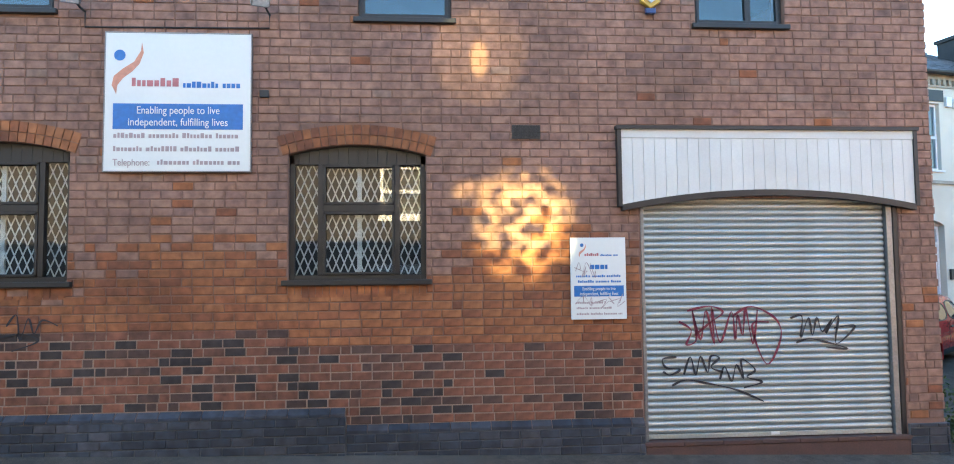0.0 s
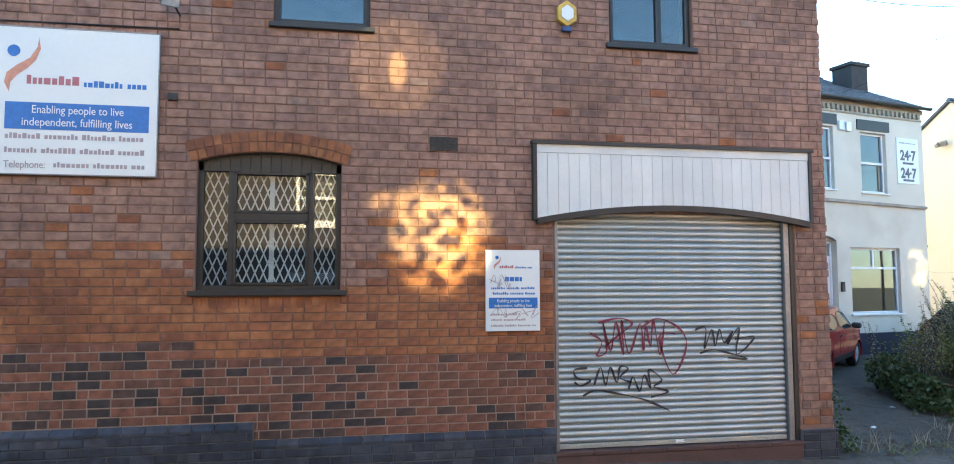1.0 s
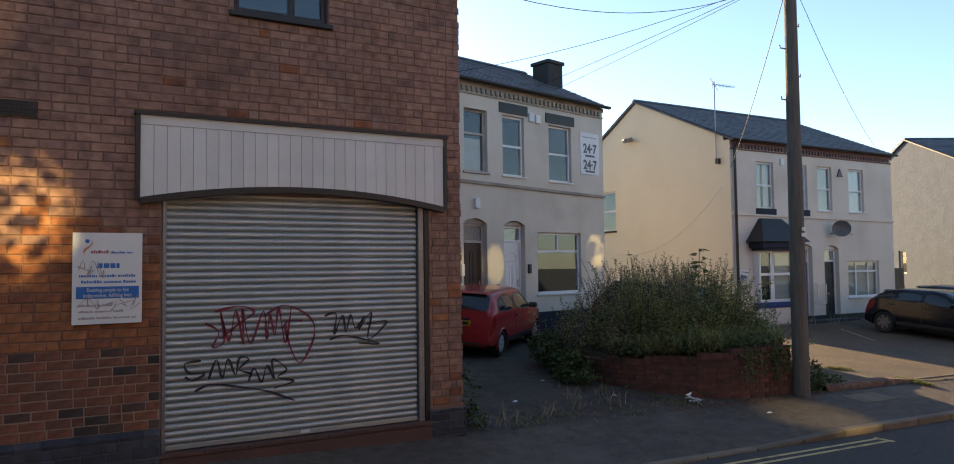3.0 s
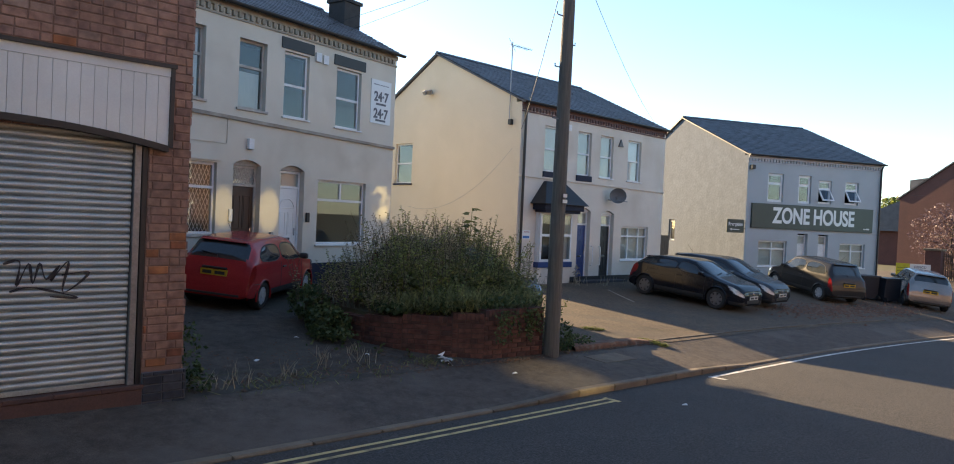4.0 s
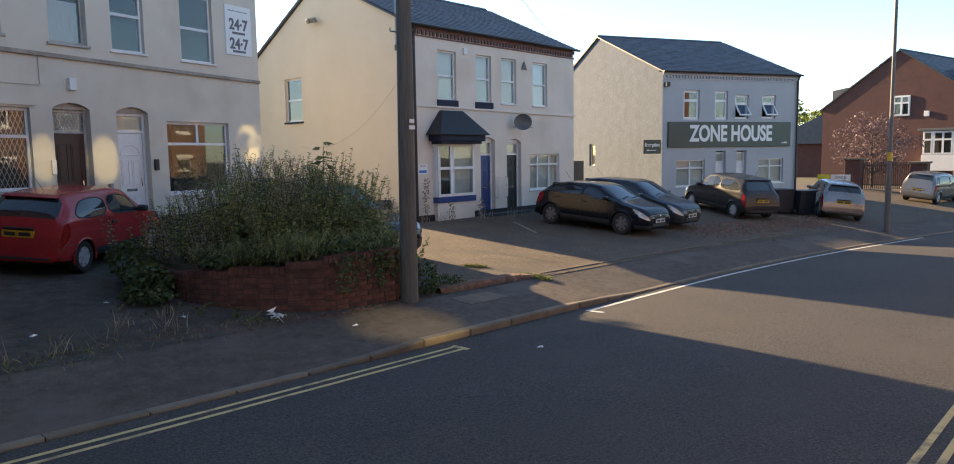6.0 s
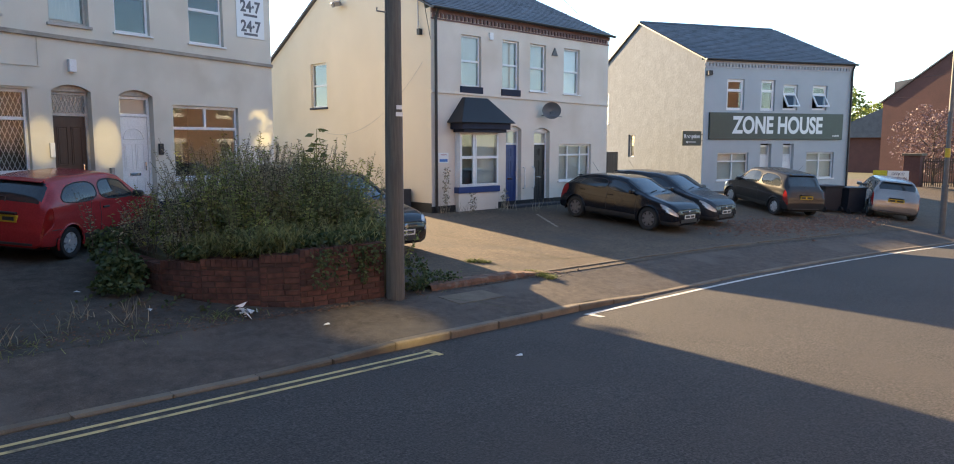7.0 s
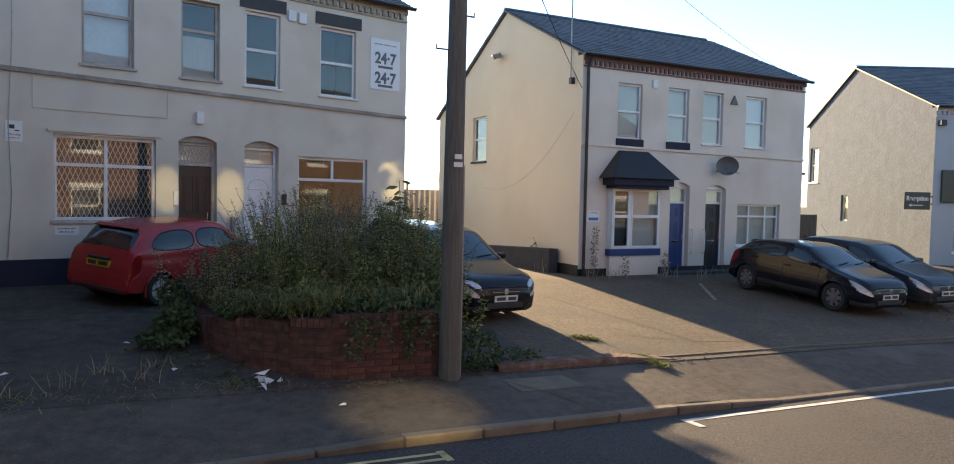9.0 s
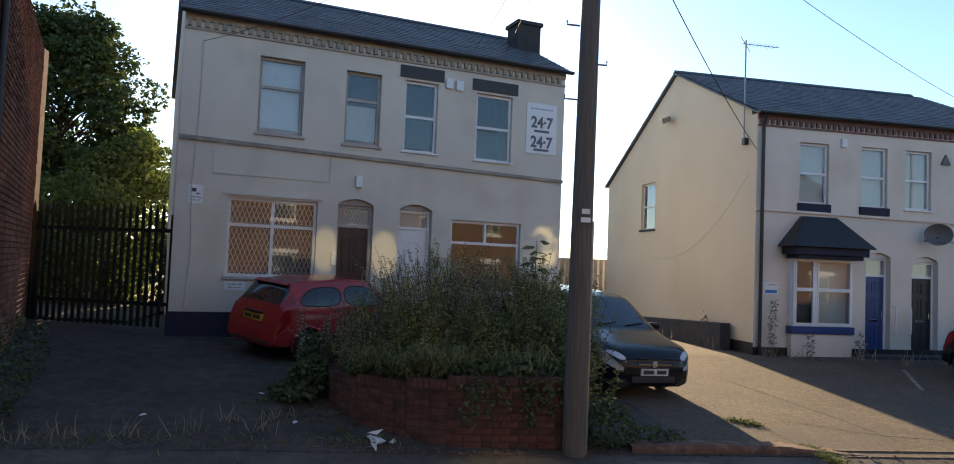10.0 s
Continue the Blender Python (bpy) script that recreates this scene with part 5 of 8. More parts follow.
for x0, z0, w, h, d, m, nm in ((3.45, 3.86, 0.14, 0.24, 0.10, M_upvc, "lantern"), (5.38, 6.22, 0.17, 0.22, 0.07, M_upvc, "alarm_box"), (5.62, 6.20, 0.17, 0.22, 0.07, M_upvc, "alarm_box"), (5.27, 2.25, 0.10, 0.24, 0.06, M_black, "key_box"), (3.02, 2.22, 0.09, 0.28, 0.05, M_upvc, "intercom")):
    tagged(part(nm, Shape().box(x0, x0 + w, -d, -0.003, z0, z0 + h), m, bevel=0.01), {"lantern": "white wall lantern above the brown door", "alarm_box": "white plastic alarm box under the eave", "key_box": "black key box beside the white door", "intercom": "white intercom panel beside the brown door"}[nm], nm.replace("_", " ")).matrix_world = h1m
notice = thing("wall_notice", h1m, "white notice board with bold dark numerals on the house", "sign")
part("panel", Shape().box(7.42, 8.22, -0.02, -0.003, 5.0, 6.18), M_sign, notice)
lettering("24·7", 0.36, pose(7.82, -0.024, 5.72, 90), M_faded, notice, squeeze=0.9, bold=0.012)
lettering("24·7", 0.36, pose(7.82, -0.024, 5.26, 90), M_faded, notice, squeeze=0.9, bold=0.012)
for z_ in (5.50, 5.06):
    part("print_line", Shape().box(7.62, 8.02, -0.024, -0.0205, z_, z_ + 0.055), M_faded, notice)
part("print_line", bars(Shape(), 7.52, 8.12, 6.05, 0.04, -0.0205, sr), M_faded, notice)
cc = thing("warning_sign", h1m, "white camera warning sign", "sign")
part("panel", Shape().box(0.23, 0.49, -0.012, -0.003, 3.31, 3.67), M_sign, cc)
part("camera_picture", Shape().box(0.27, 0.37, -0.0145, -0.0125, 3.53, 3.60).box(0.37, 0.44, -0.0145, -0.0125, 3.49, 3.51), M_print, cc)
lettering("Warning", 0.055, pose(0.36, -0.015, 3.43, 90), M_print, cc)
part("print_line", bars(Shape(), 0.27, 0.45, 3.37, 0.02, -0.0125, sr), M_print, cc)
nt_ = thing("small_notice", h1m, "small white notice below the window", "sign")
part("panel", Shape().box(0.97, 1.36, -0.012, -0.003, 1.67, 1.83), M_sign, nt_)
part("print_line", bars(bars(Shape(), 1.02, 1.31, 1.78, 0.035, -0.0125, sr), 1.04, 1.29, 1.72, 0.035, -0.0125, sr), M_print, nt_)
ch = part("chimney", Shape().box(7.95, 8.6, 1.65, 2.3, 7.4, 8.62).box(7.90, 8.65, 1.6, 2.35, 8.62, 8.72), mat("sooty brick", (0.05, 0.045, 0.045), (0.03, 0.03, 0.03), 0.9, 4, 0.5, 40), house1, bevel=0.01)
tagged(part("wall_cable", Shape().tube([(0.35, -0.015, 6.5), (0.34, -0.012, 4.9), (0.28, -0.012, 3.6), (0.33, -0.012, 2.4), (0.26, -0.012, 1.3)], 0.010, 5), M_grille), "thin loose cable down the house front", "cable").matrix_world = h1m
tagged(part("meter_post", Shape().box(4.15, 4.23, -0.10, -0.02, 0.85, 2.0), M_galv, bevel=0.01), "grey upright box between the doors", "post").matrix_world = h1m
part("door_step", Shape().box(3.0, 5.3, -0.35, 0.2, 0.5, 0.985), M_yard, house1, bevel=0.02)

# ---- the pale house with the yellow gable ----
h2m = pose(19.66, 16.17, 0)
W2 = 8.62
U = [(1.20, 2.04, 4.23, 5.78), (2.98, 3.76, 4.23, 5.79), (4.30, 5.10, 4.23, 5.79), (6.04, 6.92, 4.22, 5.79)]
D1, D2, LW2, BAY = (3.16, 3.90, 0.5, 3.08), (4.53, 5.34, 0.5, 3.03), (5.83, 7.66, 1.18, 2.48), (0.95, 2.62, 1.17, 2.85)
G2 = [(5.63, 6.68, 3.76, 5.30)]
house2 = house("pale_house", h2m, W2, 9.6, 0.4, 6.42, 8.45, 4.35, [*U, D1, D2, LW2, BAY], M_render2, M_gable2, "pale peach rendered pair of houses with yellow gable and slate roof",
               back_eave=5.55, dentil=(mat("dark red brick band", (0.20, 0.12, 0.11), (0.14, 0.09, 0.085), 0.9, 4, 0.3, 60), 6.40, 0.30), plinth=(0.62, M_black), gable_holes=G2, seed=3)
for q in (D1, D2):
    part("arch_filling", spandrel(q[0], q[1], q[3] - 0.12, 0.12, 0.24, 0.002), M_render2, house2)
    part("door_head", Shape().box(q[0] + 0.003, q[1] - 0.003, 0.11, 0.235, q[3] - 0.128, q[3] + 0.02), M_upvc, house2)
for i, q in enumerate(U):
    window(house2, *q, TWO, sill=(0.20, M_navy) if i < 2 else (0.03, M_upvc), curtain=("full", M_curtain if i < 3 else M_blind), label="white plastic sash window with drawn curtain")
window(house2, *LW2, [(0, 0, 0.3, 0.72), (0.3, 0, 0.7, 0.72), (0.7, 0, 1, 0.72), (0, 0.72, 0.3, 1), (0.3, 0.72, 0.7, 1), (0.7, 0.72, 1, 1)], sill=(0.04, M_upvc), curtain=("full", M_curtain), label="wide white plastic window with net curtain")
door(house2, *D1[:2], 0.56, D1[3] - 0.13, 2.46, M_blue, M_upvc, label="royal blue panelled front door")
door(house2, *D2[:2], 0.56, D2[3] - 0.13, 2.46, M_black, M_upvc, label="black panelled front door")
part("string_course", Shape().prism([(0, 3.99), (W2, 3.90), (W2, 3.96), (0, 4.05)], -0.05, -0.002), M_render2, house2)
gwin = window(house2, 0, 1.05, 3.76, 5.30, TWO, sill=(0.06, M_navy), label="white window in the gable")
gwin.matrix_basis = pose(0, 6.68, 0, 0, 0, -90)
# bay with its awning
by = 0.22
bay = part("bay_window", Shape().box(BAY[0] - 0.06, BAY[1] + 0.06, -by, 0.0, 0.98, 1.165), M_blue, house2, "shallow bay window with white frames", bevel=0.01)
for a, b, w in ((BAY[0], BAY[0] + 0.62, 0.6), (BAY[0] + 0.62, BAY[1], 1.05)):
    wn = window(house2, a, b, BAY[2], BAY[3], [(0, 0, 1, 0.54), (0, 0.54, 1, 1)], back=-by + 0.02, fw=0.07, label="white bay sash")
    # The M_dim sheet imitates an unlit room behind the sash.
    part("blind", Shape().box(a + 0.07, b - 0.07, -0.06, -0.05, BAY[2] + 0.07, BAY[3] - 0.07), M_curtain if b > 2 else M_dim, wn)
for xq in (BAY[0] - 0.02, BAY[1] - 0.03):
    part("bay_cheek", Shape().box(xq, xq + 0.05, -by + 0.09, 0.0, BAY[2], BAY[3]), M_upvc, house2)
part("bay_base", Shape().box(BAY[0] - 0.02, BAY[1] + 0.02, -by + 0.05, -0.003, 0.0, 0.98), M_render2, house2)
aw = Shape()
A, B = (0.60, 2.93), (1.24, 2.22)
aw.add([(A[0], -0.68, 3.12), (A[1], -0.68, 3.12), (A[1], -0.003, 3.12), (A[0], -0.003, 3.12), (B[0], -0.12, 3.90), (B[1], -0.12, 3.90), (B[1], -0.003, 3.90), (B[0], -0.003, 3.90)],
       [(0, 1, 5, 4), (1, 2, 6, 5), (3, 0, 4, 7), (4, 5, 6, 7), (0, 3, 2, 1)])
awn = part("bay_roof", aw, M_black, house2, "black slated bay roof", bevel=0.02)
part("cornice", Shape().box(0.74, 2.80, -0.56, -0.003, 2.93, 3.12).box(0.86, 2.70, -0.48, -0.003, 2.84, 2.93), M_navy, awn, bevel=0.012)
tagged(part("downpipe", Shape().tube([(0.12, -0.09, 0.45), (0.12, -0.09, 6.1), (0.12, -0.2, 6.36)], 0.045, 10), M_black), "black downpipe at the corner of the pale house", "pipe").matrix_world = h2m
dish = thing("satellite_dish", h2m @ pose(4.9, -0.1, 3.55), "dark oval satellite dish on the wall", "satellite dish")
dd = part("bowl", Shape().lathe([(0.0, 0.06), (0.12, 0.05), (0.24, 0.02), (0.33, -0.03), (0.33, -0.045), (0.24, 0.0), (0.12, 0.03), (0.0, 0.04)], (0, 0, 0), n=24), M_lamp_post, dish, smooth=True)
dd.matrix_basis = pose(0.04, -0.30, 0.05, 0, 0, -32) @ Matrix.Diagonal((1.0, 1, 0.85, 1))
part("arm", Shape().tube([(0, 0.09, -0.1), (0, -0.12, -0.12), (0.05, -0.3, 0.0)], 0.02, 6).tube([(0.05, -0.3, -0.12), (0.22, -0.62, -0.16)], 0.012, 6), M_galv, dish)
for x in (3.98, 4.44):
    tagged(part("grab_rail", Shape().tube([(x, -0.003, 1.0), (x, -0.09, 1.03), (x, -0.1, 1.1), (x, -0.1, 1.62), (x, -0.09, 1.69), (x, -0.003, 1.72)], 0.018, 8), M_upvc), "white grab rail beside a front door", "rail", "grab rails").matrix_world = h2m
am = tagged(part("alarm_box", Shape().prism([(5.36, 5.48), (5.66, 5.48), (5.51, 5.76)], -0.06, -0.003), M_lamp_post, bevel=0.01), "dark triangular alarm box", "alarm")
am.matrix_world = h2m
tagged(part("white_box", Shape().box(2.36, 2.52, -0.07, -0.003, 5.72, 5.94), M_upvc, bevel=0.01), "white plastic box under the eave", "box").matrix_world = h2m
ps = thing("parking_sign", h2m, "small parking notice by the downpipe", "sign")
part("panel", Shape().box(0.26, 0.66, -0.012, -0.003, 1.92, 2.22), M_sign, ps)
part("print_line", Shape().box(0.30, 0.62, -0.0145, -0.0125, 1.95, 2.03), M_signblue, ps)
lettering("PARKING", 0.06, pose(0.48, -0.015, 2.16, 90), M_pink, ps)
st2 = tagged(part("house_step", Shape().box(2.9, 5.6, -0.55, -0.03, 0.0, 0.50).box(2.5, 6.2, -0.95, -0.55, 0.0, 0.36), M_mortar_dark, bevel=0.02), "dark brick steps below the two doors", "steps")
st2.matrix_world = h2m
gl = thing("floodlight", h2m @ pose(-0.02, 4.6, 7.1, 0, 0, -90), "twin floodlight high on the yellow gable", "floodlight")
for dx in (-0.13, 0.13):
    q = part("head", Shape().box(-0.1, 0.1, -0.07, 0.05, -0.08, 0.08), M_galv, gl, bevel=0.015)
    q.matrix_basis = pose(dx, -0.2, 0.0, 30, 0, dx * 120)
part("bracket", Shape().box(-0.06, 0.06, -0.16, -0.004, -0.05, 0.05), M_upvc, gl)
ae = thing("tv_aerial", h2m @ pose(-0.06, 0.5, 6.3), "thin roof aerial on a pole", "aerial")
part("mast", Shape().tube([(0, 0, -0.5), (0, 0, 2.1)], 0.018, 6), M_galv, ae)
ya = Shape().tube([(-0.1, 0, 2.0), (0.95, 0, 2.0)], 0.010, 5)
for k in range(8):
    ya.tube([(0.05 + 0.11 * k, -0.16, 2.0), (0.05 + 0.11 * k, 0.16, 2.0)], 0.006, 4)
ya.tube([(-0.12, -0.02, 1.8), (0.05, 0.1, 2.25)], 0.008, 4).tube([(-0.12, 0.05, 2.2), (0.05, -0.1, 1.78)], 0.008, 4)
part("boom", ya, M_galv, ae)
part("box", Shape().box(-0.06, 0.06, -0.12, 0.0, -0.62, -0.45), M_black, ae)
tagged(part("gable_plinth", Shape().box(-0.03, -0.004, 0.0, 9.4, -0.3, 0.72), M_black), "black painted band along the gable foot", "plinth", kind="structure").matrix_world = h2m

tagged(part("low_wall", Shape().prism([(17.05, -0.2), (23.5, -0.2), (23.5, 0.86), (17.05, 1.12)], 19.28, 19.58, "x"), M_mortar_dark, bevel=0.02), "low black painted wall along the gable foot", "wall", kind="structure")

# ---- the grey house with the long sign ----
h3m = pose(33.6, 15.2, 0, 0, 0, -26)
W3 = 7.62
U3 = [(1.10, 1.97, 3.90, 5.19), (2.81, 3.53, 3.90, 5.19), (3.95, 4.72, 3.94, 5.02), (5.50, 6.30, 3.96, 5.02)]
L3, R3, P3, Q3 = (0.76, 2.31, 0.94, 2.12), (5.35, 6.85, 0.98, 2.12), (2.90, 3.48, 0.55, 2.50), (4.08, 4.66, 0.55, 2.50)
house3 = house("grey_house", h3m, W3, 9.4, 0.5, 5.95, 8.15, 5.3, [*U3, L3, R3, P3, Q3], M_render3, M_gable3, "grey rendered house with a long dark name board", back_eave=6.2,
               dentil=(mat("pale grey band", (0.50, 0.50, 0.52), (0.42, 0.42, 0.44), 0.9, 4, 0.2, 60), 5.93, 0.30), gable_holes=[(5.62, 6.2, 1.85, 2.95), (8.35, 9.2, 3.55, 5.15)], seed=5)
for i, q in enumerate(U3):
    window(house3, *q, [(0, 0, 1, 0.66), (0, 0.66, 1, 1)], curtain=None, open_pane=0 if i > 1 else None, fw=0.09, label="white window with top-hung sash standing open" if i > 1 else "white plastic window")
for q in (L3, R3):
    window(house3, *q, [(0, 0, 0.5, 0.7), (0.5, 0, 1, 0.7), (0, 0.7, 0.5, 1), (0.5, 0.7, 1, 1)], sill=(0.04, M_upvc), curtain=("full", M_curtain), label="wide white window with curtains")
for q in (P3, Q3):
    door(house3, *q[:2], 0.58, q[3] - 0.06, 1.98, M_upvc, M_upvc, label="white panelled front door")
g3w = window(house3, 0, 0.58, 1.85, 2.95, [(0, 0, 1, 1)], label="small window in the rough gable")
g3w.matrix_basis = pose(0, 6.2, 0, 0, 0, -90)
g3u = window(house3, 0, 0.85, 3.55, 5.15, TWO, sill=(0.05, M_upvc), label="white window at the rear of the rough gable")
g3u.matrix_basis = pose(0, 9.2, 0, 0, 0, -90)
zs = thing("name_board", h3m, "long dark green board with big white capital letters", "sign")
part("panel", Shape().box(0.26, 7.17, -0.09, -0.004, 2.68, 3.80), M_green, zs, bevel=0.01)
lettering("ZONE HOUSE", 0.98, pose(3.72, -0.095, 3.25, 90), M_sign, zs, squeeze=0.76, bold=0.032)
part("print_line", bars(Shape(), 6.62, 6.98, 2.84, 0.09, -0.0905, sr), M_sign, zs)
rs = thing("reception_sign", h3m, "small dark green sign with white writing", "sign")
part("panel", Shape().box(-1.0, -0.1, -0.05, 0.0, 2.42, 3.02), M_green, rs, bevel=0.008)
part("bracket", Shape().box(-0.1, 0.0, -0.03, -0.01, 2.6, 2.64).box(-0.1, 0.0, -0.03, -0.01, 2.85, 2.89), M_black, rs)
lettering("Reception", 0.22, pose(-0.55, -0.054, 2.80, 90), M_sign, rs, squeeze=0.85, bold=0.006)
part("arrow", Shape().box(-0.75, -0.35, -0.054, -0.0505, 2.555, 2.585).prism([(-0.85, 2.57), (-0.75, 2.52), (-0.75, 2.62)], -0.054, -0.0505), M_sign, rs)
tagged(part("downpipe", Shape().tube([(7.55, -0.08, 0.4), (7.55, -0.08, 5.7), (7.55, -0.2, 5.95)], 0.045, 8), M_black), "dark downpipe at the end of the grey house", "pipe").matrix_world = h3m
tagged(part("lamp_box", Shape().box(0.06, 0.26, -0.2, -0.003, 5.3, 5.5), M_black, bevel=0.02), "black lamp high on the corner", "lamp").matrix_world = h3m

# ---- the red brick house at the end of the street ----
ebm = pose(58.0, 6.87, 0, 0, 0, -10)
M_far_brick = mat("far red brick", (0.11, 0.05, 0.042), (0.085, 0.04, 0.035), 0.9, 1.5, 0.3, 14, stain=(0.105, 0.045, 0.04))
end_house = house("brick_house", ebm, 26.0, 9.9, -0.7, 5.3, 8.8, 4.9, [], M_far_brick, M_far_brick, "tall red brick house with white bays and dormers", seed=8)
FOUR = [(0, 0, 0.5, 0.65), (0.5, 0, 1, 0.65), (0, 0.65, 0.5, 1), (0.5, 0.65, 1, 1)]


def white_bay(parent, turn, a, b, low=True):
    """A boarded first-floor bay with casements, a lead roof and a window below it."""
    bay_ = part("bay_window", Shape().box(a - 0.06, b + 0.06, -0.62, -0.004, 1.06, 2.06), M_upvc, parent, "white boarded projecting bay", bevel=0.02)
    bay_.matrix_basis = turn
    part("bay_back", Shape().box(a, b, -0.45, -0.004, 2.07, 3.52), M_dim, bay_)
    part("bay_roof", Shape().box(a - 0.25, b + 0.25, -0.75, -0.004, 3.56, 3.72), M_lamp_post, bay_, bevel=0.02)
    w = (b - a) / 4
    for p, q in ((a, a + w), (a + w, b - w), (b - w, b)):
        window(bay_, p, q, 2.08, 3.54, FOUR if q - p > w * 1.5 else [(0, 0, 1, 0.65), (0, 0.65, 1, 1)], back=-0.60, fw=0.09, label="white bay casement")
    if low:
        part("blind", Shape().box(a + 0.2, b - 0.2, -0.03, -0.006, -0.40, 1.0), M_curtain, bay_)
        window(bay_, a + 0.12, b - 0.12, -0.45, 1.04, FOUR, back=-0.10, fw=0.09, label="white casement")


turn = pose(0, 0, 0, 0, 0, -90)
white_bay(end_house, turn, -3.1, -0.8, False)
for p, q, r, t in ((-1.5, -0.78, -0.43, 1.04), (-5.2, -4.15, 4.6, 5.92)):
    wv = window(end_house, p, q, r, t, FOUR if t > 2 else [(0, 0, 1, 0.65), (0, 0.65, 1, 1)], back=-0.08, fw=0.09, label="white casement window")
    wv.matrix_basis = turn
    part("blind", Shape().box(p + 0.05, q - 0.05, -0.02, -0.006, r + 0.05, t - 0.05), M_curtain if t < 2 else M_dim, wv)
part("alarm_box", Shape().box(-3.3, -3.0, -0.1, -0.004, 4.5, 4.85), M_upvc, end_house, bevel=0.02).matrix_basis = turn
part("side_door", Shape().box(-2.7, -1.8, -0.05, -0.004, -0.7, 0.95), M_wood_dark, end_house).matrix_basis = turn
for k in range(4):
    white_bay(end_house, pose(0.5 + 5.6 * k, 0, 0), 0.0, 2.6)
    dz = part("dormer", Shape().box(0.9 + 5.6 * k, 2.3 + 5.6 * k, -0.05, 2.4, 5.0, 6.5).prism([(0.8 + 5.6 * k, 6.45), (2.4 + 5.6 * k, 6.45), (1.6 + 5.6 * k, 7.3)], -0.05, 3.0), M_far_brick, end_house, "gabled brick dormer")
    for sg in (-1, 1):
        part("bargeboard", Shape().prism([(1.6 + 5.6 * k, 7.42), (1.6 + 5.6 * k, 7.22), (1.6 + sg * 0.95 + 5.6 * k, 6.30), (1.6 + sg * 0.95 + 5.6 * k, 6.48)], -0.16, -0.06), M_upvc, dz)
        part("dormer_slope", Shape().prism([(1.6 + 5.6 * k, 7.46), (1.6 + 5.6 * k, 7.40), (1.6 + sg * 1.0 + 5.6 * k, 6.38), (1.6 + sg * 1.0 + 5.6 * k, 6.46)], -0.12, 3.1), M_slate, dz)
    window(dz, 1.15 + 5.6 * k, 2.05 + 5.6 * k, 4.9, 6.4, FOUR, back=-0.13, fw=0.08, label="white dormer casement")
part("rear_dormer", Shape().prism([(8.4, 5.6), (10.0, 5.2), (10.0, 6.7), (7.6, 7.0)], 1.5, 4.5, "x"), M_slate, end_house)
# piers, railings and a board before it
for y, x in ((11.7, 49.5), (8.6, 50.3)):
    pr = thing("brick_pier", pose(x, y, zg(x, y) - 0.1), "square red brick gate pier with pale cap", "pier", "gate piers")
    part("shaft", Shape().box(-0.4, 0.4, -0.4, 0.4, 0, 1.75), M_far_brick, pr, bevel=0.02)
    part("cap", Shape().box(-0.48, 0.48, -0.48, 0.48, 1.75, 1.87), M_kerb, pr, bevel=0.02)
fence2 = thing("railing", pose(49.9, 10.15, zg(50, 10)), "dark metal railings between brick piers", "fence")
for i in range(24):
    u = -1.12 + i * 2.24 / 23
    part("bar", Shape().box(-0.02 - u * 0.21, 0.02 - u * 0.21, u - 0.02, u + 0.02, 0.1, 1.6), M_bark, fence2)
part("rail", Shape().prism([(0.23, -1.15), (0.27, -1.15), (-0.22, 1.15), (-0.26, 1.15)], 0.3, 0.36, "z").prism([(0.23, -1.15), (0.27, -1.15), (-0.22, 1.15), (-0.26, 1.15)], 1.4, 1.46, "z"), M_bark, fence2)
tagged(part("low_wall", Shape().box(55.6, 55.9, -2, 7.6, -1.6, 0.35), M_far_brick), "low dark brick wall", "wall", kind="structure")
ob_ = thing("office_board", pose(48.6, 13.2, -0.1, 0, 0, -90), "white and yellow board with capital letters", "sign")
part("panel", Shape().box(0.9, 2.6, -0.05, 0.0, 0.6, 1.9), M_sign, ob_)
part("yellow_panel", Shape().box(-0.3, 0.85, -0.05, 0.0, 0.6, 1.9), mat("notice yellow", (0.66, 0.60, 0.05), None, 0.5, 3, 0.0, 20), ob_)
part("post", Shape().box(-0.2, -0.1, 0.0, 0.08, -1.2, 1.9).box(2.4, 2.5, 0.0, 0.08, -1.2, 1.9), M_galv, ob_)
lettering("OFFICE/", 0.30, pose(1.75, -0.054, 1.62, 90), M_print, ob_)
lettering("RECEPTION", 0.27, pose(1.75, -0.054, 1.27, 90), M_print, ob_)
part("arrow", Shape().box(1.2, 2.3, -0.054, -0.0505, 0.88, 0.96), M_print, ob_)
part("print_line", bars(bars(Shape(), -0.2, 0.75, 1.5, 0.1, -0.0505, sr), -0.2, 0.75, 1.2, 0.1, -0.0505, sr), M_print, ob_)
ob_.scale = (0.60, 0.68, 0.62)
far = thing("far_house", pose(85, 22, 0), "low dark-roofed house far down the side road", "house")
part("wall", Shape().box(-6, 6, -6, 6, -2, 3.2), M_far_brick, far)
part("roof", Shape().prism([(-6.5, 3.1), (6.5, 3.1), (0, 6.0)], -6.5, 6.5, "x"), M_slate, far)

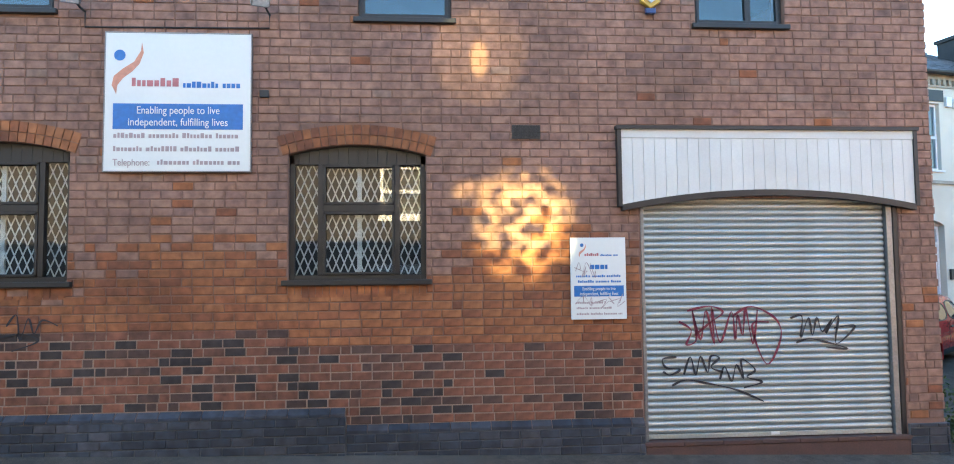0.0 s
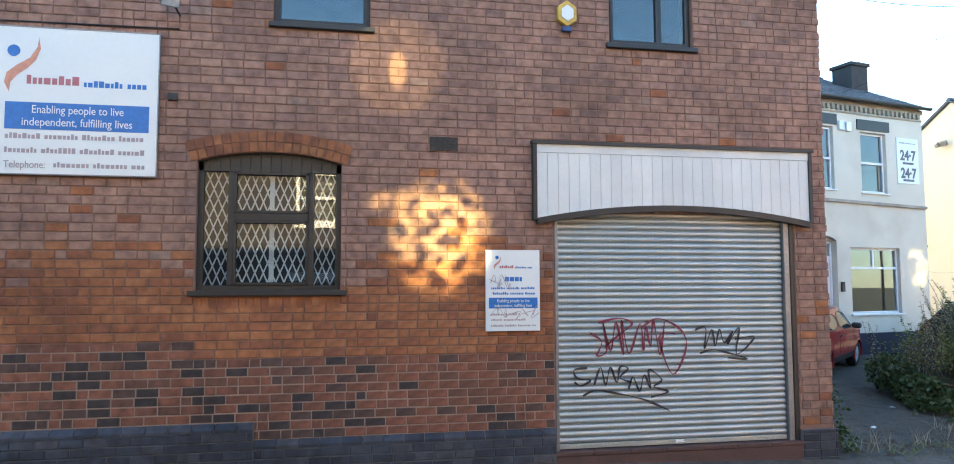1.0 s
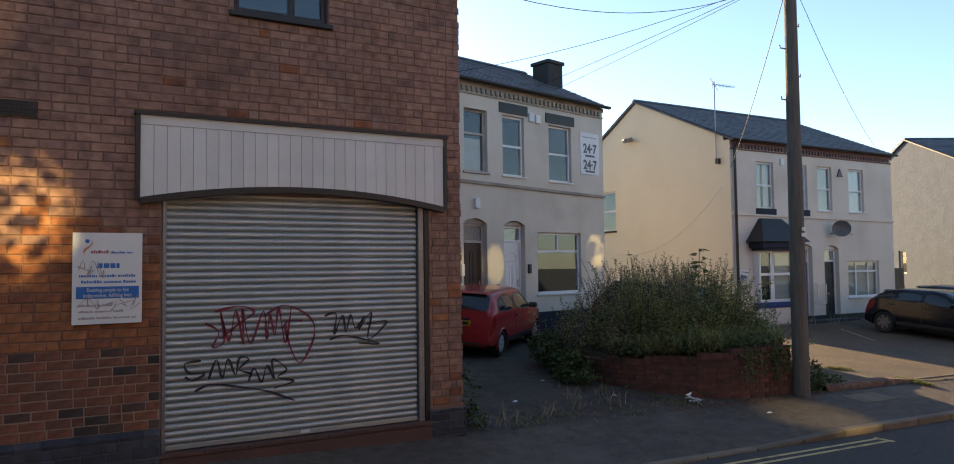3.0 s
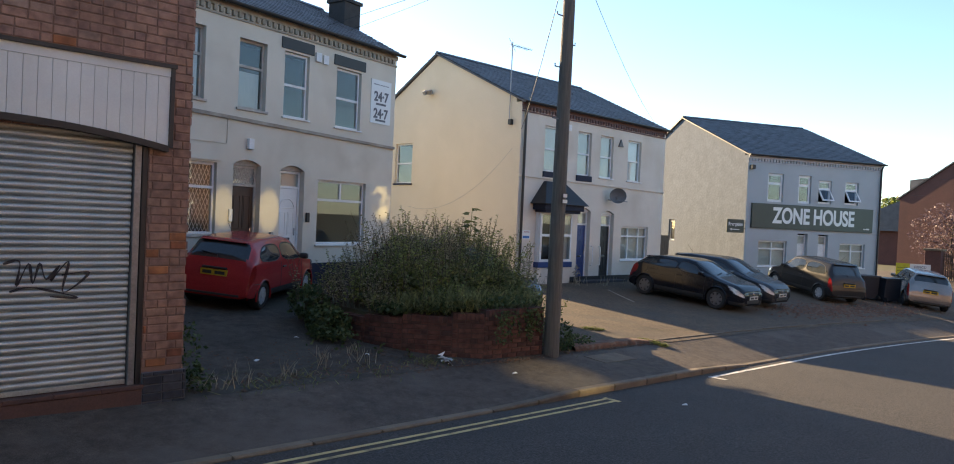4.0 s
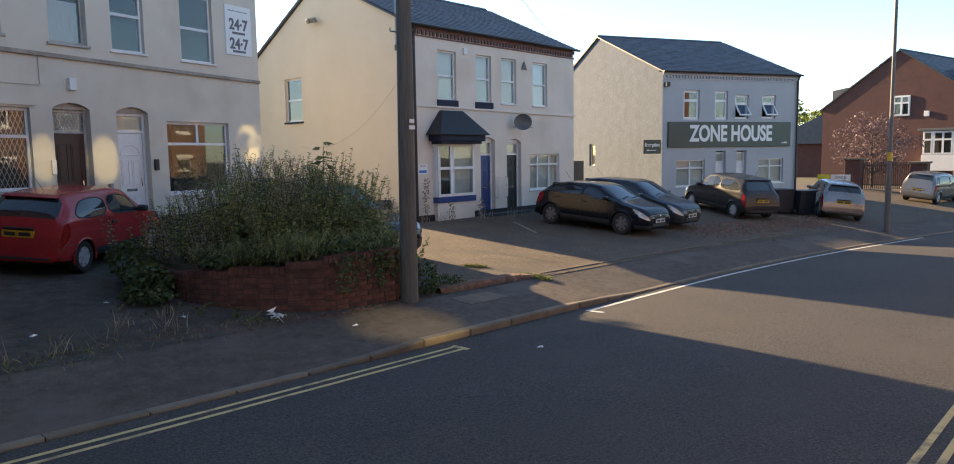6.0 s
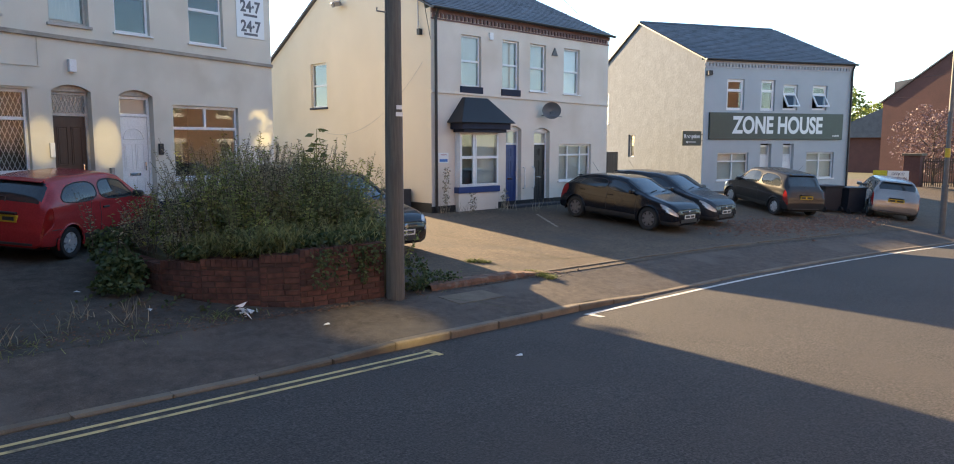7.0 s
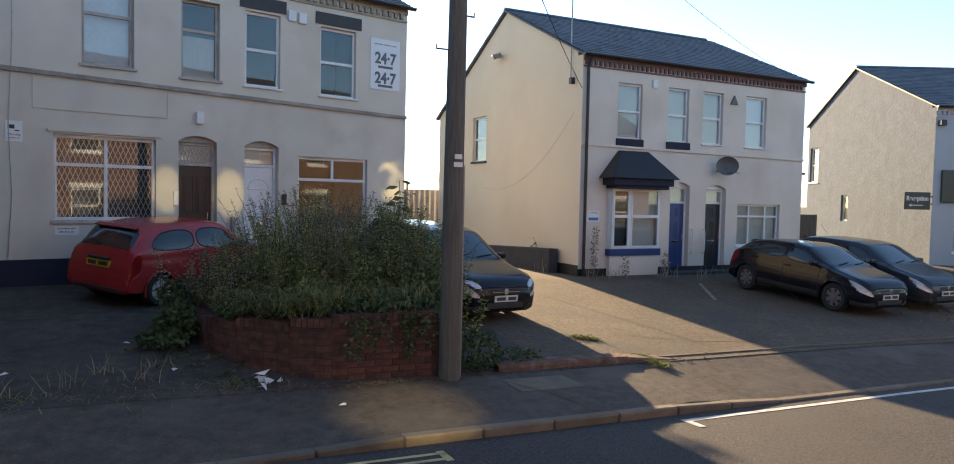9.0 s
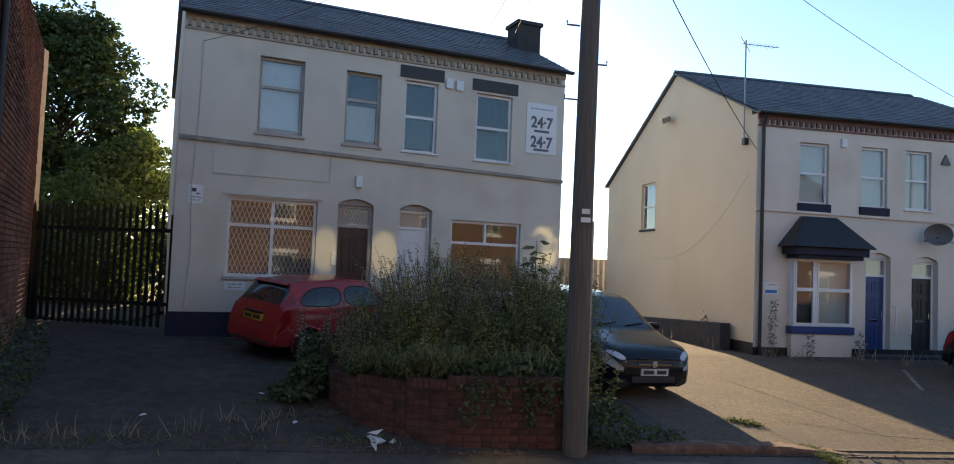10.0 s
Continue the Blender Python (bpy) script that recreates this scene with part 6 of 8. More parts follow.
# ---- the brick terrace across the road, behind the camera ----
terrace = thing("brick_terrace", pose(70, -4.6, 0, 0, 0, 180), "long red brick terrace with white windows across the road", "terrace")
M_terr = mat("brown brick", (0.22, 0.145, 0.11), (0.15, 0.10, 0.075), 0.9, 1.2, 0.3, 18)
# Coloured dark so the added block throws little sunlight back.
M_block = mat("dark brown brick, low bounce", (0.085, 0.072, 0.062), (0.055, 0.047, 0.042), 0.9, 1.2, 0.3, 18)
th = []
for i in range(14):
    for z0, z1 in ((1.0, 2.6), (4.2, 5.7)):
        th.append((24 + 4.2 * i, 25.3 + 4.2 * i, z0, z1))
part("front_wall", wall_sheet(31, 62, -1, 7.0, [q for q in th if 32 < q[0] and q[1] < 62], 0.3), M_terr, terrace)
part("roof", Shape().prism([(-0.3, 6.8), (4.5, 9.4), (9.3, 6.8)], 31, 62, "x"), M_slate, terrace)
part("rear_wall", Shape().box(31, 62, 8.6, 9, -1, 7.0), M_terr, terrace)
part("end_wall", Shape().box(31, 31.3, 0.3, 8.6, -1, 7.0), M_terr, terrace)
# Unseen block added opposite to cut the light reaching the workshop front.
tall_block = thing("light_blocker", pose(70, -4.6, 0, 0, 0, 180), "unseen dark three-storey block added across the road to cut light", "building")
th3 = [(q[0], q[1], z0, z1) for q in th if q[0] > 62 and q[2] < 2 for z0, z1 in ((1.0, 2.6), (4.2, 5.7), (7.2, 8.6))]
part("front_wall", wall_sheet(62, 96, -1, 9.7, th3, 0.3), M_block, tall_block)
part("roof", Shape().prism([(-0.3, 9.5), (4.5, 11.4), (9.3, 9.5)], 62, 96, "x"), M_slate, tall_block)
part("rear_wall", Shape().box(62, 96, 8.6, 9, -1, 9.7), M_block, tall_block)
for x in (62, 95.7):
    part("end_wall", Shape().box(x, x + 0.3, 0.3, 8.6, -1, 9.7), M_block, tall_block)
for home, q in [*((terrace, q) for q in th if 32 < q[0] and q[1] < 62), *((tall_block, q) for q in th3)]:
    # The M_dim blinds are dark sheets imitating unlit rooms.
    window(home, *q, TWO, fw=0.08, sill=(0.12, M_upvc), curtain=("full", M_dim), label="white sash window")
    part("lintel", Shape().box(q[0] - 0.15, q[1] + 0.15, -0.05, -0.003, q[3], q[3] + 0.22), M_upvc, home, "white painted lintel")

# Made-up block that keeps the low sun off a parked car.
outhouse = thing("rear_sun_blocker", pose(28.5, 20.5, 0), "plain block added behind the side gate to shade a parked car", "outhouse")
part("wall", wall_sheet(0, 5.0, -0.2, 3.7, [], 3.0), M_render2, outhouse)
part("roof", Shape().prism([(-0.1, 3.72), (3.1, 3.72), (3.1, 3.95), (-0.1, 3.82)], -0.1, 5.1, "x"), M_slate, outhouse)


# ---- cars ----
def wheel(parent, x, y, r, width, rim, spokes=7, side=1):
    w = part("wheel", Shape().lathe([(r * 0.60, -width * 0.2), (r * 0.66, -width * 0.46), (r * 0.72, -width / 2), (r * 0.9, -width / 2), (r, -width / 3), (r, width / 3), (r * 0.9, width / 2), (r * 0.72, width / 2), (r * 0.66, width * 0.46), (r * 0.60, width * 0.2)], (0, 0, 0), "y", 24), M_tyre, parent, "black tyre", smooth=True)
    w.matrix_basis = pose(x, y, r)
    s = Shape().lathe([(r * 0.66, 0.0), (r * 0.60, -0.01), (r * 0.58, 0.02)], (0, -side * width * 0.36, 0), "y", 20, False)
    for k in range(spokes):
        a = 2 * math.pi * k / spokes
        c, sn = math.cos(a), math.sin(a)
        px, pz = -sn * 0.042, c * 0.042
        y0 = -side * (width * 0.40)
        s.add([(px, y0, pz), (-px, y0, -pz), (c * r * 0.62 - px, y0, sn * r * 0.62 - pz), (c * r * 0.62 + px, y0, sn * r * 0.62 + pz),
               (px, y0 + side * 0.03, pz), (-px, y0 + side * 0.03, -pz), (c * r * 0.62 - px, y0 + side * 0.03, sn * r * 0.62 - pz), (c * r * 0.62 + px, y0 + side * 0.03, sn * r * 0.62 + pz)],
              [(0, 1, 2, 3), (7, 6, 5, 4), (0, 3, 7, 4), (1, 5, 6, 2), (2, 6, 7, 3)])
    s.lathe([(0.05, -0.01), (0.06, 0.02)], (0, -side * width * 0.42, 0), "y", 12)
    part("rim", s, rim, w, "wheel trim")


def rounded(poly, times=2):
    """A polygon with its corners cut round."""
    for _ in range(times):
        out = []
        for i, a in enumerate(poly):
            b = poly[(i + 1) % len(poly)]
            out += [(a[0] * 0.78 + b[0] * 0.22, a[1] * 0.78 + b[1] * 0.22), (a[0] * 0.22 + b[0] * 0.78, a[1] * 0.22 + b[1] * 0.78)]
        poly = out
    return poly


def inside(p, poly):
    hit = False
    for i, (ax, ay) in enumerate(poly):
        bx, by = poly[i - 1]
        if (ay > p[1]) != (by > p[1]) and p[0] < (bx - ax) * (p[1] - ay) / (by - ay) + ax:
            hit = not hit
    return hit


def car(name, m, label, L, W, H, paint, rim, wr=0.29, wb=2.4, front_over=0.72, belt=0.92, nose=0.77, cowl=0.99, screen=(0.98, 1.62), roof_end=0.45, tail=0.16, doors=2, bumper=None, slope=0.0, big_lamps=False):
    """A car nosing along +x, its middle at the origin on the ground: a skin lofted through cross-sections, with rounded glass, lamps and arches let into it."""
    c = thing(name, m, label, "car")
    hw = W / 2
    # along the car: distance from the nose, top, half-width, roof half-width, belt, underside
    keys = [(0.0, 0.56, 0.60, 0.55, 0.50, 0.26), (0.03, 0.63, 0.72, 0.64, 0.56, 0.22), (0.08, 0.70, 0.83, 0.72, 0.62, 0.19), (0.17, nose, 0.905, 0.78, 0.68, 0.18), (0.30, nose + 0.05, 0.955, 0.82, 0.74, 0.18), (0.47, nose + 0.09, 0.985, 0.85, 0.79, 0.18), (screen[0] - 0.05, cowl - 0.02, 1.0, 0.86, belt - 0.06, 0.18),
            (screen[0] + 0.02, cowl + 0.02, 1.0, 0.85, belt - 0.01, 0.20), (screen[1], H - 0.05, 1.0, 0.755, belt, 0.20), (screen[1] + 0.35, H, 1.0, 0.765, belt + 0.01, 0.20), (L - roof_end - 0.5, H - 0.01 - slope * 0.4, 0.995, 0.75, belt + 0.02 + slope * 0.6, 0.20),
            (L - roof_end, H - 0.06 - slope, 0.98, 0.725, belt + 0.03 + slope, 0.21), (L - tail - 0.02, belt + 0.08, 0.955, 0.80, belt + 0.03, 0.22), (L - 0.085, belt - 0.08, 0.945, 0.85, belt - 0.10, 0.24), (L - 0.06, 0.66, 0.94, 0.86, 0.60, 0.25), (L - 0.012, 0.60, 0.93, 0.86, 0.54, 0.26), (L, 0.50, 0.90, 0.84, 0.45, 0.28)]
    kd = np.array([k[0] for k in keys])
    ds = np.unique(np.round(np.concatenate([np.linspace(0, L, int(L / 0.03)), [0.012, 0.03, L - 0.012, L - 0.03]]), 4))
    cols = []
    for i in range(1, 6):
        v = np.interp(ds, kd, [k[i] for k in keys])
        for _ in range(5):
            w = v.copy()
            w[1:-1] = (v[:-2] + 2 * v[1:-1] + v[2:]) / 4
            v = w
        cols.append(v)
    top, wide_f, roof_f, bel, bot = cols
    X = L / 2 - ds
    n, FR, GR = len(ds), 9, 12
    BELT, EAVE = 3 + FR, 3 + FR + GR
    half = []
    for i in range(n):
        w = hw * wide_f[i]
        z0, zb_, zt = bot[i], min(bel[i], top[i] - 0.035), top[i]
        pts = [(0.0, z0), (0.78 * w, z0), (0.95 * w, z0 + 0.05)]
        for k in range(FR):
            t = (k + 1) / (FR + 1)
            pts.append((w * (0.958 + 0.034 * math.sin(math.pi * min(t * 1.2, 1)) + 0.010 * math.exp(-((t - 0.72) / 0.10) ** 2)), z0 + 0.05 + (zb_ - z0 - 0.05) * t))
        pts.append((w * 0.958, zb_))
        rwi = hw * roof_f[i]
        drop = min(0.10, (zt - zb_) * 0.5)
        for k in range(1, GR + 1):
            t = k / GR
            pts.append((w * 0.958 * (1 - t) + rwi * t + 0.022 * math.sin(math.pi * t), zb_ + (zt - drop - zb_) * t))
        pts += [(rwi * 0.965, zt - drop * 0.55), (rwi * 0.90, zt - drop * 0.28), (rwi * 0.75, zt - drop * 0.1), (rwi * 0.4, zt), (0.0, zt + 0.006)]
        half.append(pts)
    m_ = len(half[0])
    wx = (L / 2 - front_over, L / 2 - front_over - wb)
    R = wr + 0.05

    def at(d, j):
        """A place on the skin, at a distance from the nose and a row of the section, which may be fractions."""
        i = min(max(int(np.searchsorted(ds, d)) - 1, 0), n - 2)
        f = min(max((d - ds[i]) / (ds[i + 1] - ds[i]), 0), 1)
        k = min(int(j), m_ - 2)
        g = j - k
        y, z = [sum(wt * half[p][q][a] for wt, p, q in (((1 - f) * (1 - g), i, k), (f * (1 - g), i + 1, k), ((1 - f) * g, i, k + 1), (f * g, i + 1, k + 1))) for a in (0, 1)]
        return L / 2 - d, y, z

    f0, back = screen[0] + 0.24, L - roof_end - (0.10 if doors == 2 else 0.02)
    mid = screen[1] + (0.74 if doors == 2 else 0.52)
    lo, hi = BELT + 0.9, EAVE - 0.7
    sides = {"side_window": rounded([(f0, lo), (f0 + 0.30, hi - 1.0), (screen[1] + 0.10, hi), (mid - 0.035, hi), (mid - 0.02, lo)])}
    if doors == 2:
        sides["rear_side_window"] = rounded([(mid + 0.06, lo + 0.3), (mid + 0.04, hi), (back - 0.22, hi), (back + 0.02, lo + 4.5), (back - 0.04, lo + 0.6)])
    else:
        sides["rear_side_window"] = rounded([(mid + 0.035, lo), (mid + 0.035, hi), (back - 0.40, hi), (back - 0.22, lo + 2.0), (back - 0.24, lo + 0.2)])
        sides["quarter_window"] = rounded([(back - 0.20, lo + 0.6), (back - 0.34, hi - 0.6), (back - 0.18, hi - 0.8), (back + 0.02, lo + 2.0)])
    tail_poly = rounded([(L - 0.24, BELT - 5.2), (L - 0.28, BELT - 0.4), (L - 0.11, BELT + 0.6), (L - 0.03, BELT - 0.8), (L - 0.02, BELT - 5.2)], 1) if doors == 2 else rounded([(L - 0.30, BELT - 3.6), (L - 0.34, BELT - 0.2), (L - 0.10, BELT + 1.6), (L - 0.02, BELT - 0.6), (L - 0.02, BELT - 4.2)], 1)
    head_poly = rounded([(0.012, BELT - 3.6), (0.012, BELT + 0.6), (0.14, BELT + 4.0), (0.46, BELT + 3.0), (0.52, BELT + 0.5), (0.30, BELT - 2.6)], 1)

    def kind(i, j):
        d, r = (ds[i] + ds[i + 1]) / 2, j + 0.5
        for k, poly in sides.items():
            if inside((d, r), poly):
                return k
        if j >= EAVE + 1:
            if screen[0] + 0.05 < d < screen[1] - 0.03:
                return "windscreen"
            if L - roof_end + 0.02 < d < L - tail - 0.04 and not (j == EAVE + 1 and (d < L - roof_end + 0.05 or d > L - tail - 0.07)):
                return "rear_window"
        if inside((d, r), tail_poly):
            return "tail_light"
        if inside((d, r), head_poly):
            return "headlight"
        if j in (1, 2, 3) and R + 0.02 < abs(d - front_over) and d < L - 0.3:
            return "sill_trim"
        return "body"

    paired = set(sides) | {"headlight", "tail_light", "sill_trim"}
    groups = {}
    for sgn in (1, -1):
        V = []
        for i in range(n):
            for y, z in half[i]:
                x = X[i]
                if y > hw * 0.6 and z < 0.75:
                    for cx in wx:
                        q = math.hypot(x - cx, z - wr)
                        if R - 0.08 < q < R:
                            x, z = cx + (x - cx) * R / q, max(wr + (z - wr) * R / q, 0.19)
                V.append((x, sgn * y, z))
        for i in range(n - 1):
            for j in range(m_ - 1):
                f = (i * m_ + j, (i + 1) * m_ + j, (i + 1) * m_ + j + 1, i * m_ + j + 1)
                cxm, czm = (X[i] + X[i + 1]) / 2, (half[i][j][1] + half[i][j + 1][1]) / 2
                if half[i][j][0] > hw * 0.6 and any(math.hypot(cxm - cx, czm - wr) < R - 0.02 for cx in wx):
                    continue
                k = kind(i, j)
                groups.setdefault((k, sgn if k in paired else 0), Shape()).add([V[q] for q in f], [(0, 1, 2, 3) if sgn > 0 else (3, 2, 1, 0)])
        for i, flip in ((0, sgn > 0), (n - 1, sgn < 0)):
            groups.setdefault(("body", 0), Shape()).add([V[i * m_ + j] for j in range(m_)], [tuple(range(m_)) if flip else tuple(reversed(range(m_)))])
    looks = {"body": (paint, ""), "sill_trim": (M_trim, ""), "side_window": (M_carpane, "dark door window"), "rear_side_window": (M_carpane, "dark rear side window"), "quarter_window": (M_carpane, "small dark quarter window"), "windscreen": (M_carpane, "wide windscreen"),
             "rear_window": (M_carpane, "dark rear window"), "headlight": (M_lens, "clear headlight"), "tail_light": (M_lens_red, "red tail light")}
    for (k, sgn), s in groups.items():
        ob = part(k, s, looks[k][0], c, looks[k][1])
        bm = bmesh.new()
        bm.from_mesh(ob.data)
        bmesh.ops.remove_doubles(bm, verts=bm.verts, dist=0.0005)
        bmesh.ops.recalc_face_normals(bm, faces=bm.faces)
        bm.to_mesh(ob.data)
        bm.free()
        ob.data.shade_smooth()
        if k == "body":
            ob.data.set_sharp_from_angle(angle=radians(38))
    xf, xr = L / 2, -L / 2
    part("underbody", Shape().box(xr + 0.2, xf - 0.2, -hw + 0.24, hw - 0.24, 0.19, 0.62), M_trim, c)

    def on_skin(path, sgn, r, out=0.0):
        pts = [at(d, j) for d, j in path]
        return Shape().tube([(x, sgn * (y + out), z) for x, y, z in pts], r, 5)

    for sgn in (-1, 1) if big_lamps else ():
        cxl, cyl, lens = L / 2 - 0.15, hw * 0.73, Shape()
        for a in range(9):
            for b in range(16):
                th, ph = math.pi * a / 8, math.tau * b / 16
                along, up, out = 0.19 * math.sin(th) * math.cos(ph), 0.085 * math.sin(th) * math.sin(ph), 0.055 * math.cos(th)
                lens.v.append((cxl - 0.60 * along + 0.80 * out - 0.25 * up, sgn * (cyl + 0.80 * along + 0.60 * out), 0.66 + up + 0.22 * along))
        lens.f += [(a * 16 + b, a * 16 + (b + 1) % 16, (a + 1) * 16 + (b + 1) % 16, (a + 1) * 16 + b) for a in range(8) for b in range(16)]
        part("headlight", lens, M_lens, c, "large clear headlight", smooth=True)
    for sgn in (-1, 1):
        y = sgn * hw
        for poly in sides.values():
            part("window_seal", on_skin([*poly, poly[0]], sgn, 0.011), M_trim, c)
        for poly in (tail_poly, head_poly):
            part("lamp_seal", on_skin([*poly, poly[0]], sgn, 0.008), M_trim if poly is head_poly else M_lens_red, c)
        for cx in wx:
            arc = [(cx + (R - 0.006) * math.cos(a), y * 0.972, wr + (R - 0.006) * math.sin(a)) for a in [math.pi * (-0.08 + 1.16 * k / 20) for k in range(21)]]
            part("wheel_arch", Shape().tube(arc, 0.020, 6), paint, c)
            wheel(c, cx, sgn * (hw - 0.125), wr, 0.20, rim, side=-sgn)
        mx = xf - f0 - 0.10
        part("door_mirror", Shape().box(mx - 0.06, mx + 0.07, min(y * 0.95, y + sgn * 0.15), max(y * 0.95, y + sgn * 0.15), belt + 0.01, belt + 0.13), M_trim if bumper else paint, c, bevel=0.04)
        for d in ([f0 - 0.02, mid + 0.01] if doors == 2 else [f0 - 0.02, mid + 0.005, back - 0.20]):
            low = 4 if d < back - 0.3 else 9
            part("door_seam", on_skin([(d, j) for j in range(low, BELT + 1)], sgn, 0.0055), M_trim, c)
        part("hip_line", on_skin([(d, BELT - 3.2) for d in np.linspace(f0 - 0.2, back, 14)], sgn, 0.006, -0.003), paint, c)
        for d in ([mid - 0.14] if doors == 2 else [mid - 0.12, back - 0.36]):
            hx, hy, hz = at(d, BELT - 1.6)
            part("door_handle", Shape().box(hx - 0.085, hx + 0.085, min(sgn * hy, sgn * (hy + 0.028)), max(sgn * hy, sgn * (hy + 0.028)), hz - 0.018, hz + 0.018), M_trim if doors == 2 else paint, c, bevel=0.010)
        part("fog_lamp", Shape().lathe([(0.055, 0), (0.05, 0.02)], (xf - 0.055, sgn * hw * 0.66, 0.36), "x", 12), M_lens, c)
    part("bonnet_edge", Shape().tube([(xf - 0.075, -hw * 0.60, nose - 0.10), (xf - 0.03, -hw * 0.3, nose - 0.115), (xf - 0.02, 0, nose - 0.12), (xf - 0.03, hw * 0.3, nose - 0.115), (xf - 0.075, hw * 0.60, nose - 0.10)], 0.007, 5), M_trim, c)
    part("front_grille", Shape().box(xf - 0.10, xf + 0.006, -0.42, 0.42, 0.27, 0.385), M_trim, c, bevel=0.02)
    part("upper_grille", Shape().box(xf - 0.12, xf + 0.004, -0.34, 0.34, 0.530, 0.605), M_trim, c, bevel=0.02)
    part("grille_bar", Shape().box(xf - 0.02, xf + 0.010, -0.32, 0.32, 0.562, 0.574), M_chrome, c)
    part("badge", Shape().lathe([(0.055, 0), (0.045, 0.012)], (xf + 0.004, 0, 0.572), "x", 14), M_chrome, c)
    fp = part("number_plate", Shape().box(xf - 0.02, xf + 0.02, -0.26, 0.26, 0.395, 0.505), M_plate_w, c, "white number plate")
    zp = 0.70 if doors == 2 else 0.62
    xp = xr + 0.035
    rp = part("number_plate", Shape().box(xp - 0.012, xp + 0.04, -0.26, 0.26, zp - 0.055, zp + 0.055), M_plate_y, c, "yellow number plate")
    for a, b in ((-0.22, -0.02), (0.04, 0.22)):
        part("plate_bar", Shape().box(xf + 0.020, xf + 0.022, a, b, 0.42, 0.48), M_print, fp)
        part("plate_bar", Shape().box(xp - 0.014, xp - 0.012, a, b, zp - 0.03, zp + 0.03), M_print, rp)
    part("boot_handle", Shape().box(xp - 0.02, xp + 0.05, -0.24, 0.24, zp + 0.07, zp + 0.105), M_trim, c, bevel=0.012)
    part("bumper_seam", Shape().tube([at(L - 0.45, 6.2), at(L - 0.2, 6.2), *[(xr + 0.055, u * hw * 0.9, 0.575) for u in (0.9, 0.45, 0, -0.45, -0.9)], *[(x, -y, z) for x, y, z in (at(L - 0.2, 6.2), at(L - 0.45, 6.2))]], 0.006, 5), M_trim, c)
    part("rear_vent", Shape().box(xr - 0.006, xr + 0.05, -0.55, 0.55, 0.285, 0.335), M_trim, c, bevel=0.015)
    zr_ = H - 0.05 - slope
    part("spoiler", Shape().prism([(xr + roof_end + 0.02, zr_ + 0.005), (xr + roof_end - 0.09, zr_ - 0.03), (xr + roof_end - 0.08, zr_ - 0.048), (xr + roof_end + 0.02, zr_ - 0.04)], -hw * 0.60, hw * 0.60), paint, c, bevel=0.008)
    part("wiper", Shape().tube([(xr + tail + 0.01, 0.0, belt + 0.10), (xr + tail + 0.06, 0.02, belt + 0.16), (xr + tail + 0.09, 0.36, belt + 0.20)], 0.010, 4), M_trim, c)
    for u in (-0.45, 0.12):
        part("wiper", Shape().tube([(xf - screen[0] - 0.02, u, cowl + 0.035), (xf - screen[0] - 0.10, u + 0.42, cowl + 0.075)], 0.009, 4), M_trim, c)
    part("aerial", Shape().tube([(xr + roof_end + 0.3, 0, H - 0.01), (xr + roof_end + 0.05, 0, H + 0.24)], 0.005, 4), M_trim, c)
    return c


M_carpane = mat("dark car window", (0.02, 0.026, 0.03), (0.035, 0.042, 0.046), 0.03, 1, 0.0, 20)
M_carpane.node_tree.nodes["Principled BSDF"].inputs["IOR"].default_value = 1.6


for m_paint in (M_carblack, M_cargrey, M_carbrown):
    m_paint.node_tree.nodes["Principled BSDF"].inputs["IOR"].default_value = 1.38
    m_paint.node_tree.nodes["Principled BSDF"].inputs["Coat Weight"].default_value = 0.08


def on_ground(x, y, heading, L=2.4):
    f = Vector((math.cos(radians(heading)), math.sin(radians(heading))))
    r = Vector((f.y, -f.x))
    zf, zr_ = zg(x + f.x * L / 2, y + f.y * L / 2), zg(x - f.x * L / 2, y - f.y * L / 2)
    zl, zq = zg(x - r.x * 0.7, y - r.y * 0.7), zg(x + r.x * 0.7, y + r.y * 0.7)
    return pose(x, y, (zf + zr_) / 2 + 0.012, 0, 0, heading) @ pose(0, 0, 0, math.degrees(math.atan2(zl - zq, 1.4)), -math.degrees(math.atan2(zf - zr_, L)), 0)


car("red_hatchback", on_ground(9.47, 14.15, 39), "small old red three-door hatchback", 3.58, 1.54, 1.36, M_red, M_rim, 0.27, 2.30, 0.64, belt=0.86, nose=0.72, cowl=0.92, screen=(0.84, 1.42), roof_end=0.40, tail=0.10, bumper=M_trim)
car("black_hatchback", on_ground(14.06, 12.95, -79), "black five-door hatchback parked nose out", 4.3, 1.80, 1.48, M_carblack, M_rim, 0.315, 2.64, 0.85, screen=(1.05, 1.80), roof_end=0.5, doors=4, big_lamps=True)
car("black_sport_hatchback", on_ground(23.8, 12.05, -90), "glossy black hatchback with dark wheels", 4.02, 1.74, 1.40, M_carblack, M_rim_dark, 0.325, 2.57, 0.80, belt=0.95, screen=(1.0, 1.72), roof_end=0.50, doors=4, slope=0.06)
car("grey_hatchback", on_ground(26.15, 12.3, -90), "dark grey hatchback parked beside the black one", 4.25, 1.80, 1.42, M_cargrey, M_rim_dark, 0.325, 2.63, 0.82, belt=0.94, screen=(1.05, 1.8), roof_end=0.52, doors=4, slope=0.05)
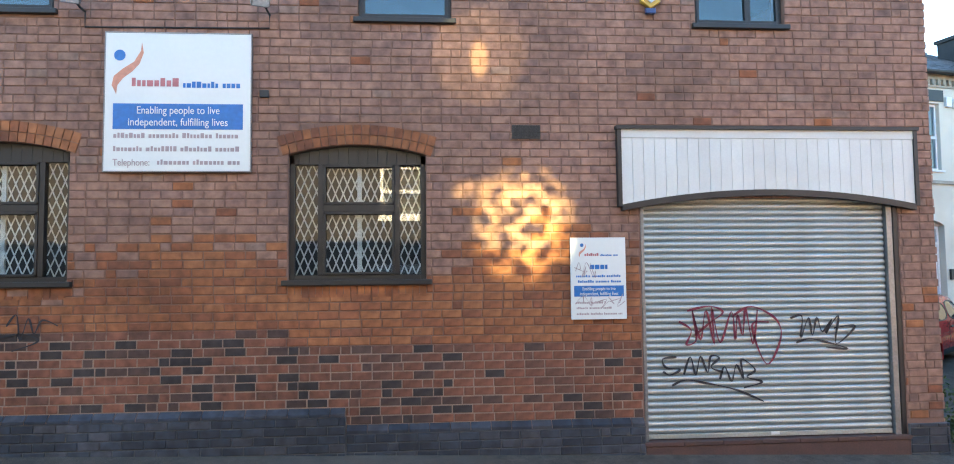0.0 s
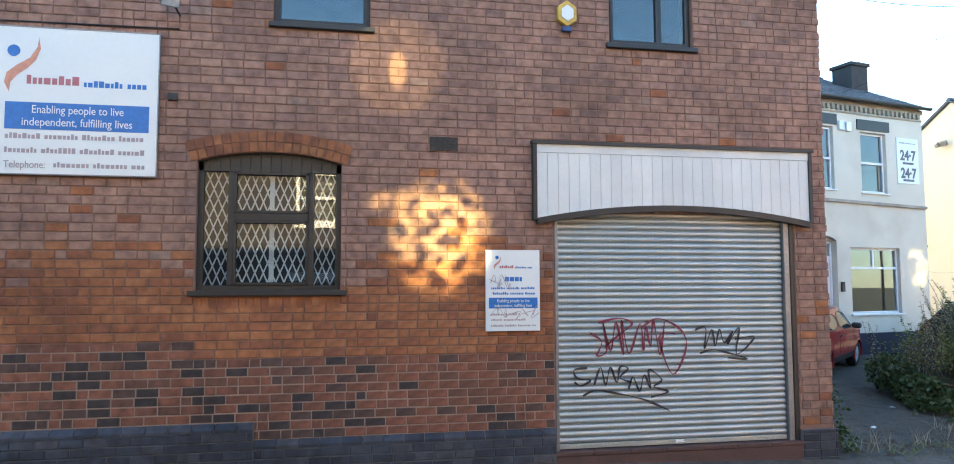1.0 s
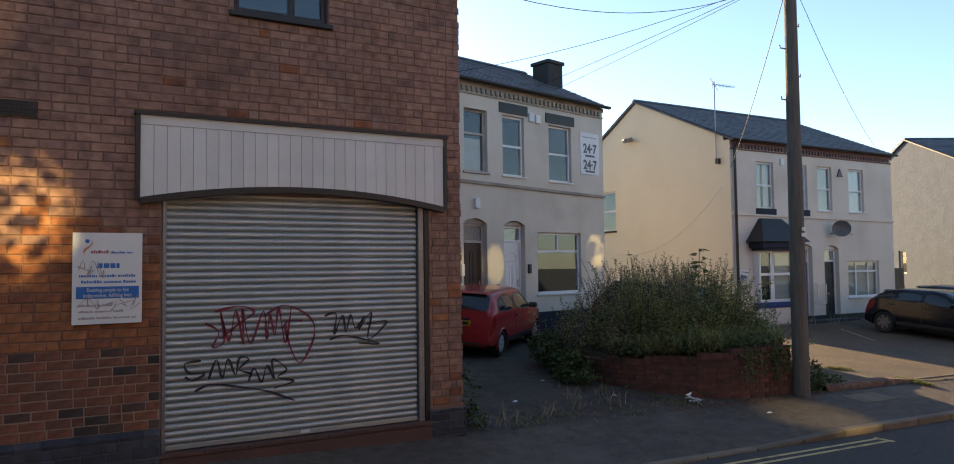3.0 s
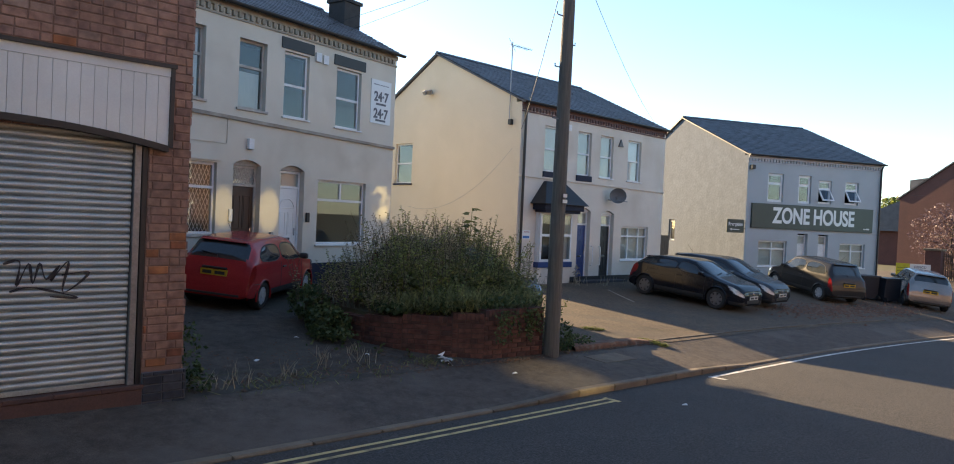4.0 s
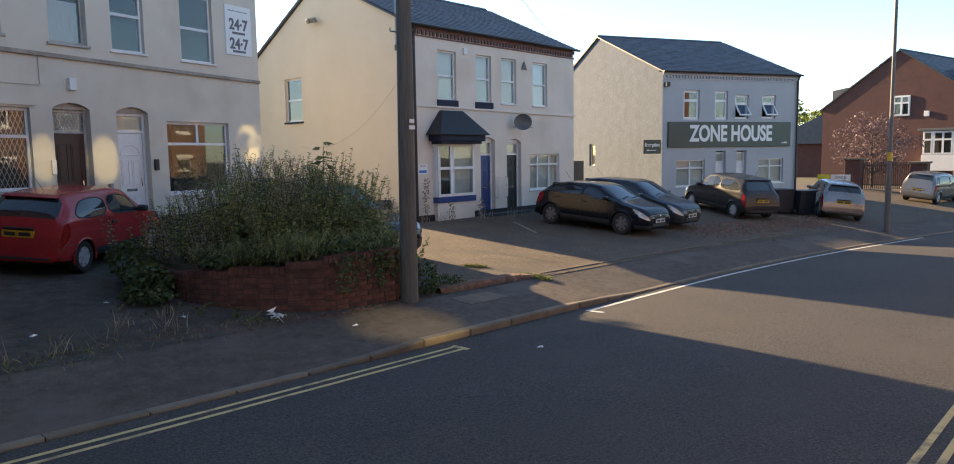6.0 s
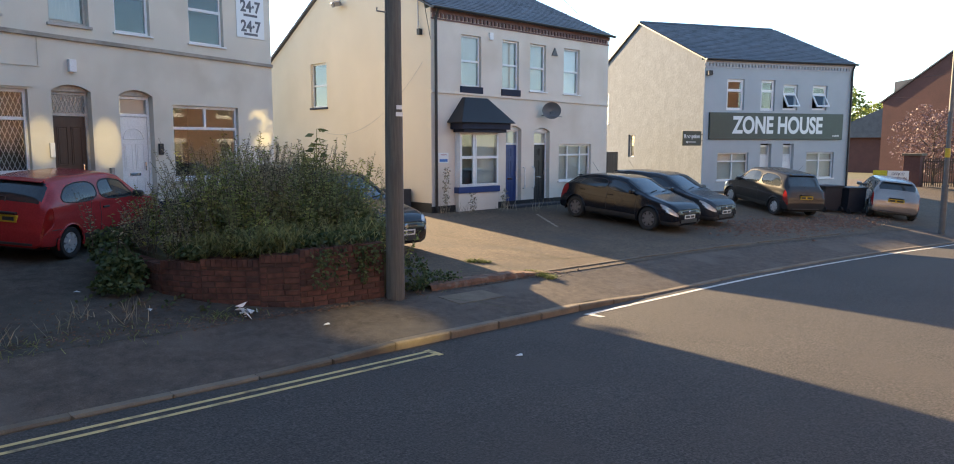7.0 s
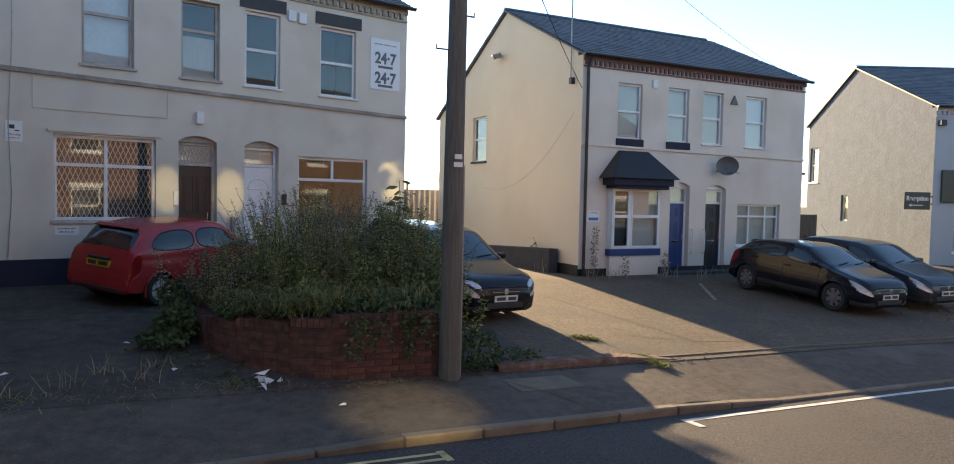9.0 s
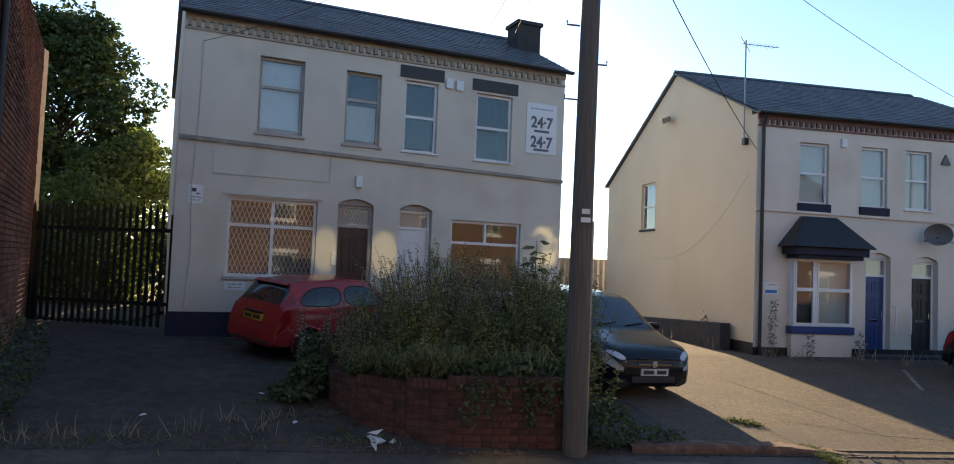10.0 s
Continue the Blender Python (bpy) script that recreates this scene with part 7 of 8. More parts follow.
car("brown_grey_hatchback", on_ground(31.9, 11.5, 63), "small dark grey hatchback parked with its tail out", 3.80, 1.70, 1.52, M_carbrown, M_rim, 0.30, 2.46, 0.70, screen=(0.85, 1.5), roof_end=0.40, doors=2)
car("silver_hatchback", on_ground(36.0, 8.9, 28), "silver hatchback with its tail to the road", 3.62, 1.62, 1.42, M_silver, M_rim_dark, 0.29, 2.36, 0.66, screen=(0.85, 1.45), roof_end=0.34, doors=2)
car("silver_people_carrier", on_ground(47.3, 7.5, -9), "silver people carrier parked by the railings", 3.95, 1.62, 1.48, M_silver, M_rim, 0.29, 2.5, 0.74, screen=(0.85, 1.5), roof_end=0.28, doors=4)
car("black_estate", on_ground(44.2, 2.3, -4), "black car parked at the kerb by the far pole", 4.4, 1.75, 1.45, M_carblack, M_rim, 0.31, 2.6, 0.85, screen=(1.05, 1.8), roof_end=0.5, doors=4)
for x, y, h in ((33.9, 10.2, 60), (34.6, 9.6, 60)):
    bn = thing("wheelie_bin", pose(x, y, zg(x, y), 0, 0, h) @ Matrix.Diagonal((1.25, 1.1, 0.9, 1)), "dark wheeled bin with closed lid", "bin", "bins by the grey house")
    part("body", Shape().prism([(-0.24, 0.05), (0.24, 0.05), (0.31, 1.0), (-0.31, 1.0)], -0.34, 0.34), M_bin, bn, bevel=0.02)
    part("lid", Shape().box(-0.34, 0.34, -0.38, 0.38, 1.0, 1.07), M_bin, bn, bevel=0.02)
    for yy in (-0.3, 0.3):
        part("wheel", Shape().lathe([(0.10, -0.03), (0.10, 0.03)], (-0.28, yy, 0.10), "y", 12), M_tyre, bn)

# ---- kerbs and painted lines ----
kerb = Shape().box(0.004, 0.906, 0.0, 0.13, -0.2, 0.0)
kerb_mesh = brick_mesh(0.902, 0.20, "kerb", None, 0.13, 0.02)
kv = Shape()
kv.v = [(x, y, z - 0.20) for x, y, z in kerb_mesh.v]
kv.f = kerb_mesh.f
kme = kv.mesh("kerb_stone", M_kerb)


def lay_kerb(parent, x0, x1, edge, up, flip=False):
    x = x0
    while x < x1:
        o = new("kerb_stone", kme)
        y0, y1 = edge(x), edge(x + 0.91)
        z0, z1 = up(x), up(x + 0.91)
        a = math.degrees(math.atan2(y1 - y0, 0.91))
        if flip:
            o.matrix_world = pose(x + 0.91, y1, z1, 0, math.degrees(math.atan2(z1 - z0, 0.91)), a + 180)
        else:
            o.matrix_world = pose(x, y0, z0, 0, -math.degrees(math.atan2(z1 - z0, 0.91)), a)
        o.parent = parent
        x += 0.91


lay_kerb(pavement, -9.0, 62, yk, kerb_top)
lay_kerb(pavement_far, -9.0, 40, lambda x: yk(x) - ROAD, lambda x: zb(x) - 0.17 + 0.024, True)


def stripe(name, x0, x1, off, width, material, label, cap=None):
    s = Shape()
    n = max(int((x1 - x0) / 0.4), 1)
    for k in range(n):
        a, b = x0 + (x1 - x0) * k / n, x0 + (x1 - x0) * (k + 1) / n
        q = [(a, yk(a) - off), (b, yk(b) - off), (b, yk(b) - off - width), (a, yk(a) - off - width)]
        s.add([(x, y, zg(x, y) + 0.005) for x, y in q], [(0, 1, 2, 3)])
    if cap:
        q = [(x0, yk(x0) - off - cap[0]), (x0 + 0.10, yk(x0) - off - cap[0]), (x0 + 0.10, yk(x0) - off - width - cap[1]), (x0, yk(x0) - off - width - cap[1])]
        s.add([(x, y, zg(x, y) + 0.006) for x, y in q], [(0, 1, 2, 3)])
    return tagged(part(name, s, material), label, "road marking", kind="structure")


stripe("yellow_line", -9, 11.25, 0.28, 0.065, M_yellow, "worn yellow line along the kerb")
stripe("yellow_line", -9, 11.25, 0.45, 0.065, M_yellow, "worn yellow line along the kerb")
tagged(part("yellow_line_end", Shape().prism([(11.25, yk(11) - 0.26), (11.33, yk(11) - 0.26), (11.33, yk(11) - 0.54), (11.25, yk(11) - 0.54)], zg(11.29, yk(11) - 0.4) + 0.002, zg(11.29, yk(11) - 0.4) + 0.006, "z"), M_yellow), "short yellow cross bar ending the double line", "road marking", kind="structure")
stripe("yellow_line_opposite", -9, 30, ROAD - 0.62, 0.065, M_yellow, "worn yellow line along the far kerb")
stripe("yellow_line_opposite", -9, 30, ROAD - 0.45, 0.065, M_yellow, "worn yellow line along the far kerb")
stripe("white_line", 14.5, 33.5, 0.20, 0.09, M_whiteline, "white bay line at the road edge", (0.05, 0.25))
for k in range(4):
    s, u = Shape(), Vector((-0.57, -0.82))
    a = Vector((22.28 + 2.6 * k, 14.35 - 0.1 * k))
    for j in range(8):
        p, q = a + u * 0.3 * j, a + u * 0.3 * (j + 1)
        s.add([(x, y, zg(x, y) + 0.014) for x, y in ((p.x, p.y), (p.x + 0.11, p.y), (q.x + 0.11, q.y), (q.x, q.y))], [(0, 3, 2, 1)])
    tagged(part("bay_line", s, M_bayline), "faded white parking bay line", "road marking", kind="structure")
cv = [(12.94, 7.53), (13.91, 7.53), (13.82, 7.98), (12.88, 7.98)]
cv = [(x, y, kerb_top(x) + (zb(x) - kerb_top(x)) * (y - yk(x) - 0.13) / 1.47) for x, y in cv]
slab = Shape().add([(x, y, z - 0.04) for x, y, z in cv] + [(x, y, z + 0.008) for x, y, z in cv], [(3, 2, 1, 0), (4, 5, 6, 7), (0, 1, 5, 4), (1, 2, 6, 5), (2, 3, 7, 6), (3, 0, 4, 7)])
tagged(part("access_cover", slab, M_kerb), "pale rectangular cover set in the pavement", "cover")
ed = thing("broken_edging", pose(0, 0, 0), "low broken concrete edging at the drive mouth", "edging")
er = random.Random(12)


def edge_section(x):
    """Front foot, worn nose and back of the low step at x; it sinks away towards its end."""
    base, fall = zg(x, 8.3), max(0.0, min(1.0, (16.0 - x) / 0.9))
    h = base + 0.012 + (0.085 + er.uniform(-0.009, 0.009)) * fall
    f = 8.27 + er.uniform(-0.012, 0.012)
    return [(x, f - 0.02, base - 0.1), (x, f, h - 0.045 * fall), (x, f + 0.03, h), (x, 8.55, h + 0.004), (x, 8.55, base - 0.1)]


x, section = 13.0, edge_section(13.0)
while x < 16.0:
    lump, nl, w = Shape(), er.randint(3, 6), er.uniform(0.25, 0.55)
    rings = [section] + [edge_section(x + w * (k + 1) / nl) for k in range(nl)]
    lump.add([p for r in rings for p in r], [(5 * k + j, 5 * k + 5 + j, 5 * k + 6 + j, 5 * k + 1 + j) for k in range(nl) for j in range(4)])
    part("concrete_piece", lump, M_edging, ed)
    x, section = x + w, rings[-1]

# ---- the telegraph pole, its wires, and the street lamp ----
px, py = 12.24, 8.22
pole = thing("telegraph_pole", pose(px, py, zg(px, py)), "weathered wooden telegraph pole with metal steps", "pole")
part("shaft", Shape().tube([(0, 0, -0.3), (0.01, 0, 2.5), (0.03, 0, 5.0), (0.06, 0, 7.55)], 0.142, 16, 0.10), M_pole, pole, smooth=True)
part("cap", Shape().lathe([(0.12, 0), (0.12, 0.10), (0.02, 0.16)], (0.06, 0, 7.5), "z", 14), M_black, pole)
part("cable_cover", Shape().box(0.115, 0.155, -0.04, 0.04, 0.0, 2.75), M_galv, pole, bevel=0.008)
part("number_tag", Shape().box(-0.06, 0.06, -0.158, -0.150, 2.72, 2.78).box(-0.05, 0.05, -0.158, -0.150, 2.82, 2.88), M_sign, pole)
for k in range(7):
    z, sgn = 4.2 + 0.45 * k, 1 if k % 2 else -1
    part("step_iron", Shape().tube([(sgn * 0.10, 0, z), (sgn * 0.26, 0, z), (sgn * 0.26, 0, z + 0.05)], 0.012, 6), M_galv, pole)
part("terminal_box", Shape().box(0.12, 0.30, -0.08, 0.08, 6.95, 7.3), M_black, pole, bevel=0.02)
top = Vector((px + 0.06, py, zg(px, py) + 7.35))


def wire(a, b, sag, r=0.0055):
    a, b = Vector(a), Vector(b)
    pts = [a.lerp(b, k / 16) - Vector((0, 0, sag * 4 * (k / 16) * (1 - k / 16))) for k in range(17)]
    tagged(part("overhead_wire", Shape().tube(pts, r, 5, caps=False), M_wire), "thin black overhead wire from the pole", "wire", "overhead wires")


P1 = h1m @ Vector((0.35, -0.05, 6.45))
far_pole = thing("telegraph_pole", pose(44.0, 3.75, -0.75), "weathered wooden telegraph pole down the street", "pole")
part("shaft", Shape().tube([(0, 0, 0), (0, 0, 4), (0, 0, 7.6)], 0.15, 12, 0.11), M_pole, far_pole, smooth=True)
part("cap", Shape().lathe([(0.15, 0), (0.15, 0.5), (0.03, 0.56)], (0, 0, 7.1), "z", 12), M_lamp_post, far_pole)
wire(top, P1, 0.35)
wire((44.0, 3.75, 6.5), h3m @ Vector((7.5, -0.15, 5.2)), 0.3)
wire((44.0, 3.75, 6.5), (75, -3, 6.0), 0.4)
wire(top, (5.62, 8.15, 6.3), 0.25)
wire(top, (5.62, 8.15, 6.15), 0.55)
wire(top, (19.6, 16.1, 5.5), 0.2, 0.009)
wire(top, (27.4, 16.1, 6.6), 0.3)
wire(top, (-4.0, -4.8, 6.2), 0.3)
wire(top, (16.0, 40.0, 8.5), 0.4)
wire(top, (13.0, 42.0, 8.5), 0.5)
wire(h3m @ Vector((0.2, -0.1, 5.4)), (58, 14, 5.4), 0.3)
tagged(part("gable_cable", Shape().tube([(19.63, 16.5 + 0.45 * k, 4.9 - 0.42 * k + 0.021 * k * k) for k in range(13)], 0.0035, 5), M_galv), "thin loose cable looped across the yellow gable", "cable")
lx, ly = 33.45, 6.27
lamp = thing("street_lamp", pose(lx, ly, zg(lx, ly)), "tall slim grey street lamp with one arm", "street lamp")
part("post", Shape().tube([(0, 0, -0.2), (0, 0, 1.6)], 0.10, 12).tube([(0, 0, 1.6), (0, 0, 9.3)], 0.075, 12, 0.055), M_lamp_post, lamp, smooth=True)
part("arm", Shape().tube([(0, 0, 9.25), (0.3, -0.5, 9.36), (1.1, -1.7, 9.42)], 0.035, 8), M_lamp_post, lamp)
hd = part("head", Shape().box(0, 0.7, -0.14, 0.14, 0, 0.12), M_lamp_post, lamp, bevel=0.04)
hd.matrix_basis = pose(1.05, -1.65, 9.38, 0, -4, -56)
part("yellow_band", Shape().tube([(0, 0, 2.5), (0, 0, 2.8)], 0.085, 12), M_plate_y, lamp)

# ---- garden wall ----
gx = [(12.12, 8.32), (10.75, 8.42), (10.3, 8.72), (9.75, 9.35), (9.45, 10.0), (9.35, 11.4)]
garden = thing("garden_wall", pose(0, 0, 0), "low red brick retaining wall round an overgrown bed", "wall")
singles_garden = []
gj = Shape()
core = Shape()
gr = random.Random(21)
for k in range(len(gx) - 1):
    a, b = Vector(gx[k]), Vector(gx[k + 1])
    d = b - a
    Ln = d.length
    ang = math.degrees(math.atan2(-d.y, -d.x))
    base = min(zg(a.x, a.y), zg(b.x, b.y)) - 0.06
    mm = pose(b.x, b.y, base, 0, 0, ang)
    zt = 1.02 - base - 0.06 * k
    cs = Shape().box(0, Ln, 0.012, 0.22, -0.2, zt - 0.01)
    core.add([mm @ Vector(p) for p in cs.v], cs.f)
    for x, z, L, h in lay_bricks(0, Ln, 0, zt - 0.10, lambda z: [], gr, 0.22, 0.082, 0.011, 0.1):
        if k == 0 and abs(L - 0.209) < 0.003:
            singles_garden.append((mm @ pose(x, gr.uniform(-0.004, 0.003), z), h))
        else:
            bk = brick_mesh(L, h, "", None)
            gj.add([mm @ Vector((p[0] + x, p[1], p[2] + z)) for p in bk.v], bk.f)
    x = 0
    while x < Ln - 0.03:
        bk = Shape().box(x + 0.005, min(x + 0.075, Ln) - 0.004, -0.012, 0.225, zt - 0.10, zt + gr.uniform(-0.006, 0.004))
        gj.add([mm @ Vector(p) for p in bk.v], bk.f)
        x += 0.075
part("core", core, M_mortar_garden, garden)
part("brickwork", gj, M_brick_garden, garden, kind="stuff")
part("soil", Shape().prism([(12.3, 8.5), (10.75, 8.6), (9.9, 9.4), (9.6, 10.0), (9.6, 12.2), (12.6, 12.2), (12.5, 9.2)], 0.1, 0.85, "z"), M_earth, garden)


# ---- plants ----
def leaf_cloud(s, rnd, centre, radii, count, size, droop=0.3):
    """Small folded leaves scattered through an uneven blob, thicker towards its skin."""
    cx, cy, cz = centre
    for _ in range(count):
        d = Vector((rnd.gauss(0, 1), rnd.gauss(0, 1), rnd.gauss(0, 1))).normalized()
        r = rnd.uniform(0.45, 1.0) ** 0.5
        r *= 1 + 0.28 * noise.noise(Vector((d.x * 2 + cx, d.y * 2 + cy, d.z * 2 + cz)))
        p = Vector((cx + d.x * radii[0] * r, cy + d.y * radii[1] * r, cz + d.z * radii[2] * r))
        k = size * rnd.uniform(0.6, 1.4)
        u = Vector((rnd.gauss(0, 1), rnd.gauss(0, 1), rnd.gauss(0, 0.6) - droop)).normalized()
        w = u.cross(Vector((rnd.gauss(0, 1), rnd.gauss(0, 1), rnd.gauss(0, 1)))).normalized() * k * 0.34
        s.add([p, p + u * k * 0.5 + w, p + u * k, p + u * k * 0.5 - w], [(0, 1, 2, 3)])
    return s


def stems(s, rnd, base, n, height, spread, r=0.008):
    for _ in range(n):
        b = Vector(base) + Vector((rnd.uniform(-1, 1) * spread[0], rnd.uniform(-1, 1) * spread[1], 0))
        lean = Vector((rnd.gauss(0, 0.22), rnd.gauss(0, 0.22), 1))
        h = height * rnd.uniform(0.6, 1.15)
        mid = b + lean * h * 0.5 + Vector((rnd.gauss(0, 0.05), rnd.gauss(0, 0.05), 0))
        s.tube([b, mid, b + lean * h + Vector((rnd.gauss(0, 0.1), rnd.gauss(0, 0.1), 0))], r, 4, r * 0.3, caps=False)
    return s


vr = random.Random(31)
shrub = thing("overgrown_shrub", pose(0, 0, 0), "tangled green shrub with weeds overhanging the wall", "shrub")


def growth(x, y):
    """Height of the tangle over the bed."""
    z = float(np.interp(x, [8.9, 9.4, 9.9, 10.3, 10.7, 11.3, 11.75, 12.2, 12.6, 13.0, 13.4], [1.1, 1.40, 1.75, 2.28, 2.50, 2.46, 2.25, 2.42, 2.32, 2.12, 1.5]))
    f = min(max((y - 8.6) / 1.5, 0), 1)
    return 1.12 + (z - 1.12) * f * f * (3 - 2 * f)


def in_bed(x, y):
    return x > float(np.interp(y, [8.4, 8.8, 9.4, 10.0, 11.4], [10.9, 10.3, 9.8, 9.5, 9.35])) - 0.02 and x < 12.95 - 0.2 * (9.6 - y)


def leaf(s, rnd, p, u, k, wide_=0.17):
    w = u.cross(Vector((rnd.gauss(0, 1), rnd.gauss(0, 1), rnd.gauss(0, 1)))).normalized() * k * wide_
    s.add([p, p + u * k * 0.45 + w, p + u * k, p + u * k * 0.45 - w], [(0, 1, 2, 3)])


def leafy_stem(stem_s, leaf_s, rnd, base, height, size, lean=0.16, bare=0.2, gap=0.035):
    """One upright weed: a bent stem with narrow leaves set round it, smaller towards the tip."""
    d = Vector((rnd.gauss(0, lean), rnd.gauss(0, lean), 1)).normalized()
    bend = Vector((rnd.gauss(0, 0.10), rnd.gauss(0, 0.10), 0)) * height
    pts = [base + d * height * t + bend * t * t for t in (0, 0.35, 0.7, 1.0)]
    stem_s.tube(pts, 0.006, 3, 0.0025, caps=False)
    n = int(height * (1 - bare) / gap)
    for k in range(n):
        t = bare + (1 - bare) * (k + rnd.random()) / n
        p = base + d * height * t + bend * t * t
        a = rnd.uniform(0, 6.283)
        u = Vector((math.cos(a), math.sin(a), rnd.uniform(-0.5, 0.7))).normalized()
        leaf(leaf_s, rnd, p, u, size * rnd.uniform(0.6, 1.3) * (1.25 - 0.6 * t))


foliage = {"dark": Shape(), "olive": Shape(), "bright": Shape()}
stalks = Shape()
made = 0
while made < 720:
    x, y = vr.uniform(9.2, 13.3), vr.uniform(8.75, 11.7)
    if not in_bed(x, y):
        continue
    made += 1
    foot = 0.84 if x < 12.45 else zg(x, y)
    clump = noise.noise(Vector((x * 1.3, y * 1.3, 4.0)))
    top_z = growth(x, y) + 0.42 * noise.noise(Vector((x * 2.1, y * 2.1, 1.0))) + vr.uniform(-0.30, 0.08)
    tone = "olive" if (x < 11.9 and y > 9.6 and clump > -0.10) else "bright" if clump < -0.12 else "dark"
    leafy_stem(stalks, foliage[tone], vr, Vector((x, y, foot)), max(top_z - foot, 0.25), 0.085 if tone != "olive" else 0.065, gap=0.017)
for k in range(46):
    x, y = vr.uniform(9.4, 13.2), vr.uniform(9.6, 11.5)
    if in_bed(x, y):
        leafy_stem(stalks, foliage["olive" if x < 11.4 else "dark"], vr, Vector((x, y, 1.1)), growth(x, y) - 1.1 + vr.uniform(0.05, 0.22), 0.06, 0.2, 0.45, 0.022)
for k in range(26):
    x, y = vr.uniform(8.95, 9.9), vr.uniform(10.2, 11.8)
    leafy_stem(stalks, foliage["olive"], vr, Vector((x, y, 0.9)), vr.uniform(0.45, 0.95), 0.06, 0.26, 0.3, 0.03)
# dense low heart, so that the bed is dark within
for c_, r_, n_ in [((11.2, 10.0, 1.25), (1.1, 0.8, 0.5), 3400), ((12.3, 10.1, 1.2), (0.8, 0.9, 0.45), 2600), ((10.4, 10.6, 1.2), (0.7, 0.8, 0.45), 2200), ((11.5, 10.9, 1.5), (1.1, 0.6, 0.5), 2400), ((12.5, 9.5, 1.05), (0.4, 0.6, 0.35), 1000)]:
    leaf_cloud(foliage["dark"], vr, c_, r_, n_, 0.07)
part("dark_leaves", foliage["dark"], M_leaf, shrub, kind="stuff")
part("olive_leaves", foliage["olive"], M_leaf_olive, shrub, kind="stuff")
part("bright_leaves", foliage["bright"], M_leaf_bright, shrub, kind="stuff")
part("stem_tangle", stalks, M_bark, shrub, kind="stuff")
tall = Shape()
tall.tube([(12.36, 10.6, 1.0), (12.42, 10.66, 2.2), (12.40, 10.6, 2.74)], 0.012, 5, 0.005)
for k in range(7):
    a, z = k * 2.4, 2.74 - 0.085 * k
    for j in range(5):
        b = a + (j - 2) * 0.5
        u = Vector((math.cos(b), math.sin(b), -0.25)).normalized()
        leaf(tall, vr, Vector((12.40 + 0.05 * math.cos(a), 10.6 + 0.05 * math.sin(a), z)), u, vr.uniform(0.14, 0.24), 0.2)
for bx_, by_, h_ in ((12.62, 10.5, 1.75), (13.0, 10.2, 1.45), (13.15, 9.9, 1.3)):
    leafy_stem(tall, tall, vr, Vector((bx_, by_, 0.9)), h_, 0.08, 0.08, 0.3, 0.03)
part("tall_sprig", tall, M_leaf, shrub, kind="stuff")
# long grass and bindweed spilling over the coping
spill = Shape()
WALL_TOP = [(12.1, 8.40, 1.02), (10.75, 8.50, 1.0), (10.3, 8.78, 0.95), (9.8, 9.40, 0.9), (9.5, 10.0, 0.84)]
for k in range(1900):
    i = vr.choice((0, 1, 1, 2, 2, 2, 3))
    a, b = Vector(WALL_TOP[i]), Vector(WALL_TOP[i + 1])
    d = (b - a).normalized()
    out = Vector((d.y, -d.x, 0)) if d.y <= 0.001 else Vector((-d.y, d.x, 0))
    out = out if out.y <= 0.2 else -out
    p = a.lerp(b, vr.random()) - out * vr.uniform(-0.02, 0.75) + Vector((0, 0, vr.uniform(-0.02, 0.20)))
    tip = p + Vector((vr.gauss(0, 0.08), vr.gauss(0, 0.08), vr.uniform(0.02, 0.22))) + out * vr.uniform(-0.05, 0.12)
    end = tip + Vector((vr.gauss(0, 0.06), vr.gauss(0, 0.06), -vr.uniform(0.02, 0.14))) + out * 0.05
    w = Vector((vr.gauss(0, 1), vr.gauss(0, 1), 0)).normalized() * 0.008
    spill.add([p - w, p + w, tip + w, tip - w, end], [(0, 1, 2, 3), (3, 2, 4)])
part("long_grass", spill, M_leaf, shrub, kind="stuff")

ivy = thing("ivy", pose(0, 0, 0), "dark ivy trailing over the wall end onto the yard", "ivy")
iv, runners = Shape(), Shape()
for c_, r_, n_ in [((9.15, 10.7, 0.68), (0.28, 0.6, 0.26), 1300), ((9.25, 11.5, 0.9), (0.35, 0.5, 0.32), 800), ((10.7, 9.0, 1.06), (0.6, 0.25, 0.11), 1100), ((11.5, 8.65, 1.08), (0.75, 0.24, 0.13), 1500), ((9.8, 9.8, 0.98), (0.2, 0.5, 0.08), 600), ((8.95, 10.3, 0.55), (0.3, 0.5, 0.12), 500)]:
    leaf_cloud(iv, vr, c_, r_, n_, 0.075, 0.5)
for k in range(17):
    x = vr.choice((vr.uniform(11.0, 11.5), vr.uniform(11.55, 12.0), vr.uniform(10.75, 12.1)))
    n, p = int(vr.uniform(5, 15)), Vector((x, 8.36, 1.04))
    path = [p + Vector((0, 0.1, 0.03)), p]
    for q in range(n):
        p = p + Vector((vr.gauss(0, 0.03), vr.gauss(-0.004, 0.008), -0.04))
        p.y = min(p.y, 8.33)
        path.append(p)
        for _ in range(3):
            leaf(iv, vr, p + Vector((vr.gauss(0, 0.025), vr.uniform(-0.03, 0), 0)), Vector((vr.gauss(0, 1), vr.gauss(-0.3, 0.4), vr.gauss(-0.6, 0.5))).normalized(), 0.06 * vr.uniform(0.7, 1.3), 0.3)
    runners.tube(path, 0.004, 3, 0.002, caps=False)
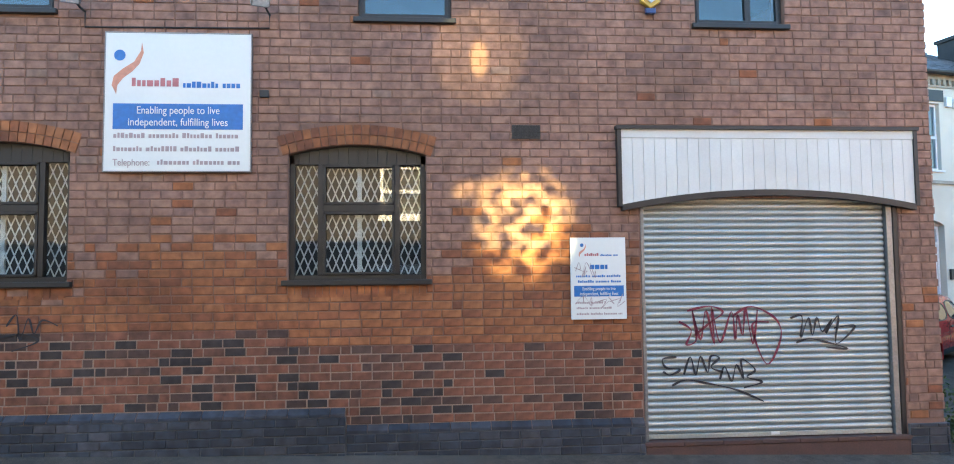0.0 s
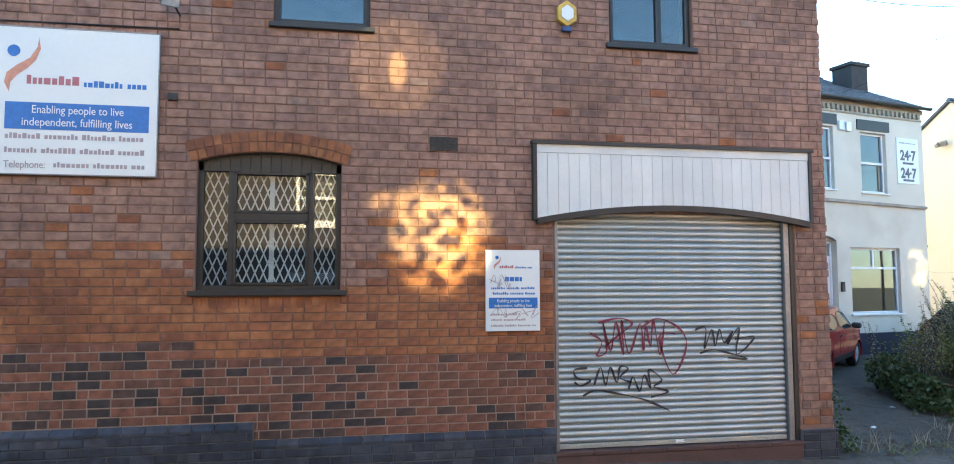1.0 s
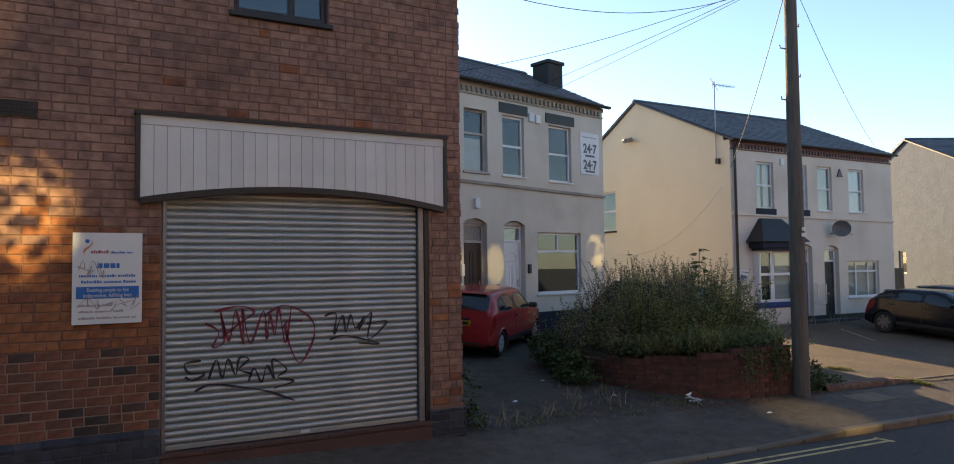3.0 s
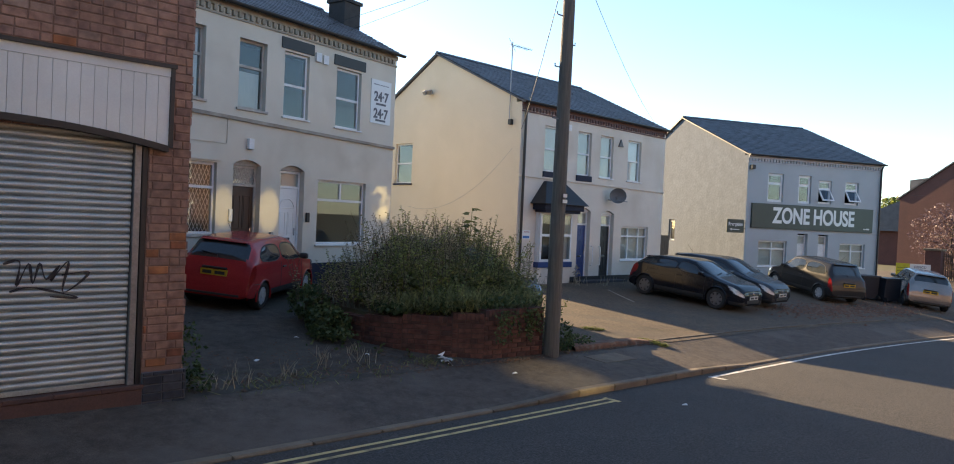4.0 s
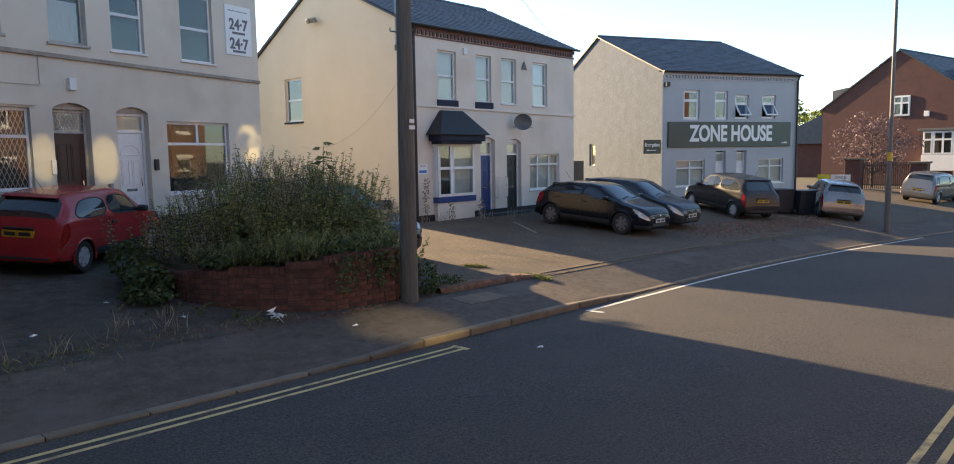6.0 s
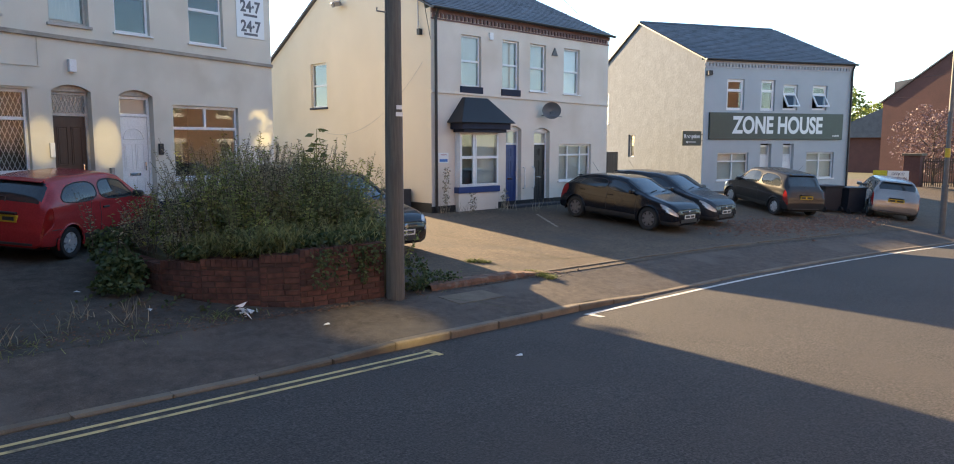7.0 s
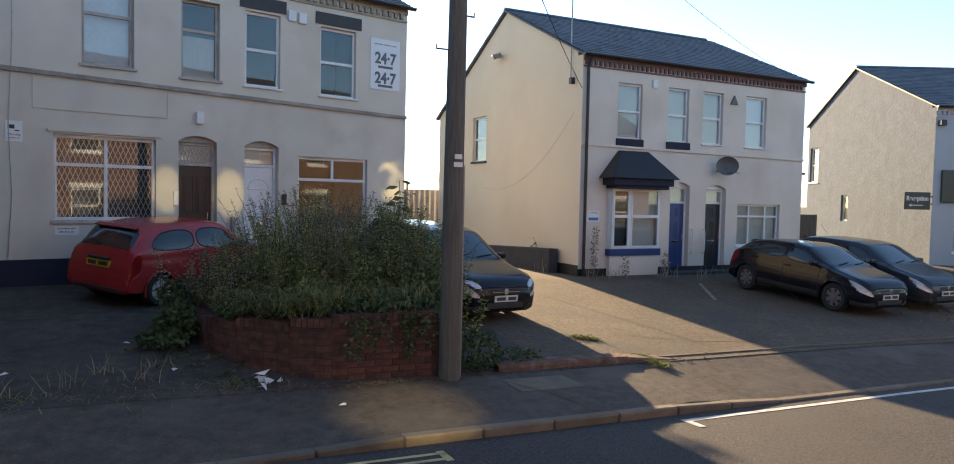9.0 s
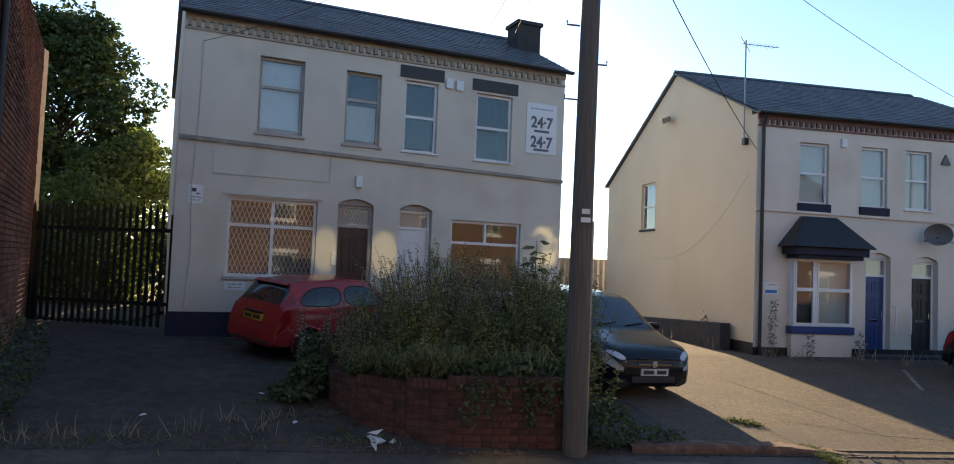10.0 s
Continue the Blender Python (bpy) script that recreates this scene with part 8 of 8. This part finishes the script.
for x, y in ((8.7, 10.2), (8.9, 9.8), (9.3, 9.35), (9.1, 9.6), (9.6, 9.0)):
    p = Vector((x + 0.3, y + 0.35, zg(x, y) + 0.05))
    path = [p]
    for q in range(12):
        p = p + Vector((-0.05 + vr.gauss(0, 0.02), -0.05 + vr.gauss(0, 0.02), 0))
        p.z = zg(p.x, p.y) + 0.02 + 0.02 * vr.random()
        path.append(p)
        leaf(iv, vr, p, Vector((vr.gauss(0, 1), vr.gauss(0, 1), 0.5)).normalized(), 0.07, 0.35)
    runners.tube(path, 0.007, 4, 0.004, caps=False)
part("leaves", iv, M_ivy, ivy, kind="stuff")
part("stem", runners, M_bark, ivy, kind="stuff")
wd_ = thing("weeds", pose(0, 0, 0), "green weeds and bramble at the foot of the pole", "weeds", kind="stuff")
ws = Shape()
for c_, r_, n_ in [((12.75, 8.5, 0.42), (0.4, 0.3, 0.28), 800), ((13.4, 8.6, 0.25), (0.5, 0.25, 0.14), 500), ((5.85, 8.5, 0.72), (0.16, 0.22, 0.42), 260), ((5.75, 9.2, 0.8), (0.26, 0.5, 0.45), 420), ((5.35, 10.7, 0.95), (0.35, 0.8, 0.5), 600), ((5.95, 8.4, 0.45), (0.16, 0.14, 0.16), 150)]:
    leaf_cloud(ws, vr, c_, r_, n_, 0.055)
ws_ob = part("leaves", ws, M_ivy, wd_, kind="stuff")


def tufts(name, spots, material, label, seed, h=(0.15, 0.4), blades=60):
    r = random.Random(seed)
    s = Shape()
    for x, y, spread in spots:
        for _ in range(blades):
            bx, by_ = x + r.gauss(0, spread), y + r.gauss(0, spread * 0.6)
            b = Vector((bx, by_, zg(bx, by_)))
            t = b + Vector((r.gauss(0, 0.08), r.gauss(0, 0.08), r.uniform(*h)))
            w = Vector((r.gauss(0, 1), r.gauss(0, 1), 0)).normalized() * 0.006
            mid = b.lerp(t, 0.55) + Vector((r.gauss(0, 0.02), r.gauss(0, 0.02), 0.02))
            s.add([b - w, b + w, mid + w * 0.8, mid - w * 0.8, t], [(0, 1, 2, 3), (3, 2, 4)])
    return tagged(part(name, s, material), label, "grass", kind="stuff")


tufts("dry_grass", [(6.25, 8.45, 0.14), (6.6, 8.5, 0.12), (7.9, 8.75, 0.14), (8.2, 9.3, 0.12), (8.6, 8.9, 0.16), (8.9, 9.4, 0.10), (7.2, 8.6, 0.12)], M_dryleaf, "tufts of straw-coloured dry grass in the yard", 51, (0.08, 0.30), 13)
tufts("green_grass", [(7.4, 8.45, 0.25), (9.6, 8.5, 0.22), (9.9, 8.55, 0.2), (8.4, 8.4, 0.4), (6.7, 8.35, 0.3), (13.2, 8.5, 0.3)], M_leaf, "low green weeds along the edge of the yard", 52, (0.02, 0.08), 60)
tufts("joint_moss", [(15.3, 9.75, 0.09), (15.45, 9.58, 0.07), (15.57, 8.5, 0.06), (15.57, 8.36, 0.06), (15.58, 8.2, 0.07), (15.6, 8.02, 0.06)], M_moss, "bright moss and low grass in the concrete joint", 57, (0.02, 0.07), 130)
tufts("wall_weeds", [(19.9, 15.9, 0.12), (20.6, 15.7, 0.25), (22.2, 15.6, 0.15), (23.2, 15.2, 0.6), (25.5, 15.2, 0.6), (19.4, 17.2, 0.2), (19.4, 19.5, 0.2)], M_dryleaf, "dry weeds along the foot of the pale house", 53, (0.1, 0.45), 24)
vine = Shape()
for bx_, by_, hh in ((20.05, 15.95, 1.5), (20.9, 15.7, 0.6), (19.5, 18.2, 0.9), (22.35, 15.75, 0.7)):
    leaf_cloud(vine, vr, (bx_, by_, zg(bx_, by_) + hh / 2), (0.10, 0.08, hh / 2), int(120 * hh), 0.07)
tagged(part("wall_creeper", vine, M_dryleaf), "thin creeper growing up the house corner", "creeper", kind="stuff")


def tree(name, x, y, height, crown, label, leaf_m, seed, n=60, leaf=0.16, per=150, low=0.35):
    r = random.Random(seed)
    z0 = zg(min(x, 90), y) - 0.2
    t = thing(name, pose(x, y, z0), label, "tree")
    s = Shape()
    s.tube([(0, 0, -0.2), (0.1, 0.05, height * 0.3), (0.0, 0.1, height * 0.6), (0.1, 0, height * 0.85)], height * 0.022, 10, height * 0.006)
    tips = []
    for k in range(n):
        a, f = k * 2.399, low + (0.97 - low) * (k + 0.5) / n
        reach = crown * math.sin(math.pi * min(max((f - low * 0.55) / (1.02 - low * 0.55), 0.02), 0.98)) ** 0.7 * r.uniform(0.5, 1.0)
        tip = Vector((reach * math.cos(a), reach * math.sin(a), height * f + r.gauss(0, 0.3)))
        b = Vector((0, 0, max(height * f - reach * 0.6, height * 0.15)))
        s.tube([b, b.lerp(tip, 0.5) + Vector((0, 0, 0.1 * reach)), tip], height * 0.005, 5, 0.01, caps=False)
        tips.append(tip)
    part("trunk", s, M_bark, t, smooth=True)
    c = Shape()
    for tip in tips:
        q = crown * r.uniform(0.18, 0.34)
        leaf_cloud(c, r, tip, (q, q, q * 0.7), per, leaf)
    part("crown", c, leaf_m, t, kind="stuff")
    return t


tree("broad_tree", -0.3, 28.5, 10.0, 3.2, "tall green tree behind the fence, leaves toned as shaded", M_tree_dark, 61, 130, 0.17, 480, 0.12)
tree("broad_tree", 2.3, 26.5, 5.6, 2.2, "lower sunlit green tree behind the fence", M_tree, 62, 70, 0.14, 360, 0.05)
tree("purple_tree", 54.0, 11.9, 4.4, 2.3, "small purple-leaved tree before the brick house", M_purple, 64, 60, 0.13, 80, 0.25)
tree("broad_tree", 96, 33, 9.0, 4.5, "far green tree beyond the side road", M_tree, 65, 40, 0.4, 90, 0.2)
tree("broad_tree", 92, 26, 7.0, 4.0, "far green tree beyond the side road", M_tree, 66, 40, 0.4, 90, 0.2)

hedge = thing("wild_hedge", pose(0, 0, 0), "sunlit wild hedge behind the steel fence", "hedge")
hs = Shape()
for c_, r_, n_ in [((1.2, 21.0, 1.9), (1.6, 1.2, 1.5), 3000), ((3.0, 20.5, 1.6), (1.3, 1.2, 1.2), 2400), ((4.4, 21.5, 1.8), (1.0, 1.2, 1.4), 2000), ((2.0, 23.0, 2.8), (2.0, 1.5, 1.8), 3000), ((0.0, 23.5, 3.2), (1.8, 1.5, 2.0), 2600)]:
    leaf_cloud(hs, vr, c_, r_, n_, 0.15)
part("leaves", hs, M_tree, hedge, kind="stuff")
part("stem", stems(Shape(), vr, (2.2, 21.5, 0.8), 60, 2.0, (2.2, 1.2), 0.015), M_bark, hedge, kind="stuff")

# ---- palisade fence between the workshop and the cream house ----
fa, fb2 = Vector((3.55, 16.0)), Vector((6.42, 14.72))
fd = fb2 - fa
fang = math.degrees(math.atan2(fd.y, fd.x))
fz = zg(5, 15.3)
pal = thing("palisade_fence", pose(fa.x, fa.y, fz, 0, 0, fang), "dark green steel palisade fence with spiked pales", "fence")
pale = Shape().prism([(-0.033, 0.05), (0.033, 0.05), (0.033, 2.25), (0.0, 2.40), (-0.033, 2.25)], -0.012, 0.012)
pale_mesh = pale.mesh("pale", mat("dark green fence paint", (0.012, 0.02, 0.016), None, 0.5, 3, 0.05, 30))
for k in range(int(fd.length / 0.145)):
    o = new("pale", pale_mesh)
    o.parent, o.location = pal, (0.06 + 0.145 * k, -0.03, 0)
part("rail", Shape().box(0, fd.length, 0.0, 0.05, 0.45, 0.52).box(0, fd.length, 0.0, 0.05, 1.85, 1.92), M_black, pal)
for x in (0.02, fd.length - 0.08):
    part("post", Shape().box(x, x + 0.08, 0.05, 0.15, -0.2, 2.2), M_black, pal)
# rear fence and lamp seen between the houses
rf2 = thing("rear_fence", pose(12.9, 27.0, 0.5), "grey corrugated fence at the back of the drive", "fence")
cor = Shape()
nn = 70
pts = [(8.0 * k / nn, 0.03 * (1 if k % 2 else -1)) for k in range(nn + 1)]
for k in range(nn):
    cor.prism([(pts[k][0], pts[k][1]), (pts[k + 1][0], pts[k + 1][1]), (pts[k + 1][0], pts[k + 1][1] + 0.02), (pts[k][0], pts[k][1] + 0.02)], -0.6, 2.3, "z")
part("sheet", cor, M_galv, rf2)
for k in range(5):
    part("post", Shape().box(k * 1.95, k * 1.95 + 0.08, -0.10, -0.04, -0.6, 2.5), M_galv, rf2)
cl = thing("rear_lamp", pose(15.6, 26.2, 0.4), "small lamp on a thin pole behind the houses", "lamp")
part("post", Shape().tube([(0, 0, -0.3), (0, 0, 5.8)], 0.035, 8), M_galv, cl)
part("head", Shape().box(-0.2, 0.2, -0.1, 0.1, 5.8, 5.92), M_galv, cl, bevel=0.02)
gate = thing("side_gate", pose(28.6, 16.6, zg(28.6, 16.3)), "dark boarded gate beside the pale house", "gate")
for k in range(6):
    part("board", Shape().box(k * 0.17, k * 0.17 + 0.16, 0, 0.03, 0, 1.75), M_wood_dark, gate)
part("ledge", Shape().box(0, 1.01, 0.03, 0.06, 0.3, 0.4).box(0, 1.01, 0.03, 0.06, 1.3, 1.4), M_wood_dark, gate)

# ---- litter ----
lt = random.Random(71)
bag = Shape()
for k in range(14):
    a = Vector((lt.gauss(0, 0.10), lt.gauss(0, 0.06), lt.uniform(0.01, 0.09)))
    b, c_ = a + Vector((lt.gauss(0, 0.1), lt.gauss(0, 0.08), lt.gauss(0, 0.03))), a + Vector((lt.gauss(0, 0.08), lt.gauss(0, 0.1), lt.gauss(0.02, 0.03)))
    bag.add([a, b, c_, a + Vector((0.004, 0.004, 0.006))], [(0, 1, 2), (0, 2, 3), (0, 3, 1), (1, 3, 2)])
tagged(part("litter_bag", bag, M_sign), "crumpled white plastic bag on the ground", "litter").matrix_world = pose(9.95, 8.42, zg(9.95, 8.42) + 0.01)
for x, y in ((8.55, 10.6), (9.0, 9.2), (11.9, 5.4), (7.2, 9.4), (13.3, 8.3), (10.6, 7.6)):
    tagged(part("litter_scrap", Shape().add([(0, 0, 0.004), (0.09, 0.01, 0.012), (0.07, 0.07, 0.02), (0.01, 0.06, 0.006), (0.05, 0.03, 0.03)], [(0, 1, 4), (1, 2, 4), (2, 3, 4), (3, 0, 4)]), M_sign), "small scrap of white paper litter", "litter", "scraps of litter").matrix_world = pose(x, y, zg(x, y) + 0.004, 0, 0, lt.uniform(0, 360))
cr = Shape()


def crack(pts):
    for i in range(len(pts) - 1):
        a, b = Vector(pts[i]), Vector(pts[i + 1])
        d = (b - a).normalized()
        n = Vector((-d.y, d.x)) * 0.012
        cr.add([(p.x, p.y, zg(p.x, p.y) + 0.012) for p in (a - n, a + n, b + n * 0.8, b - n * 0.8)], [(0, 1, 2, 3)])


crack([(8.7, 9.7), (9.0, 9.55), (9.25, 9.6), (9.5, 9.45)])
crack([(6.4, 8.9), (7.0, 9.0), (7.6, 8.85), (8.1, 9.0)])
crack([(15.1, 10.1), (15.27, 9.77), (15.5, 9.48), (15.56, 8.6), (15.6, 7.98)])
crack([(16.85, 13.4), (16.89, 12.81), (17.1, 11.2), (17.25, 10.03), (17.3, 9.0), (17.27, 7.95)])
crack([(16.1, 9.9), (17.2, 9.2), (18.6, 8.9)])
crack([(20.5, 13.4), (22.4, 11.6), (23.6, 10.2), (26.5, 9.2)])
crack([(12.9, 7.9), (13.3, 7.4), (13.5, 6.9)])
tagged(part("ground_cracks", cr, M_earth), "dark cracks and joints in the concrete", "cracks", kind="stuff")

joint = Shape()
jx = 15.9
while jx < 28:
    w = lt.uniform(0.7, 1.3)
    for y0, y1, up in ((0.20, 0.27, lt.uniform(0.022, 0.034)),):
        q = [(jx, yb(jx) + y0), (jx + w - 0.02, yb(jx + w) + y0), (jx + w - 0.02, yb(jx + w) + y1), (jx, yb(jx) + y1)]
        joint.add([(x, y, zg(x, y) + up) for x, y in q] + [(x, y, zg(x, y) - 0.05) for x, y in q], [(0, 1, 2, 3), (0, 4, 5, 1), (1, 5, 6, 2), (2, 6, 7, 3), (3, 7, 4, 0)])
    jx += w
tagged(part("edging_strip", joint, M_kerb), "low worn concrete edging between pavement and car park", "edging", kind="structure")


def grit(name, spots, count, size, material, label, seed):
    """Small loose stones lying on the ground, in patches (x, y, spread along x, spread along y)."""
    r = random.Random(seed)
    s = Shape()
    for _ in range(count):
        x, y, sx, sy = r.choice(spots)
        x, y, k = x + r.gauss(0, sx), y + r.gauss(0, sy), size * r.uniform(0.4, 1.5)
        z = zg(x, y) + 0.008
        s.add([(x - k, y - k * 0.7, z), (x + k, y - k * r.uniform(0.5, 1), z), (x + k * 0.8, y + k, z), (x - k * 0.9, y + k * 0.8, z), (x + k * r.uniform(-0.3, 0.3), y, z + k * r.uniform(0.5, 1.0))],
              [(0, 1, 4), (1, 2, 4), (2, 3, 4), (3, 0, 4)])
    return tagged(part(name, s, material), label, "gravel", kind="stuff")


grit("loose_gravel", [(27.5, 9.6, 1.2, 0.6), (30.0, 9.2, 1.6, 0.5), (32.5, 8.6, 1.5, 0.4)], 1500, 0.045, M_edging, "broken pale gravel along the car park edge", 81)
grit("yard_grit", [(8.0, 8.5, 1.3, 0.10), (9.6, 8.4, 0.8, 0.10), (7.8, 9.4, 1.0, 0.5), (10.8, 8.2, 0.8, 0.05), (13.0, 8.5, 0.5, 0.2)], 1300, 0.012, M_edging, "pale grit and crumbs along the yard edge", 82)
grit("leaf_litter", [(9.2, 9.0, 0.6, 0.4), (11.4, 8.22, 0.6, 0.05), (7.0, 8.6, 0.7, 0.2), (13.4, 8.6, 0.5, 0.15), (15.2, 8.25, 0.6, 0.06)], 420, 0.022, M_bark, "brown dead leaves blown along the wall foot", 83)

# ---- single bricks of the wall and the garden wall ----
stretcher = {"mixed": brick_mesh(0.213, 0.0835, "brick", None).mesh("brick", M_brick_mixed_ob), "orange": brick_mesh(0.213, 0.0835, "brick", None).mesh("brick", M_brick_orange_ob)}
over = Shape()
for i, (x, z, dy, zone) in enumerate(joined["single"]):
    if i < 290:
        o = new("brick", stretcher[zone])
        o.parent, o.location = w1, (x, dy - 0.010, z)
    else:
        b = brick_mesh(0.213, 0.0835, "", None)
        over.add([(p[0] + x, p[1] + dy - 0.010, p[2] + z) for p in b.v], b.f)
if over.v:
    part("brickwork", over, M_brick_orange, w1, kind="stuff")
gme = {}
for mm, h in singles_garden:
    key = round(h, 3)
    if key not in gme:
        gme[key] = brick_mesh(0.209, h, "brick", None).mesh("brick", M_brick_garden_ob)
    o = new("brick", gme[key])
    o.matrix_world = mm
    o.parent = garden
